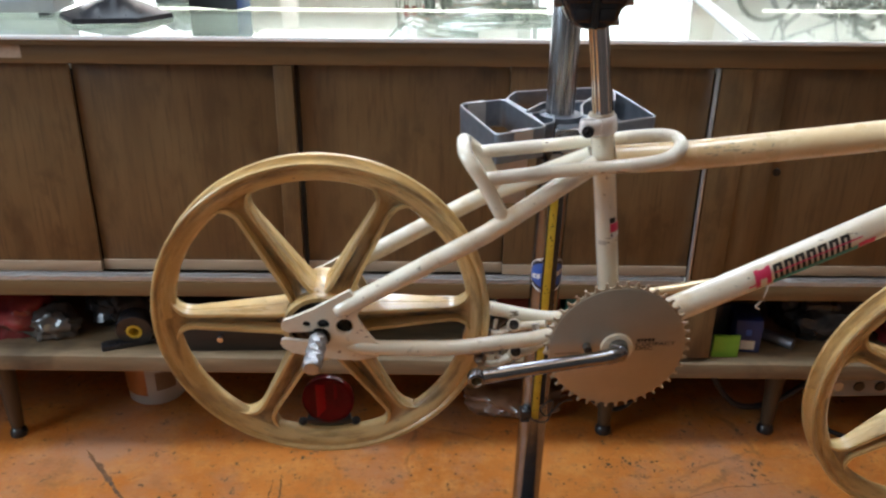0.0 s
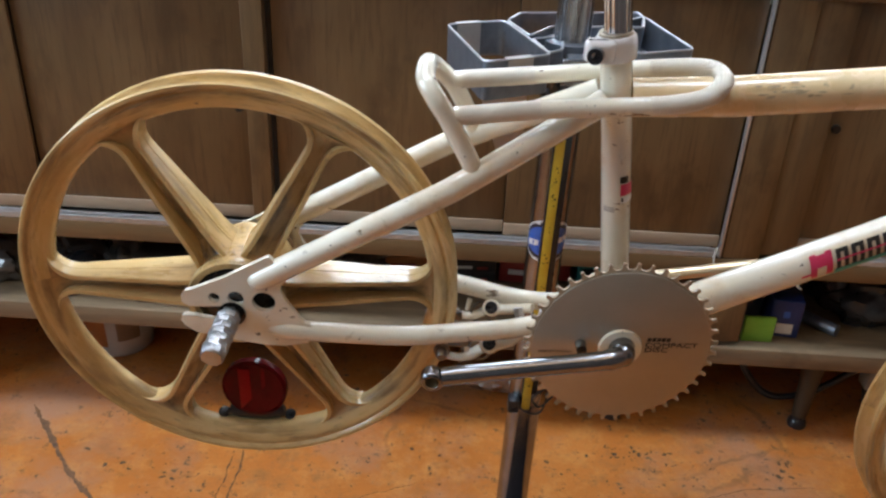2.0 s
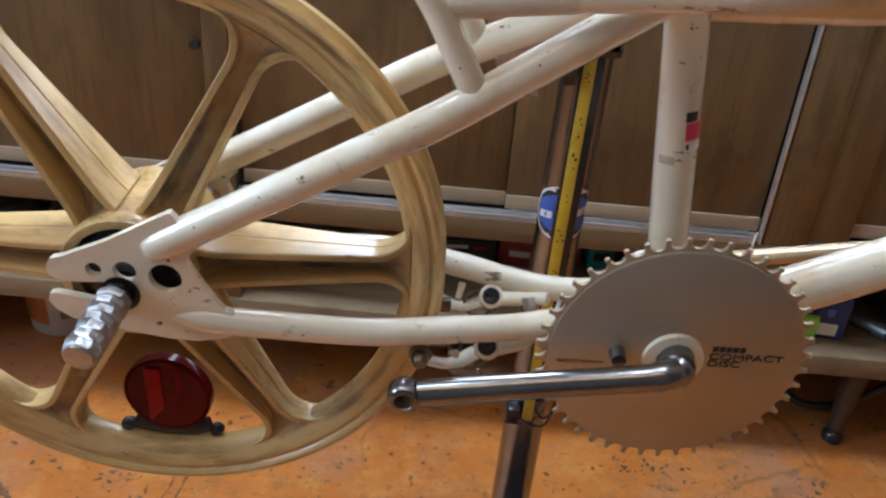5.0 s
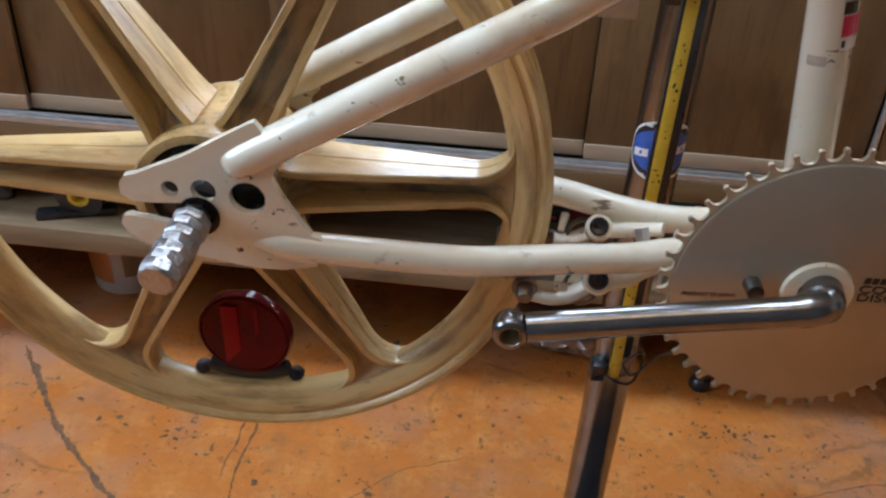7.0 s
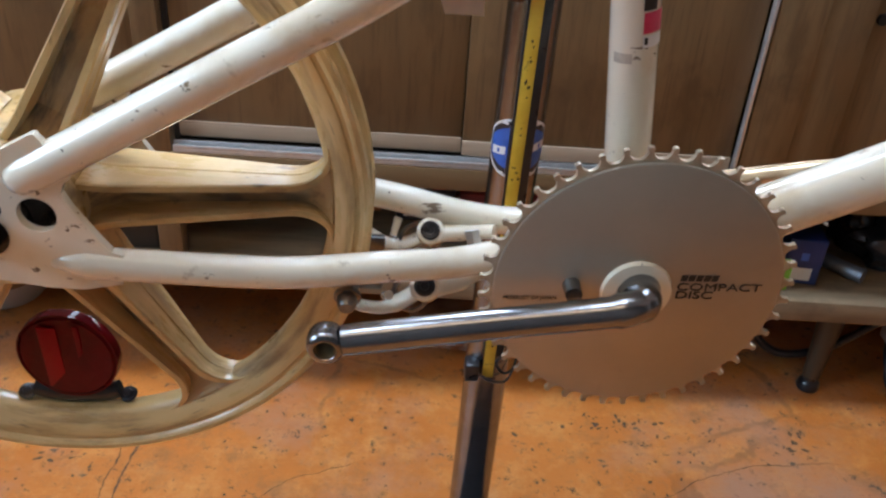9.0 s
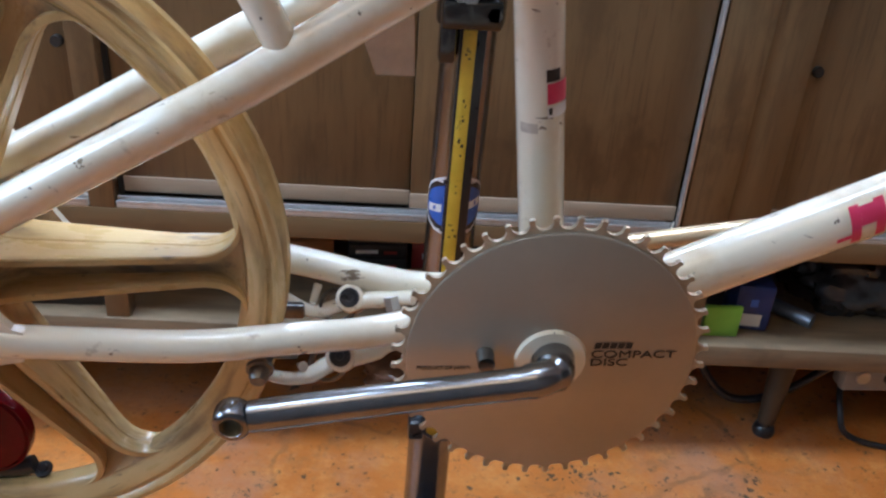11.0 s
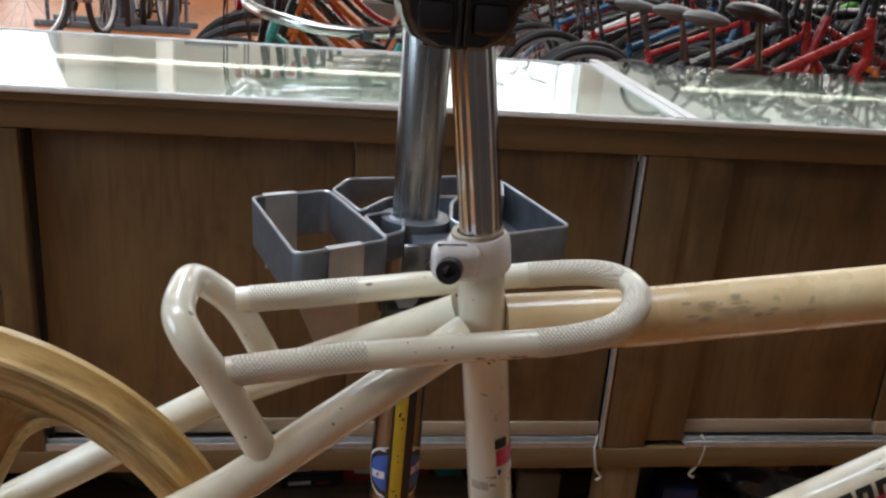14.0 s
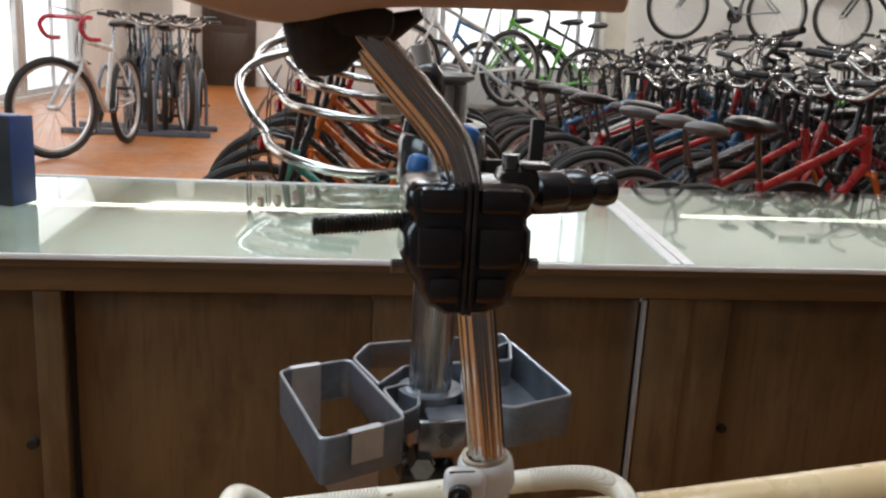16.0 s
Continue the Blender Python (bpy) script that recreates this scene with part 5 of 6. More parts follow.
# the lower tube of the old stand leans a little
lean = Matrix.Shear("XY", 4, (0.0, 0.0))
lean[0][2], lean[0][3] = 0.0175, -0.0175 * 0.93
for o in stand.children_recursive:
    if not o.name.startswith(("upper_pole", "pole_ring", "base_")):
        o.data.transform(lean)

# tool tray: cast bins round the pole
tray = thing("tool_tray", "grey cast metal tool tray with open bins patched with silver tape", "")
tray.parent = stand
ZT = 0.942


def bin_walls(loop, z0, z1, thick, taper=0.06, floor=True):
    """An open bin: walls with thickness round a loop of (x, y), narrower at its foot."""
    bm = bmesh.new()
    n = len(loop)
    cx, cy = sum(p[0] for p in loop) / n, sum(p[1] for p in loop) / n

    def ring(inset, z, sc):
        out = []
        for x, y in loop:
            dx, dy = x - cx, y - cy
            ln = math.hypot(dx, dy)
            k = (1 - inset / ln) * sc
            out.append(bm.verts.new((cx + dx * k, cy + dy * k, z)))
        return out

    rs = [ring(0, z0, 1 - taper), ring(0, z1 - 0.002, 1.0), ring(thick * 0.3, z1, 1.0), ring(thick, z1 - 0.001, 1.0), ring(thick, z0 + 0.004, 1 - taper)]
    for a, b in zip(rs, rs[1:]):
        for i in range(n):
            bm.faces.new((a[i], a[(i + 1) % n], b[(i + 1) % n], b[i]))
    if floor:
        bm.faces.new(rs[0][::-1])
        bm.faces.new(rs[-1])
    else:
        for i in range(n):
            bm.faces.new((rs[-1][i], rs[-1][(i + 1) % n], rs[0][(i + 1) % n], rs[0][i]))
    return bm


# lighter metal puts the highlight of the bin edges into colour
RIM = surf("bright rim highlight", (0.36, 0.38, 0.41), (0.50, 0.52, 0.55), 50, 0.32, 0.6)


def cast_bin(loop, z0, z1, thick, taper, closed=True):
    """A bin with a lighter strip along its rim for the edge highlight."""
    b = part("bin", bin_walls(loop, z0, z1, thick, taper, floor=closed), GALV, tray)
    bm = bmesh.new()
    n = len(loop)
    cx, cy = sum(p[0] for p in loop) / n, sum(p[1] for p in loop) / n
    pts = []
    for x, y in loop:
        k = 1 - 0.5 * thick / math.hypot(x - cx, y - cy)
        pts.append((cx + (x - cx) * k, cy + (y - cy) * k, z1 - 0.0006))
    sweep(bm, pts, 0.0018, 8, closed=True)
    part("rim", bm, RIM, b, "bright rim highlight")


def rel(pts):
    return [(x - SX, y - SY) for x, y in pts]


left = rounded(rel([(0.024, 1.472), (0.102, 1.506), (0.150, 1.345), (0.068, 1.302)]))
cast_bin(left, 0.896, ZT, 0.004, 0.015, False)
back = rounded(rel([(0.104, 1.507), (0.124, 1.556), (0.298, 1.592), (0.300, 1.560), (0.288, 1.50), (0.245, 1.495), (0.160, 1.482), (0.128, 1.43)]), 0.008)
cast_bin(back, 0.910, ZT, 0.004, 0.02, False)
right = rounded(rel([(0.300, 1.566), (0.330, 1.398), (0.256, 1.366), (0.212, 1.405), (0.222, 1.47), (0.25, 1.52)]), 0.010)
cast_bin(right, 0.898, ZT, 0.004, 0.02)
cup = rounded(rel([(0.131, 1.425), (0.160, 1.440), (0.172, 1.425), (0.166, 1.378), (0.146, 1.360)]), 0.008)
cast_bin(cup, 0.915, ZT - 0.002, 0.0035, 0.02)
bm = bmesh.new()
box(bm, -0.010, 0.040, -0.070, -0.024, 0.922, ZT - 0.012, 0.004)
lathe(bm, [(0.0228, 0.915), (0.034, 0.915), (0.034, ZT - 0.004), (0.0228, ZT - 0.004)], (0, 0, 0), (0, 0, 1), 28, closed=True)
part("tray_neck", bm, GALV, tray)
part("clamp_plate", block(-0.020, 0.026, -0.078, -0.071, 0.896, 0.934, 0.002), CHROME_D, tray, "bright metal clamp plate")
bm = bmesh.new()
rod(bm, (0.006, -0.083, 0.915), (0.006, -0.07, 0.915), 0.0065, seg=16)
part("plate_screw", bm, BOLT, tray)
bm = bmesh.new()
rod(bm, (-0.016, -0.085, 0.888), (-0.016, -0.05, 0.888), 0.012, seg=6)
part("hex_nut", bm, CHROME_D, tray)
# silver tape over the rim of the left bin, and a flap hanging below
u = (Vector((0.150, 1.345)) - Vector((0.068, 1.302))).normalized()
nrm = Vector((u.y, -u.x))
for (ax, ay), uu, nn, zz in (((0.110, 1.324), u, nrm, 0.062), ((0.052, 1.4845), Vector((0.917, 0.40)), Vector((-0.40, 0.917)), 0.0)):
    bm = bmesh.new()
    w = 0.017
    c = Vector((ax - SX, ay - SY))
    def q(s, o, z):
        p = c + uu * s + nn * o
        return (p.x, p.y, z)
    prof = [(0.0026, ZT - 0.030 if zz else ZT - 0.004), (0.0026, ZT + 0.0012), (-0.0064, ZT + 0.0012), (-0.0068, ZT - 0.075 if not zz else ZT - 0.012)]
    rows = [(bm.verts.new(q(-w, o, z)), bm.verts.new(q(w, o, z))) for o, z in prof]
    for a, b in zip(rows, rows[1:]):
        bm.faces.new((a[0], a[1], b[1], b[0]))
    part("tape_patch", bm, TAPE, tray, "strip of silver tape")
bm = bmesh.new()
vs = [bm.verts.new(Vector((x - SX, y - SY, z))) for x, y, z in ((0.066, 1.33, 0.899), (0.125, 1.36, 0.899), (0.128, 1.39, 0.845), (0.132, 1.41, 0.795), (0.096, 1.41, 0.795))]
bm.faces.new(vs)
r = bmesh.ops.extrude_face_region(bm, geom=bm.faces[:])
bmesh.ops.translate(bm, vec=(0, 0.003, 0.001), verts=[v for v in r["geom"] if isinstance(v, bmesh.types.BMVert)])
part("tray_bracket", bm, TAPE, tray, "grey metal flap under the tray")

# clamp head: black jaws round the seat post, arm back to the pole
head = thing("clamp_head", "black cast clamp gripping the seat post", "")
head.parent = stand
hx, hy, hz = 0.147 - SX, 1.101 - SY, 1.172


def jaw(side):
    """One cast jaw: a stepped, rounded body in one piece, seen from its side."""
    prof = [(0.003, -0.040), (0.012, -0.0400), (0.0235, -0.0345), (0.0290, -0.0250), (0.0300, -0.0195), (0.0350, -0.0150), (0.0380, -0.0070), (0.0378, 0.0110), (0.0345, 0.0150), (0.0345, 0.0190), (0.0375, 0.0220), (0.0378, 0.0330), (0.0340, 0.0375), (0.018, 0.0390), (0.003, 0.0370)]
    bm = bmesh.new()
    rings = []
    for y, k in ((-0.024, 0.86), (-0.021, 0.97), (-0.012, 1.0), (0.016, 1.0), (0.026, 0.97), (0.029, 0.86)):
        rings.append([bm.verts.new((hx + side * (0.003 + (x - 0.003) * k), hy + y, hz - 0.001 + z * (0.94 + 0.06 * (k - 0.86) / 0.14))) for x, z in prof])
    n = len(prof)
    for p, q in zip(rings, rings[1:]):
        for j in range(n):
            bm.faces.new((p[j], p[(j + 1) % n], q[(j + 1) % n], q[j]))
    bm.faces.new(rings[0][::-1])
    bm.faces.new(rings[-1])
    body = part("jaw", bm, BLACK_M, head, "black cast jaw", smooth=50)
    for z0, z1, w, y in ((-0.033, -0.017, 0.023, 0.0275), (-0.012, 0.013, 0.031, 0.0290), (0.0205, 0.0355, 0.030, 0.0285)):
        a, c = sorted((hx + side * 0.0045, hx + side * w))
        part("jaw_step", block(a, c, hy - y, hy - 0.019, hz + z0, hz + z1, 0.0032), BLACK_M, body)


jaw(-1)
jaw(1)
for s in (-1, 1):
    bm = bmesh.new()
    box(bm, hx - 0.003 if s < 0 else hx + 0.0005, hx - 0.0005 if s < 0 else hx + 0.003, hy - 0.027, hy + 0.026, hz - 0.040, hz + 0.038, 0.0008)
    part("jaw_pad", bm, RUBBER, head, "black rubber jaw pad")
for dx, dz in ((-0.040, -0.014), (0.040, -0.012), (-0.014, -0.036), (0.026, -0.034)):
    bm = bmesh.new()
    rod(bm, (hx + dx - 0.004, hy - 0.012, hz + dz), (hx + dx + 0.004, hy - 0.012, hz + dz), 0.0042, seg=8)
    part("jaw_bolt", bm, BOLT, head)
bm = bmesh.new()
prof = [(0, -0.094)]
h = -0.0935
while h < -0.036:
    prof += [(0.0047, h), (0.0064, h + 0.0012), (0.0047, h + 0.0024)]
    h += 0.0025
prof += [(0.0052, -0.034), (0, -0.034)]
lathe(bm, prof, (hx + 0.003, hy + 0.004, hz + 0.014), (1, 0, 0.09), 16)
part("threaded_rod", bm, BOLT, head, "dark threaded clamp rod")
bm = bmesh.new()
lathe(bm, [(0, 0.036), (0.010, 0.036), (0.011, 0.040), (0.0095, 0.052), (0.0145, 0.055), (0.0150, 0.072), (0.0135, 0.076), (0.0150, 0.079), (0.0145, 0.092), (0.0110, 0.096), (0.0070, 0.099),
           (0.0105, 0.103), (0.0120, 0.109), (0.0105, 0.115), (0, 0.118)], (hx, hy + 0.030, hz + 0.021), (1, 0.25, 0.03), 20)
part("clamp_knob", bm, BLACK_M, head, "black ribbed clamp knob", smooth=30)
bm = bmesh.new()
box(bm, hx + 0.020, hx + 0.046, hy - 0.004, hy + 0.022, hz + 0.024, hz + 0.044, 0.006)
part("knob_yoke", bm, BLACK_M, head)
bm = bmesh.new()
rod(bm, (hx + 0.028, hy + 0.006, hz + 0.040), (hx + 0.028, hy + 0.006, hz + 0.052), 0.0055, seg=12)
box(bm, hx + 0.034, hx + 0.052, hy + 0.000, hy + 0.016, hz + 0.043, hz + 0.047, 0.001)
part("yoke_plate", bm, CHROME_D, head, "worn bright metal plate")
bm = bmesh.new()
rod(bm, (hx + 0.004, hy + 0.028, hz + 0.010), (0, -0.020, 1.190), 0.0190, seg=24)
part("clamp_arm", bm, BLACK_M, head, "black clamp arm")
bm = bmesh.new()
lathe(bm, [(0.0227, 1.150), (0.040, 1.150), (0.044, 1.156), (0.044, 1.196), (0.041, 1.203), (0.0227, 1.206)], (0, 0, 0), (0, 0, 1), 36, closed=True)
part("head_collar", bm, BLACK_M, head, "black collar on the pole")
bm = bmesh.new()
lathe(bm, [(0.0227, 0.0), (0.034, 0.0), (0.036, 0.004), (0.036, 0.012), (0.0227, 0.014)], (0.004, -0.004, 1.206), (0.10, -0.10, 1), 32, closed=True)
part("collar_ring", bm, BLACK, head, "black tilted ring")
BLUE_CAP = surf("blue plastic cap", (0.02, 0.10, 0.30), (0.03, 0.14, 0.38), 30, 0.35)
for x, y, z in ((-0.030, -0.066, 1.180), (0.014, -0.052, 1.206)):
    bm = bmesh.new()
    lathe(bm, [(0, -0.008), (0.010, -0.008), (0.012, -0.005), (0.012, 0.006), (0.009, 0.009), (0, 0.009)], (x, y, z), (0.3, 0.3, 1), 20)
    part("collar_cap", bm, BLUE_CAP, head, "blue plastic cap")
bm = bmesh.new()
lathe(bm, [(0, 1.254), (0.024, 1.254), (0.0275, 1.257), (0.0275, 1.260), (0.024, 1.263), (0, 1.2635)], (0, 0, 0), (0, 0, 1), 32)
part("pole_cap", bm, ALU_D, stand, "dull metal pole cap")
bm = bmesh.new()
rod(bm, (-0.034, -0.030, 1.206), (-0.026, -0.032, 1.250), 0.010, seg=16)
lathe(bm, [(0, -0.017), (0.010, -0.015), (0.0165, -0.006), (0.0165, 0.004), (0.012, 0.014), (0.007, 0.017), (0, 0.017)], (-0.023, -0.032, 1.255), (-0.2, 0, 1), 20)
lever = part("lock_lever", bm, BLACK_M, head, "black locking lever")
bm = bmesh.new()
rod(bm, (-0.0265, -0.032, 1.271), (-0.031, -0.032, 1.288), 0.0085, seg=16)
part("lever_pin", bm, ALU, lever, "bright lever pin")
bm = bmesh.new()
box(bm, -0.0012, 0.0012, -0.004, 0.004, 0, 0.086, 0.0005, m=Matrix.Translation((0.100, 0.0, 1.222)) @ pose(0, 0, 0, 0, -54, 0))
blade = part("lever_blade", bm, STICK_W, head, "thin pale lever blade")
bm = bmesh.new()
box(bm, 0.088, 0.102, -0.004, 0.006, 1.150, 1.222, 0.002)
box(bm, 0.040, 0.100, -0.004, 0.006, 1.160, 1.180, 0.002)
part("blade_arm", bm, BLACK, blade, "black arm of the blade")

# ---- the showroom behind the counter ----
def paint(name, c):
    return surf(name, tuple(0.85 * k for k in c), tuple(min(1, 1.1 * k) for k in c), 12, 0.28, coat=0.4)


P_RED, P_ORANGE, P_PINK = paint("red bicycle paint", (0.45, 0.03, 0.03)), paint("orange bicycle paint", (0.62, 0.14, 0.02)), paint("magenta bicycle paint", (0.42, 0.02, 0.14))
P_TEAL, P_BLACK, P_WHITE = paint("teal bicycle paint", (0.06, 0.38, 0.32)), paint("black bicycle paint", (0.02, 0.02, 0.022)), paint("white bicycle paint", (0.70, 0.70, 0.68))
P_BLUE, P_GREY, P_GREEN = paint("blue bicycle paint", (0.05, 0.16, 0.32)), paint("grey bicycle paint", (0.22, 0.23, 0.25)), paint("green bicycle paint", (0.12, 0.45, 0.06))
P_NAVY = paint("dark blue bicycle paint", (0.03, 0.06, 0.11))
P_TAPE = paint("red bar tape", (0.55, 0.03, 0.06))
G_SADDLE = surf("grey vinyl saddle", (0.20, 0.20, 0.20), (0.28, 0.28, 0.28), 20, 0.5)
WHEEL_MESH = {}


def wheel_meshes(r):
    """Tyre, rim, spokes and hub of a bicycle wheel of radius r, made once."""
    if r in WHEEL_MESH:
        return WHEEL_MESH[r]
    out = []
    bm = bmesh.new()
    t = 0.024 if r > 0.3 else 0.026
    lathe(bm, [(r - t + t * math.cos(a), t * math.sin(a)) for a in (2 * math.pi * k / 8 for k in range(8))], (0, 0, 0), (0, 1, 0), 40, closed=True)
    out.append(("tyre", bm, RUBBER))
    bm = bmesh.new()
    q = r - 2 * t
    lathe(bm, [(q + 0.004, -0.012), (q + 0.004, 0.012), (q - 0.012, 0.010), (q - 0.012, -0.010)], (0, 0, 0), (0, 1, 0), 40, closed=True)
    out.append(("rim", bm, ALU))
    bm = bmesh.new()
    for k in range(24):
        a, s = 2 * math.pi * k / 24, 0.025 if k % 2 else -0.025
        b = a + (0.5 if k % 4 < 2 else -0.5)
        rod(bm, (0.02 * math.cos(b), s, 0.02 * math.sin(b)), ((q - 0.01) * math.cos(a), 0, (q - 0.01) * math.sin(a)), 0.0014, seg=4)
    rod(bm, (0, -0.045, 0), (0, 0.045, 0), 0.018, seg=12)
    out.append(("spokes", bm, ALU))
    made = []
    for name, bm, mat in out:
        ob = part(name, bm, mat)
        made.append((name, ob.data))
        bpy.data.objects.remove(ob)
    WHEEL_MESH[r] = made
    return made


def shop_bike(label, colour, at, bars="riser", saddle_mat=None, r=0.33, accent=None, group="", guard=True, lift=0.0, wide=1.0, slope=True, steer=0.0):
    """A whole bicycle: x ahead, z up from the ground between the wheels."""
    b = thing("bicycle", label, "bicycle", group, at=at)
    wb = 0.50 if r > 0.3 else 0.44
    for name, x in (("rear_wheel", -wb), ("front_wheel", wb + 0.06)):
        first = None
        for n, me in wheel_meshes(r):
            o = new(name if first is None else n, me)
            o.parent = b if first is None else first
            if first is None:
                o.location = (x, 0, r)
                first = o
        ahead = first
    bb, st, ht, hb = Vector((-0.07, 0, r - 0.05)), Vector((-0.23, 0, r + 0.42)), Vector((0.33, 0, r + 0.46)), Vector((0.365, 0, r + 0.33))
    if bars == "riser" and slope:
        st, ht, hb = Vector((-0.205, 0, r + 0.33)), Vector((0.31, 0, r + 0.52)), Vector((0.345, 0, r + 0.39))
    bm = bmesh.new()
    rod(bm, bb, st, 0.016, seg=10)
    if bars == "cruiser":
        sweep(bm, curve([st * 0.40 + bb * 0.60, Vector((0.06, 0, r + 0.22)), ht - Vector((0, 0, 0.03))], 5), 0.017, 10)
        sweep(bm, curve([bb, Vector((0.12, 0, r + 0.06)), hb], 5), 0.020, 10)
    else:
        rod(bm, st - (st - bb) * 0.08, ht - Vector((0, 0, 0.02)), 0.018, seg=10)
        rod(bm, bb, hb, 0.021, seg=10)
    rod(bm, ht + Vector((-0.006, 0, 0.03)), hb - Vector((-0.006, 0, 0.03)), 0.020, seg=12)
    for s in (-1, 1):
        rod(bm, Vector((-wb, 0.06 * s, r)), bb + Vector((0, 0.03 * s, 0)), 0.009, seg=8)
        rod(bm, Vector((-wb, 0.06 * s, r)), st + Vector((0.01, 0.018 * s, -0.05)), 0.008, seg=8)
    part("frame", bm, colour, b)
    bm = bmesh.new()
    for s in (-1, 1):
        sweep(bm, curve([hb + Vector((0.008, 0.03 * s, -0.03)), hb + Vector((0.03, 0.055 * s, -0.09)), Vector((wb + 0.06, 0.055 * s, r))], 4), 0.013, 8)
    box(bm, hb.x - 0.012, hb.x + 0.035, -0.045, 0.045, hb.z - 0.045, hb.z - 0.02, 0.005)
    fork_ob = part("fork", bm, accent or colour, b)
    bm = bmesh.new()
    top = st + Vector((-0.055, 0, 0.19 if bars == "riser" and slope else 0.13))
    rod(bm, st, top, 0.013, seg=10)
    part("seat_post", bm, CHROME_D, b)
    bm = bmesh.new()
    vs = bmesh.ops.create_uvsphere(bm, u_segments=16, v_segments=8, radius=1)["verts"]
    for v in vs:
        t = (v.co.x + 1) / 2
        v.co = Vector((top.x - 0.02 + v.co.x * 0.125, v.co.y * (0.072 * (1 - t) + 0.020), top.z + 0.02 + v.co.z * (0.026 + 0.012 * (1 - t)) - 0.012 * v.co.x))
    part("saddle", bm, saddle_mat or BLACK, b)
    stem = ht + Vector((-0.012 - 0.2 * lift, 0, 0.10 + lift + (0.135 if bars == "cruiser" else 0.0)))
    bm = bmesh.new()
    rod(bm, ht, stem, 0.013, seg=10)
    rod(bm, stem, stem + Vector((0.07, 0, 0.025)), 0.015, seg=10)
    stem_ob = part("stem", bm, BLACK, b)
    c = stem + Vector((0.07, 0, 0.025))
    bm = bmesh.new()
    grips = []
    if bars == "cruiser":
        pts = [c + wide * Vector(p) for p in ((-0.33, -0.33, 0.115), (-0.19, -0.36, 0.080), (-0.06, -0.345, 0.045), (0.02, -0.25, 0.025), (0.03, -0.11, 0.010), (0.015, 0, 0), (0.03, 0.11, 0.015), (0.02, 0.25, 0.055), (-0.06, 0.345, 0.075), (-0.19, 0.36, 0.080), (-0.33, 0.33, 0.085))]
        sweep(bm, curve(pts, 7), 0.0125 * wide, 10)
        grips = [(pts[0] + Vector((-0.01, 0, -0.002)), pts[1]), (pts[10] + Vector((-0.01, 0, -0.002)), pts[9])]
        lamp = bmesh.new()
        lathe(lamp, [(0, -0.010), (0.022, -0.010), (0.026, -0.004), (0.026, 0.006), (0, 0.006)], c + Vector((0.03, 0, -0.045)), (-1, 0, 0), 16)
        part("front_reflector", lamp, RED_BAND, b, "round red reflector")
    elif bars == "riser":
        pts = [c + Vector(p) for p in ((-0.07, -0.31, 0.085), (-0.02, -0.18, 0.075), (0.0, -0.08, 0.01), (0, 0, 0), (0.0, 0.08, 0.01), (-0.02, 0.18, 0.075), (-0.07, 0.31, 0.085))]
        sweep(bm, curve(pts, 4), 0.0115, 10)
        grips = [(pts[0] + Vector((-0.004, -0.01, 0.001)), pts[0] * 0.3 + pts[1] * 0.7), (pts[6] + Vector((-0.004, 0.01, 0.001)), pts[6] * 0.3 + pts[5] * 0.7)]
    else:
        for s in (-1, 1):
            sweep(bm, curve([c, c + Vector((0, 0.18 * s, 0)), c + Vector((0.06, 0.21 * s, -0.005)), c + Vector((0.10, 0.215 * s, -0.06)), c + Vector((0.05, 0.215 * s, -0.13)), c + Vector((-0.04, 0.215 * s, -0.135))], 5), 0.015, 10)
    hb_ob = part("handlebar", bm, P_TAPE if bars == "drop" else CHROME_B, b)
    for p, q in grips:
        bm = bmesh.new()
        rod(bm, p, q, 0.019 if bars == "cruiser" else 0.0165, seg=12)
        part("grip", bm, BLACK, hb_ob)
        bm = bmesh.new()
        d = (q - p)
        m = q + d * 0.35
        box(bm, m.x - 0.02, m.x + 0.02, m.y - 0.018, m.y + 0.018, m.z - 0.014, m.z + 0.014, 0.006)
        sweep(bm, curve([m, m + Vector((0.05, 0, -0.012)), m - d * 0.6 + Vector((0.055, 0, -0.022))], 3), 0.005, 6)
        part("brake_lever", bm, BLACK, hb_ob)
    if steer:
        swing = Matrix.Translation(ht) @ pose(0, 0, 0, 0, 0, steer) @ Matrix.Translation(-ht)
        for o in (fork_ob, stem_ob, hb_ob):
            o.matrix_local = swing
        ahead.matrix_local = swing @ Matrix.Translation((wb + 0.06, 0, r))
    bm = bmesh.new()
    lathe(bm, [(0.02, -0.052), (0.085, -0.052), (0.085, -0.047), (0.02, -0.047)], bb, (0, 1, 0), 24, closed=True)
    rod(bm, bb + Vector((0, -0.07, 0)), bb + Vector((0.03, -0.075, -0.165)), 0.010, seg=8)
    rod(bm, bb + Vector((0, 0.07, 0)), bb + Vector((-0.03, 0.075, 0.165)), 0.010, seg=8)
    rod(bm, bb + Vector((0, -0.07, 0)), bb + Vector((0, 0.07, 0)), 0.014, seg=10)
    cr = part("crank_set", bm, CHROME_D, b)
    for s, dx, dz in ((-1, 0.03, -0.165), (1, -0.03, 0.165)):
        bm = bmesh.new()
        box(bm, bb.x + dx - 0.045, bb.x + dx + 0.045, min(s * 0.08, s * 0.16), max(s * 0.08, s * 0.16), bb.z + dz - 0.012, bb.z + dz + 0.012, 0.005)
        part("pedal", bm, BLACK, cr)
    bm = bmesh.new()
    for k in range(3):
        o = 0.02 * (k - 1)
        sweep(bm, curve([c + Vector((-0.02, 0.16 * (1 if k % 2 else -1), 0.06)), c + Vector((0.09, 0.06 + o, 0.0)), Vector((0.40, o, r + 0.36)), Vector((0.20, o * 0.5, r + 0.28))], 5), 0.0028, 5)
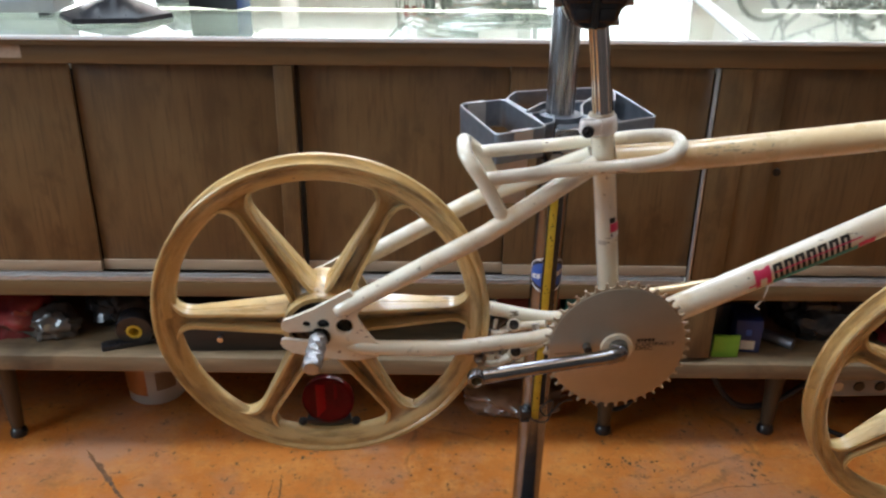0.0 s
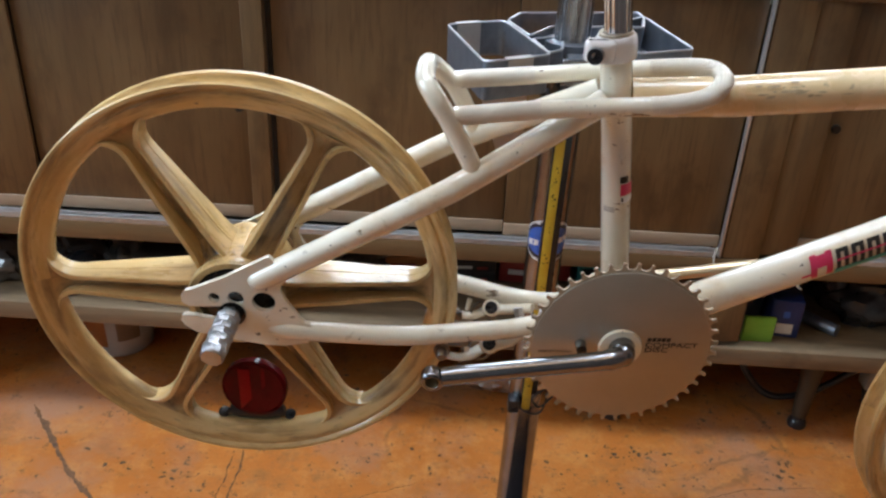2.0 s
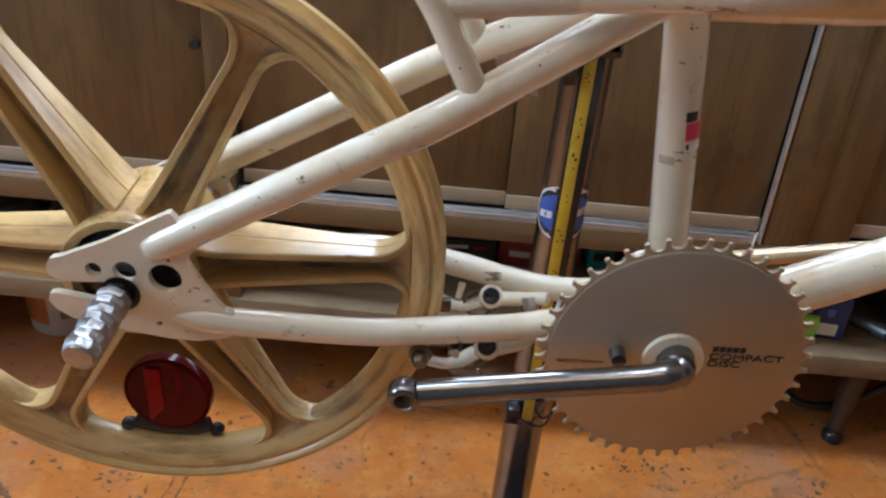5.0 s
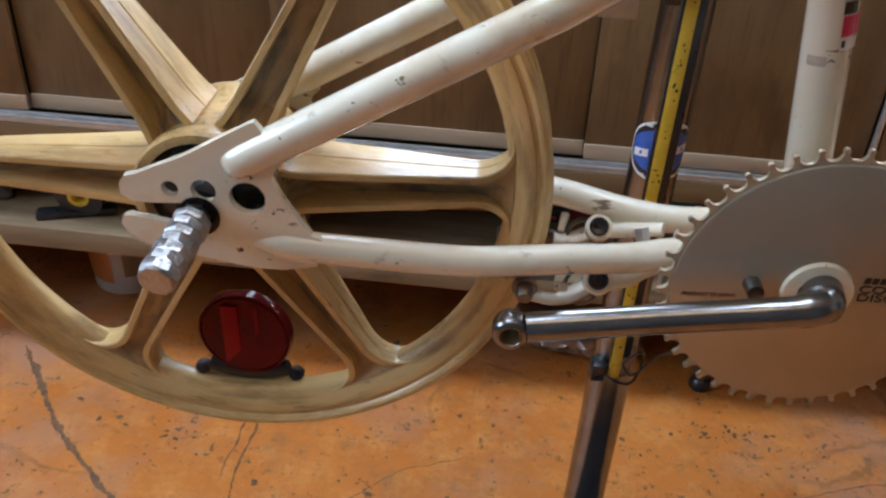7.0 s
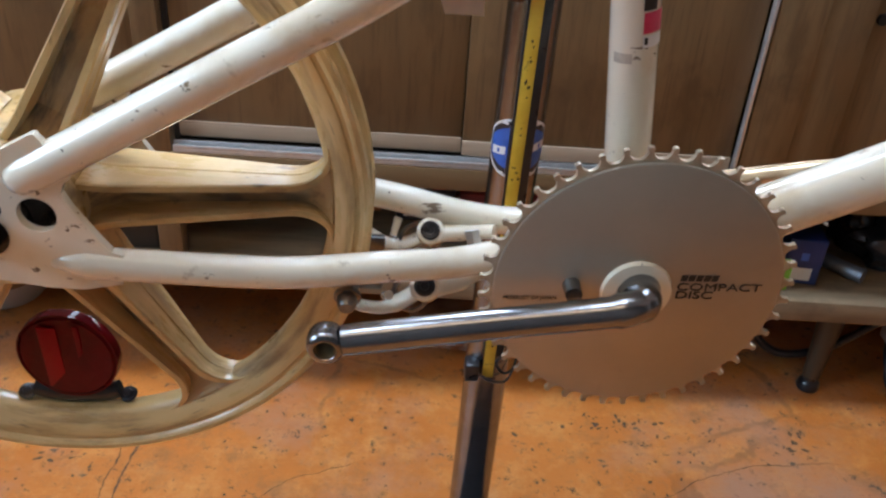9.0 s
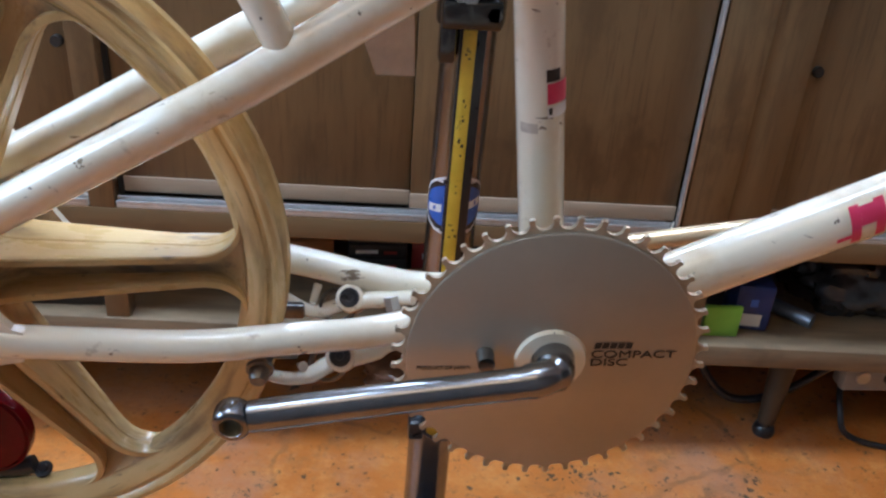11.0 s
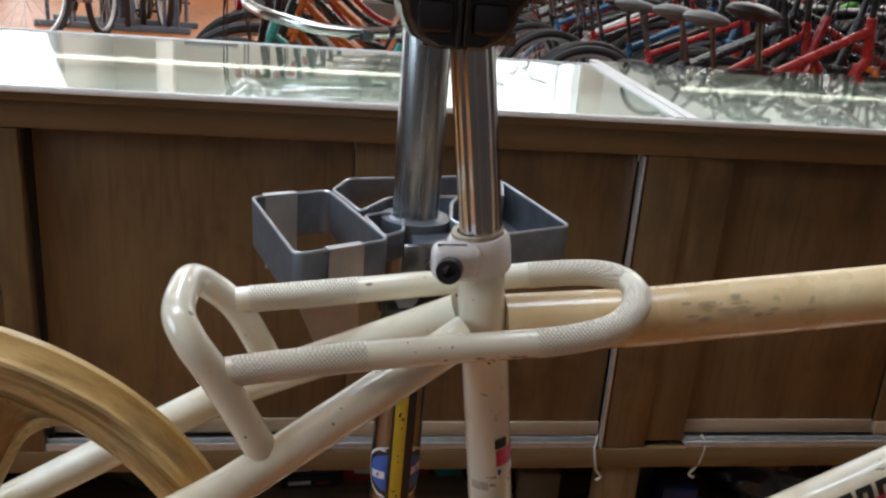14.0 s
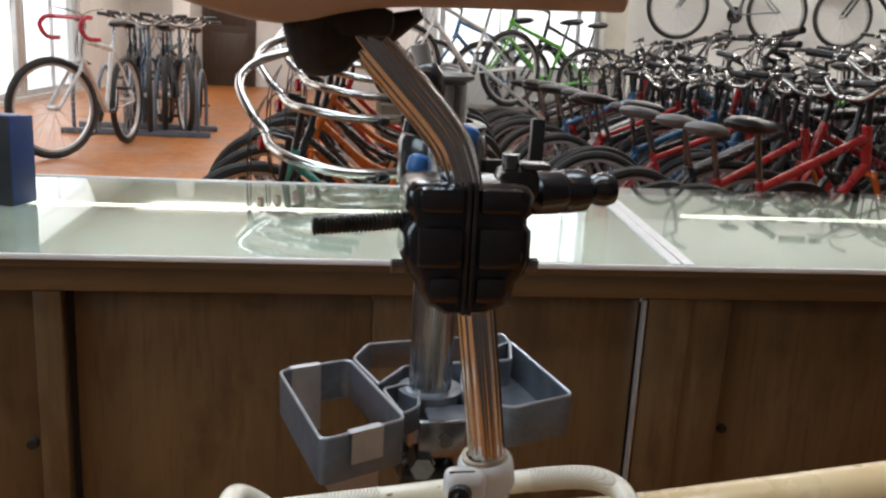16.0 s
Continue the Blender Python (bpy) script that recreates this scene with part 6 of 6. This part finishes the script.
    part("cable", bm, BLACK, b)
    if guard:
        # bright mark on the down tube
        bm = bmesh.new()
        a, e = bb.lerp(hb, 0.42), bb.lerp(hb, 0.70)
        for s in (-1, 1):
            off = Vector((0, 0.0216 * s, 0))
            up = Vector((-(e - a).z, 0, (e - a).x)).normalized() * 0.009
            bm.faces.new([bm.verts.new(p) for p in (a + off - up, e + off - up, e + off + up, a + off + up)])
        part("tube_mark", bm, STICK_W, b, "plain pale mark on the tube")
    return b


FZ, FR = 0.46, 0.30
# row of bicycles standing side by side, front wheels away from the window side
row = [P_RED, P_RED, P_BLACK, P_GREY, P_RED, P_BLACK, P_BLUE, P_BLACK, P_RED, P_WHITE, P_BLACK, P_BLUE, P_RED, P_BLACK, P_BLACK, P_RED, P_GREY, P_BLACK]
names = {P_RED: "red", P_BLACK: "black", P_GREY: "grey", P_BLUE: "blue", P_WHITE: "white", P_ORANGE: "orange", P_PINK: "magenta", P_TEAL: "teal", P_GREEN: "green", P_NAVY: "dark blue"}
rnd = random.Random(5)
for i, col in enumerate(row):
    y = 3.40 + 0.225 * i
    x = 1.75 + 0.012 * i + rnd.uniform(-0.03, 0.03)
    o = shop_bike("%s city bicycle with chrome riser bars in a packed row" % names[col], col, pose(x, y, FR, rnd.uniform(-8, 8), 0, 9 + rnd.uniform(-11, 11)), "riser",
              G_SADDLE if i in (1, 2, 3, 4) else None, accent=P_ORANGE if i in (0, 1) else None, group="row of bicycles", lift=rnd.uniform(0.0, 0.08), steer=rnd.uniform(-16, 16))
    sc = rnd.uniform(0.86, 0.92)
    o.scale = (sc, sc, sc)
for i, col in enumerate([P_RED, P_BLACK, P_BLACK, P_GREY, P_RED, P_BLACK, P_BLACK, P_ORANGE, P_BLACK, P_GREEN, P_BLACK, P_BLACK, P_RED, P_BLACK]):
    shop_bike("%s bicycle with raised bars in the far row" % names[col], col, pose(2.95 + 0.045 * i, 3.55 + 0.25 * i, FR, rnd.uniform(-8, 8), 0, 4 + rnd.uniform(-12, 12)), "riser", group="far row of bicycles", lift=rnd.uniform(0.02, 0.12), steer=rnd.uniform(-20, 20))
for i, col in enumerate([P_BLACK, P_BLUE, P_RED, P_BLACK, P_ORANGE, P_GREY, P_BLACK, P_WHITE, P_BLACK]):
    shop_bike("%s bicycle with black grips in the back row" % names[col], col, pose(3.75 + 0.13 * i, 5.0 + 0.33 * i, 0.46, rnd.uniform(-8, 8), 0, 8 + rnd.uniform(-14, 14)), "riser", group="back row of bicycles", lift=rnd.uniform(0.02, 0.14), steer=rnd.uniform(-20, 20))
slab("platform_back", 3.1, 8.0, 4.75, 9.2, FR, 0.46, WOOD_S, "low brown platform under the back row", "platform", 0.005)
for i, (x, y, a, col) in enumerate([(2.15, 8.45, 188, P_GREEN), (2.55, 8.8, 200, P_BLACK), (1.75, 8.85, 170, P_BLUE)]):
    shop_bike("%s bicycle standing before the bright window" % names[col], col, pose(x, y, 0.74, 0, 0, a), "riser", group="bicycles at the window", guard=False)
slab("platform_window", 0.9, 3.0, 8.2, 9.25, FR, 0.74, SHELFWALL, "dark brown display platform before the window", "platform", 0.005)
for i, col in enumerate([P_BLACK, P_RED, P_BLACK, P_BLACK, P_BLUE, P_BLACK, P_BLACK, P_RED, P_BLACK, P_BLACK, P_BLUE, P_BLACK, P_BLACK, P_BLACK]):
    o = shop_bike("%s bicycle with black bars turned into the row" % names[col], col, pose(2.30 + 0.025 * i, 3.55 + 0.235 * i, FR, rnd.uniform(-5, 5), 0, 184 + rnd.uniform(-9, 9)), "riser", group="turned bicycles in the row", lift=0.02, steer=rnd.uniform(-16, 16))
    o.scale = (0.9, 0.9, 0.9)
for i, col in enumerate([P_BLACK, P_BLACK, P_RED, P_BLACK, P_BLUE, P_BLACK, P_BLACK, P_GREY, P_BLACK, P_RED]):
    shop_bike("%s trail bicycle with tall bars packed between the rows" % names[col], col, pose(2.60 + 0.02 * i, 4.45 + 0.25 * i, FR, rnd.uniform(-6, 6), 0, 176 + rnd.uniform(-10, 10)), "riser", group="trail bicycles between the rows", lift=rnd.uniform(0.02, 0.10), steer=rnd.uniform(-16, 16))
# small cruisers sorted by size, facing the window side
for i, (col, sc) in enumerate([(P_PINK, 0.64), (P_TEAL, 0.69), (P_BLACK, 0.74), (P_ORANGE, 0.77), (P_BLACK, 0.80), (P_ORANGE, 0.82), (P_BLACK, 0.84), (P_RED, 0.86)]):
    o = shop_bike("%s cruiser bicycle with wide chrome bars" % names[col], col, pose(0.12 + 0.042 * i, 2.86 + 0.365 * i, FZ, -20 + rnd.uniform(-2, 2), 0, 202 + rnd.uniform(-4, 4)), "cruiser", group="row of cruisers", wide=0.90 / sc)
    o.scale = (sc, sc, sc)
# window side: road bicycle and parked bicycles in a floor rack
shop_bike("white road bicycle with red bar tape beside the window", P_WHITE, pose(-1.42, 6.98, FZ, 0, 0, -97), "drop", guard=False, steer=-34)
for i, (x, y, a, col) in enumerate([(-1.56, 8.75, 97, P_BLACK), (-1.43, 8.70, -76, P_NAVY), (-1.30, 8.80, 100, P_BLACK), (-1.19, 8.75, -74, P_BLACK), (-1.52, 10.4, 98, P_NAVY), (-1.22, 10.2, 102, P_BLACK), (-1.70, 9.9, -80, P_BLACK)]):
    shop_bike("%s upright bicycle parked in a floor rack" % names[col], col, pose(x, y, FZ, 0, 0, a), "riser", group="bicycles in the floor rack", guard=False, steer=rnd.uniform(-14, 14), slope=False)
rack = thing("floor_rack", "grey steel floor rack for parked bicycles", "bicycle rack", at=pose(-1.35, 8.05, FZ, 0, 0, 0))
RACK = surf("blue-grey rack paint", (0.10, 0.13, 0.17), (0.15, 0.18, 0.23), 12, 0.4)
for y in (0.0, 0.55):
    bm = bmesh.new()
    box(bm, -0.65, 0.55, y - 0.03, y + 0.03, 0.0, 0.05, 0.008)
    part("rail", bm, RACK, rack)
for x in (-0.55, -0.35, -0.1, 0.1, 0.35, 0.45):
    bm = bmesh.new()
    sweep(bm, curve([(x, 0, 0.05), (x, 0.02, 0.40), (x, 0.27, 0.55), (x, 0.53, 0.40), (x, 0.55, 0.05)], 4), 0.016, 8)
    part("hoop", bm, RACK, rack)
# white bicycle on a tall box, and bicycles hung on the wall
shop_bike("white mountain bicycle with black tyres on show", P_WHITE, pose(1.30, 7.75, 0.84, 0, 0, 205), "riser", guard=False)
slab("plinth_tall", 0.60, 2.00, 7.45, 8.05, FR, 0.84, SHELFWALL, "dark brown display box under a white bicycle", "plinth", 0.005)
for x, col in ((4.30, P_GREY), (6.15, P_BLACK)):
    hb_ = shop_bike("%s bicycle hung flat on the white wall" % names[col], col, pose(x, 9.12, 1.53, 0, 0, 176), "riser", group="bicycles on the wall", guard=False)
    bm = bmesh.new()
    rod(bm, (0.0, -0.18, 0.79), (0.0, 0.03, 0.79), 0.012, seg=10)
    part("wall_hook", bm, BLACK, hb_)

# ---- things on and under the counter ----
def crumple(name, label, category, at, size, mat, seed, group=""):
    """A crumpled bag: a lumpy, creased shell resting on its support."""
    rn = random.Random(seed)
    bm = bmesh.new()
    vs = bmesh.ops.create_icosphere(bm, subdivisions=4, radius=1)["verts"]
    off = Vector((rn.uniform(-9, 9), rn.uniform(-9, 9), rn.uniform(-9, 9)))
    for v in vs:
        d = v.co.normalized()
        k = 0.74 + 0.30 * noise.noise(d * 1.8 + off) + 0.22 * abs(noise.noise(d * 4.3 + off)) + 0.10 * abs(noise.noise(d * 10 + off))
        v.co = Vector((d.x * k * size[0], d.y * k * size[1], max(d.z * k, -0.55) * size[2] + 0.55 * size[2]))
    ob = part(name, bm, mat, smooth=50)
    ob.location = at
    return tagged(ob, label, category, group)


def carton(name, label, category, at, size, mat, turn=0.0, bars=(), tilt=0.0):
    """A folded carton with a lid line and plain printed panels on its front."""
    b = thing(name, label, category, at=pose(*at, tilt, 0, turn))
    w, d, h = size
    bm = bmesh.new()
    box(bm, -w / 2, w / 2, 0, d, 0, h, min(0.0025, h * 0.1))
    part("body", bm, mat, b)
    bm = bmesh.new()
    box(bm, -w / 2 + 0.001, w / 2 - 0.001, 0.001, d * 0.5, h, h + 0.0012, 0.0004)
    part("flap", bm, mat, b)
    for x0, x1, z0, z1, m in bars:
        part("printed_panel", block(w * x0 - w / 2, w * x1 - w / 2, -0.0009, -0.0003, h * z0, h * z1, 0), m, b)
    return b


CLEAR_BAG = surf("clear plastic bag", (0.07, 0.065, 0.06), (0.14, 0.13, 0.12), 14, 0.2, spec=0.8, coat=0.6)
RED_BAG = surf("red plastic bag", (0.20, 0.02, 0.025), (0.32, 0.04, 0.04), 14, 0.25, coat=0.5)
DARK_BAG = surf("dark plastic bag", (0.02, 0.02, 0.022), (0.05, 0.05, 0.05), 14, 0.22, coat=0.5)
BOX_BLUE = surf("dark blue carton", (0.015, 0.03, 0.13), (0.025, 0.05, 0.18), 20, 0.4)
BOX_GREEN = surf("lime green card", (0.20, 0.45, 0.04), (0.26, 0.52, 0.06), 20, 0.5)
BOX_ORANGE = surf("orange carton", (0.40, 0.13, 0.03), (0.50, 0.18, 0.04), 20, 0.45)
BOX_RED = surf("red carton", (0.30, 0.03, 0.03), (0.40, 0.05, 0.04), 20, 0.4)
BOX_BLK = surf("black carton", (0.015, 0.015, 0.017), (0.03, 0.03, 0.033), 20, 0.4)
CARD = surf("brown cardboard", (0.22, 0.14, 0.08), (0.30, 0.20, 0.12), 20, 0.7)


def shelf(x):
    return 0.2603 - 0.0175 * x


# open shelf, from the far end to the near one
crumple("plastic_bag", "crumpled red plastic bag on the open shelf", "bag", (-0.98, 1.93, shelf(-0.98)), (0.11, 0.09, 0.075), RED_BAG, 1)
crumple("plastic_bag", "crumpled clear plastic bag of small parts", "bag", (-0.89, 1.90, shelf(-0.89)), (0.07, 0.06, 0.05), CLEAR_BAG, 2)
crumple("plastic_bag", "dark crumpled plastic bag on the shelf", "bag", (-0.74, 1.98, shelf(-0.74)), (0.10, 0.09, 0.07), DARK_BAG, 3)
crumple("plastic_bag", "clear bag with dark parts inside", "bag", (-0.63, 1.93, shelf(-0.63)), (0.06, 0.06, 0.055), CLEAR_BAG, 4)
tape = thing("tape_holder", "black tape holder with a yellow core", "tape", at=pose(-0.685, 1.855, shelf(-0.685), 0, 0, 20))
bm = bmesh.new()
lathe(bm, [(0.018, -0.02), (0.040, -0.02), (0.042, -0.017), (0.042, 0.017), (0.040, 0.02), (0.018, 0.02)], (0, 0, 0.045), (0.3, 1, 0.15), 28, closed=True)
box(bm, -0.08, 0.05, -0.015, 0.015, 0.0, 0.014, 0.004)
part("body", bm, BLACK, tape)
bm = bmesh.new()
lathe(bm, [(0.012, -0.0215), (0.0178, -0.0215), (0.0178, 0.0215), (0.012, 0.0215)], (0, 0, 0.045), (0.3, 1, 0.15), 20, closed=True)
part("core", bm, YELLOW, tape)
drawer = thing("drawer_box", "dark brown drawer box with a round glass knob", "drawer", at=pose(-0.455, 1.822, shelf(-0.455)))
bm = bmesh.new()
box(bm, -0.125, 0.125, 0.0, 0.30, 0.0, 0.098, 0.003)
part("body", bm, surf("nearly black stained wood", (0.014, 0.011, 0.009), (0.028, 0.022, 0.018), 8, 0.5, stretch=(0.6, 6, 6)), drawer)
bm = bmesh.new()
lathe(bm, [(0, 0), (0.004, 0), (0.004, -0.008), (0.008, -0.012), (0.0095, -0.018), (0.007, -0.023), (0, -0.025)], (-0.028, 0, 0.043), (0, 1, 0), 16)
part("knob", bm, CHROME, drawer, "small bright knob")
crumple("plastic_bag", "grey bundle of wrapped parts on the shelf", "bag", (-0.16, 2.02, shelf(-0.16)), (0.12, 0.08, 0.06), surf("grey wrap", (0.06, 0.05, 0.04), (0.11, 0.09, 0.07), 14, 0.4), 6)
carton("carton", "small orange carton on the open shelf", "box", (-0.03, 1.99, shelf(0)), (0.11, 0.08, 0.045), BOX_ORANGE, 4, [(0.1, 0.6, 0.3, 0.7, BOX_RED)])
for k in range(3):
    carton("carton", "black printed small carton in a stack", "box", (0.105, 1.97, shelf(0.1) + 0.028 * k), (0.105, 0.07, 0.0265), BOX_BLK, rnd.uniform(-4, 4), [(0.12, 0.5, 0.35, 0.62, STICK_W), (0.6, 0.82, 0.3, 0.5, BOX_RED)])
carton("carton", "red carton with a white oval print", "box", (0.205, 1.985, shelf(0.2)), (0.08, 0.07, 0.05), BOX_RED, -6, [(0.25, 0.75, 0.4, 0.65, STICK_W)])
carton("carton", "dark red carton on the shelf", "box", (0.295, 2.00, shelf(0.3)), (0.06, 0.07, 0.075), BOX_RED, 5, [(0.2, 0.6, 0.5, 0.8, BOX_BLK)])
carton("carton", "teal printed carton on the shelf", "box", (0.365, 2.0, shelf(0.36)), (0.05, 0.06, 0.06), D_TEAL, 2, [(0.2, 0.8, 0.3, 0.6, BOX_BLK)])
crumple("plastic_bag", "dark bundle of cable ends on the shelf", "bag", (0.43, 1.95, shelf(0.43)), (0.055, 0.06, 0.06), DARK_BAG, 8)
carton("carton", "plain brown cardboard box on the shelf", "box", (0.51, 1.90, shelf(0.5)), (0.075, 0.12, 0.07), CARD, -3)
carton("carton", "dark blue carton with a white label", "box", (0.742, 1.825, shelf(0.74)), (0.062, 0.09, 0.085), BOX_BLUE, -8, [(0.25, 0.78, 0.10, 0.38, STICK_W), (0.40, 0.60, 0.55, 0.72, BLUE)])
carton("carton", "dark carton behind a green card", "box", (0.675, 1.87, shelf(0.67)), (0.07, 0.08, 0.10), BOX_BLK, 3)
carton("card", "lime green folded card on the shelf edge", "card", (0.683, 1.802, shelf(0.68)), (0.062, 0.012, 0.056), BOX_GREEN, -2)
grip = thing("bar_grip", "grey and black handlebar grip lying on the shelf", "grip", at=pose(0.83, 1.87, shelf(0.83) + 0.014, 0, 0, -48))
bm = bmesh.new()
sweep(bm, [(-0.03, 0, 0), (0.0, 0, 0.0), (0.045, 0, 0)], [0.013, 0.0125, 0.0135], 16)
part("sleeve", bm, GALV, grip)
bm = bmesh.new()
sweep(bm, [(-0.075, 0, 0.0), (-0.031, 0, 0)], [0.011, 0.0135], 16)
part("end", bm, BLACK, grip)
crumple("plastic_bag", "dark glossy plastic bag with a bright crease", "bag", (0.99, 1.93, shelf(0.99)), (0.13, 0.10, 0.085), DARK_BAG, 11)
crumple("plastic_bag", "clear glossy plastic sleeve on the shelf", "bag", (0.93, 1.99, shelf(0.93)), (0.09, 0.09, 0.095), DARK_BAG, 12)
crumple("plastic_bag", "red wrapped bundle at the shelf end", "bag", (1.14, 1.90, shelf(1.14)), (0.06, 0.07, 0.06), RED_BAG, 14)
# pale cords hanging from the door track
for x, dx in ((0.556, 0.012), (0.735, -0.012)):
    bm = bmesh.new()
    sweep(bm, curve([(x, 1.783, 0.470), (x - dx * 0.5, 1.775, 0.452), (x - dx * 0.2, 1.774, 0.430), (x + dx * 0.2, 1.776, 0.412), (x + dx, 1.777, 0.398), (x + dx * 0.3, 1.776, 0.392)], 5), 0.0022, 8)
    tagged(part("cord", bm, surf("pale cord", (0.42, 0.38, 0.32), (0.5, 0.46, 0.4), 30, 0.6)), "short pale cord end hanging from the door", "cord")
# tub on the floor
tub = thing("plastic_tub", "white plastic tub with an orange label under the counter", "tub", at=pose(-0.728, 2.068, 0))
bm = bmesh.new()
lathe(bm, [(0, 0.0), (0.070, 0.0), (0.0735, 0.004), (0.079, 0.125), (0.082, 0.127), (0.082, 0.139), (0.079, 0.141), (0.076, 0.139), (0.071, 0.006), (0, 0.006)], (0, 0, 0), (0, 0, 1), 40)
part("body", bm, surf("grey-white plastic", (0.52, 0.50, 0.46), (0.62, 0.60, 0.56), 10, 0.4), tub)
bm = bmesh.new()
rows = []
for k in range(13):
    a = radians(205 + 62 * k / 12)
    rows.append([bm.verts.new((math.cos(a) * rr, math.sin(a) * rr, z)) for rr, z in ((0.0755, 0.03), (0.0778, 0.085), (0.0792, 0.112))])
for p, q in zip(rows, rows[1:]):
    bm.faces.new((p[0], q[0], q[1], p[1]))
    bm.faces.new((p[1], q[1], q[2], p[2]))
part("label", bm, BOX_ORANGE, tub, "orange label")
bm = bmesh.new()
rows = []
for k in range(7):
    a = radians(285 + 40 * k / 6)
    rows.append([bm.verts.new((math.cos(a) * rr, math.sin(a) * rr, z)) for rr, z in ((0.0762, 0.045), (0.0785, 0.10))])
for p, q in zip(rows, rows[1:]):
    bm.faces.new((p[0], q[0], q[1], p[1]))
part("label", bm, CARD, tub, "brown label")
# crinkled clear wrapping on the floor behind the stand
crumple("plastic_wrap", "crinkled clear plastic wrapping on the floor", "wrapping", (0.215, 1.99, 0), (0.17, 0.12, 0.06), surf("crinkled clear film", (0.22, 0.10, 0.05), (0.34, 0.19, 0.11), 18, 0.07, rough_var=0.03, coat=1.0, spec=1.0, bump=0.9, bump_scale=45), 21)
# cables and a power strip under the counter
for pts, r in (([(0.70, 1.93, 0.225), (0.715, 1.92, 0.12), (0.78, 1.90, 0.045), (0.87, 1.89, 0.06), (0.98, 1.90, 0.13), (1.12, 1.92, 0.20)], 0.008),
               ([(1.00, 1.91, 0.085), (0.985, 1.86, 0.05), (1.00, 1.83, 0.010), (1.10, 1.80, 0.008), (1.30, 1.84, 0.008)], 0.006),
               ([(0.44, 1.95, 0.215), (0.39, 1.93, 0.09), (0.45, 1.91, 0.03), (0.52, 1.92, 0.06), (0.54, 1.95, 0.21)], 0.006)):
    bm = bmesh.new()
    sweep(bm, curve(pts, 8), r, 10)
    tagged(part("cable", bm, BLACK), "black power cable looped under the counter", "cable")
strip_ = thing("power_strip", "grey power strip hung under the counter shelf", "power strip", at=pose(1.10, 1.87, 0.085))
bm = bmesh.new()
box(bm, -0.12, 0.16, 0.0, 0.04, 0.0, 0.062, 0.005)
part("body", bm, surf("grey metal box", (0.30, 0.29, 0.27), (0.38, 0.37, 0.35), 20, 0.45), strip_)
for x in (-0.085, -0.03, 0.025, 0.08):
    bm = bmesh.new()
    lathe(bm, [(0, -0.003), (0.013, -0.003), (0.0145, 0.0), (0.0145, 0.003)], (x, 0, 0.031), (0, 1, 0), 20)
    part("socket", bm, BLACK if x > -0.06 else ALU, strip_)
# things standing on the glass
sc = thing("counter_device", "white plastic counter device with a recessed grey panel", "device", at=pose(-0.93, 2.00, TOP))
bm = bmesh.new()
box(bm, -0.14, 0.13, 0.0, 0.12, 0.006, 0.19, 0.005)
part("frame", bm, surf("white plastic frame", (0.38, 0.38, 0.37), (0.46, 0.46, 0.44), 20, 0.4), sc)
part("panel", block(-0.12, 0.085, -0.0012, -0.0002, 0.030, 0.11, 0), surf("pale grey card", (0.42, 0.44, 0.46), (0.52, 0.54, 0.56), 20, 0.6), sc)
for x in (-0.11, 0.10):
    part("foot", block(x - 0.012, x + 0.012, 0.01, 0.04, 0.0, 0.0058, 0.002), BLACK, sc)
mon = thing("tablet_stand", "small black tablet screen on a splayed plastic foot", "tablet", at=pose(-0.668, 1.955, TOP + 0.0005, 0, 0, 4))
bm = bmesh.new()
lo = [(-0.118, 0.035), (-0.070, -0.045), (0.060, -0.040), (0.118, 0.030), (0.06, 0.12), (-0.06, 0.12)]
a = [bm.verts.new((x, y, 0.0)) for x, y in lo]
b_ = [bm.verts.new((x * 0.97, y * 0.97, 0.010)) for x, y in lo]
c_ = [bm.verts.new((x * 0.32, y * 0.35 + 0.04, 0.036)) for x, y in lo]
bm.faces.new(a[::-1])
for p, q in ((a, b_), (b_, c_)):
    for k in range(6):
        bm.faces.new((p[k], p[(k + 1) % 6], q[(k + 1) % 6], q[k]))
bm.faces.new(c_)
part("foot", bm, BLACK, mon)
bm = bmesh.new()
sweep(bm, [(-0.008, 0.05, 0.030), (-0.008, 0.058, 0.062), (-0.008, 0.085, 0.105)], [0.018, 0.015, 0.012], 14)
part("neck", bm, BLACK, mon)
tilt_ = pose(-0.008, 0.046, 0.052, -14, 0, 0)
bm = block(-0.086, 0.086, 0.0, 0.016, 0.0, 0.150, 0.006)
bm.transform(tilt_)
slate = part("tablet", bm, BLACK, mon)
bm = block(-0.072, 0.072, -0.0012, -0.0002, 0.024, 0.138, 0)
bm.transform(tilt_)
part("screen", bm, surf("dark switched-off screen", (0.020, 0.023, 0.028), (0.030, 0.034, 0.040), 12, 0.10, coat=0.6), slate, "dark switched-off screen")
for x in (-0.050, 0.018):
    bm = block(x, x + 0.017, -0.004, -0.0014, 0.003, 0.020, 0.0012)
    bm.transform(tilt_)
    part("clip", bm, EDGE_W, slate, "small white clip")
crumple("plastic_bag", "crumpled clear plastic wrapping on the glass counter", "bag", (-0.590, 2.200, TOP + 0.0005), (0.070, 0.045, 0.045), surf("clear wrapping", (0.30, 0.31, 0.31), (0.52, 0.53, 0.53), 16, 0.18, coat=0.6), 11)
carton("carton", "black fronted carton with dark blue sides on the glass", "box", (-0.494, 2.115, TOP + 0.0005), (0.124, 0.06, 0.150), surf("dark blue print", (0.02, 0.045, 0.16), (0.03, 0.06, 0.20), 20, 0.35), -20, [(0.0, 0.99, 0.0, 0.995, BOX_BLK)])
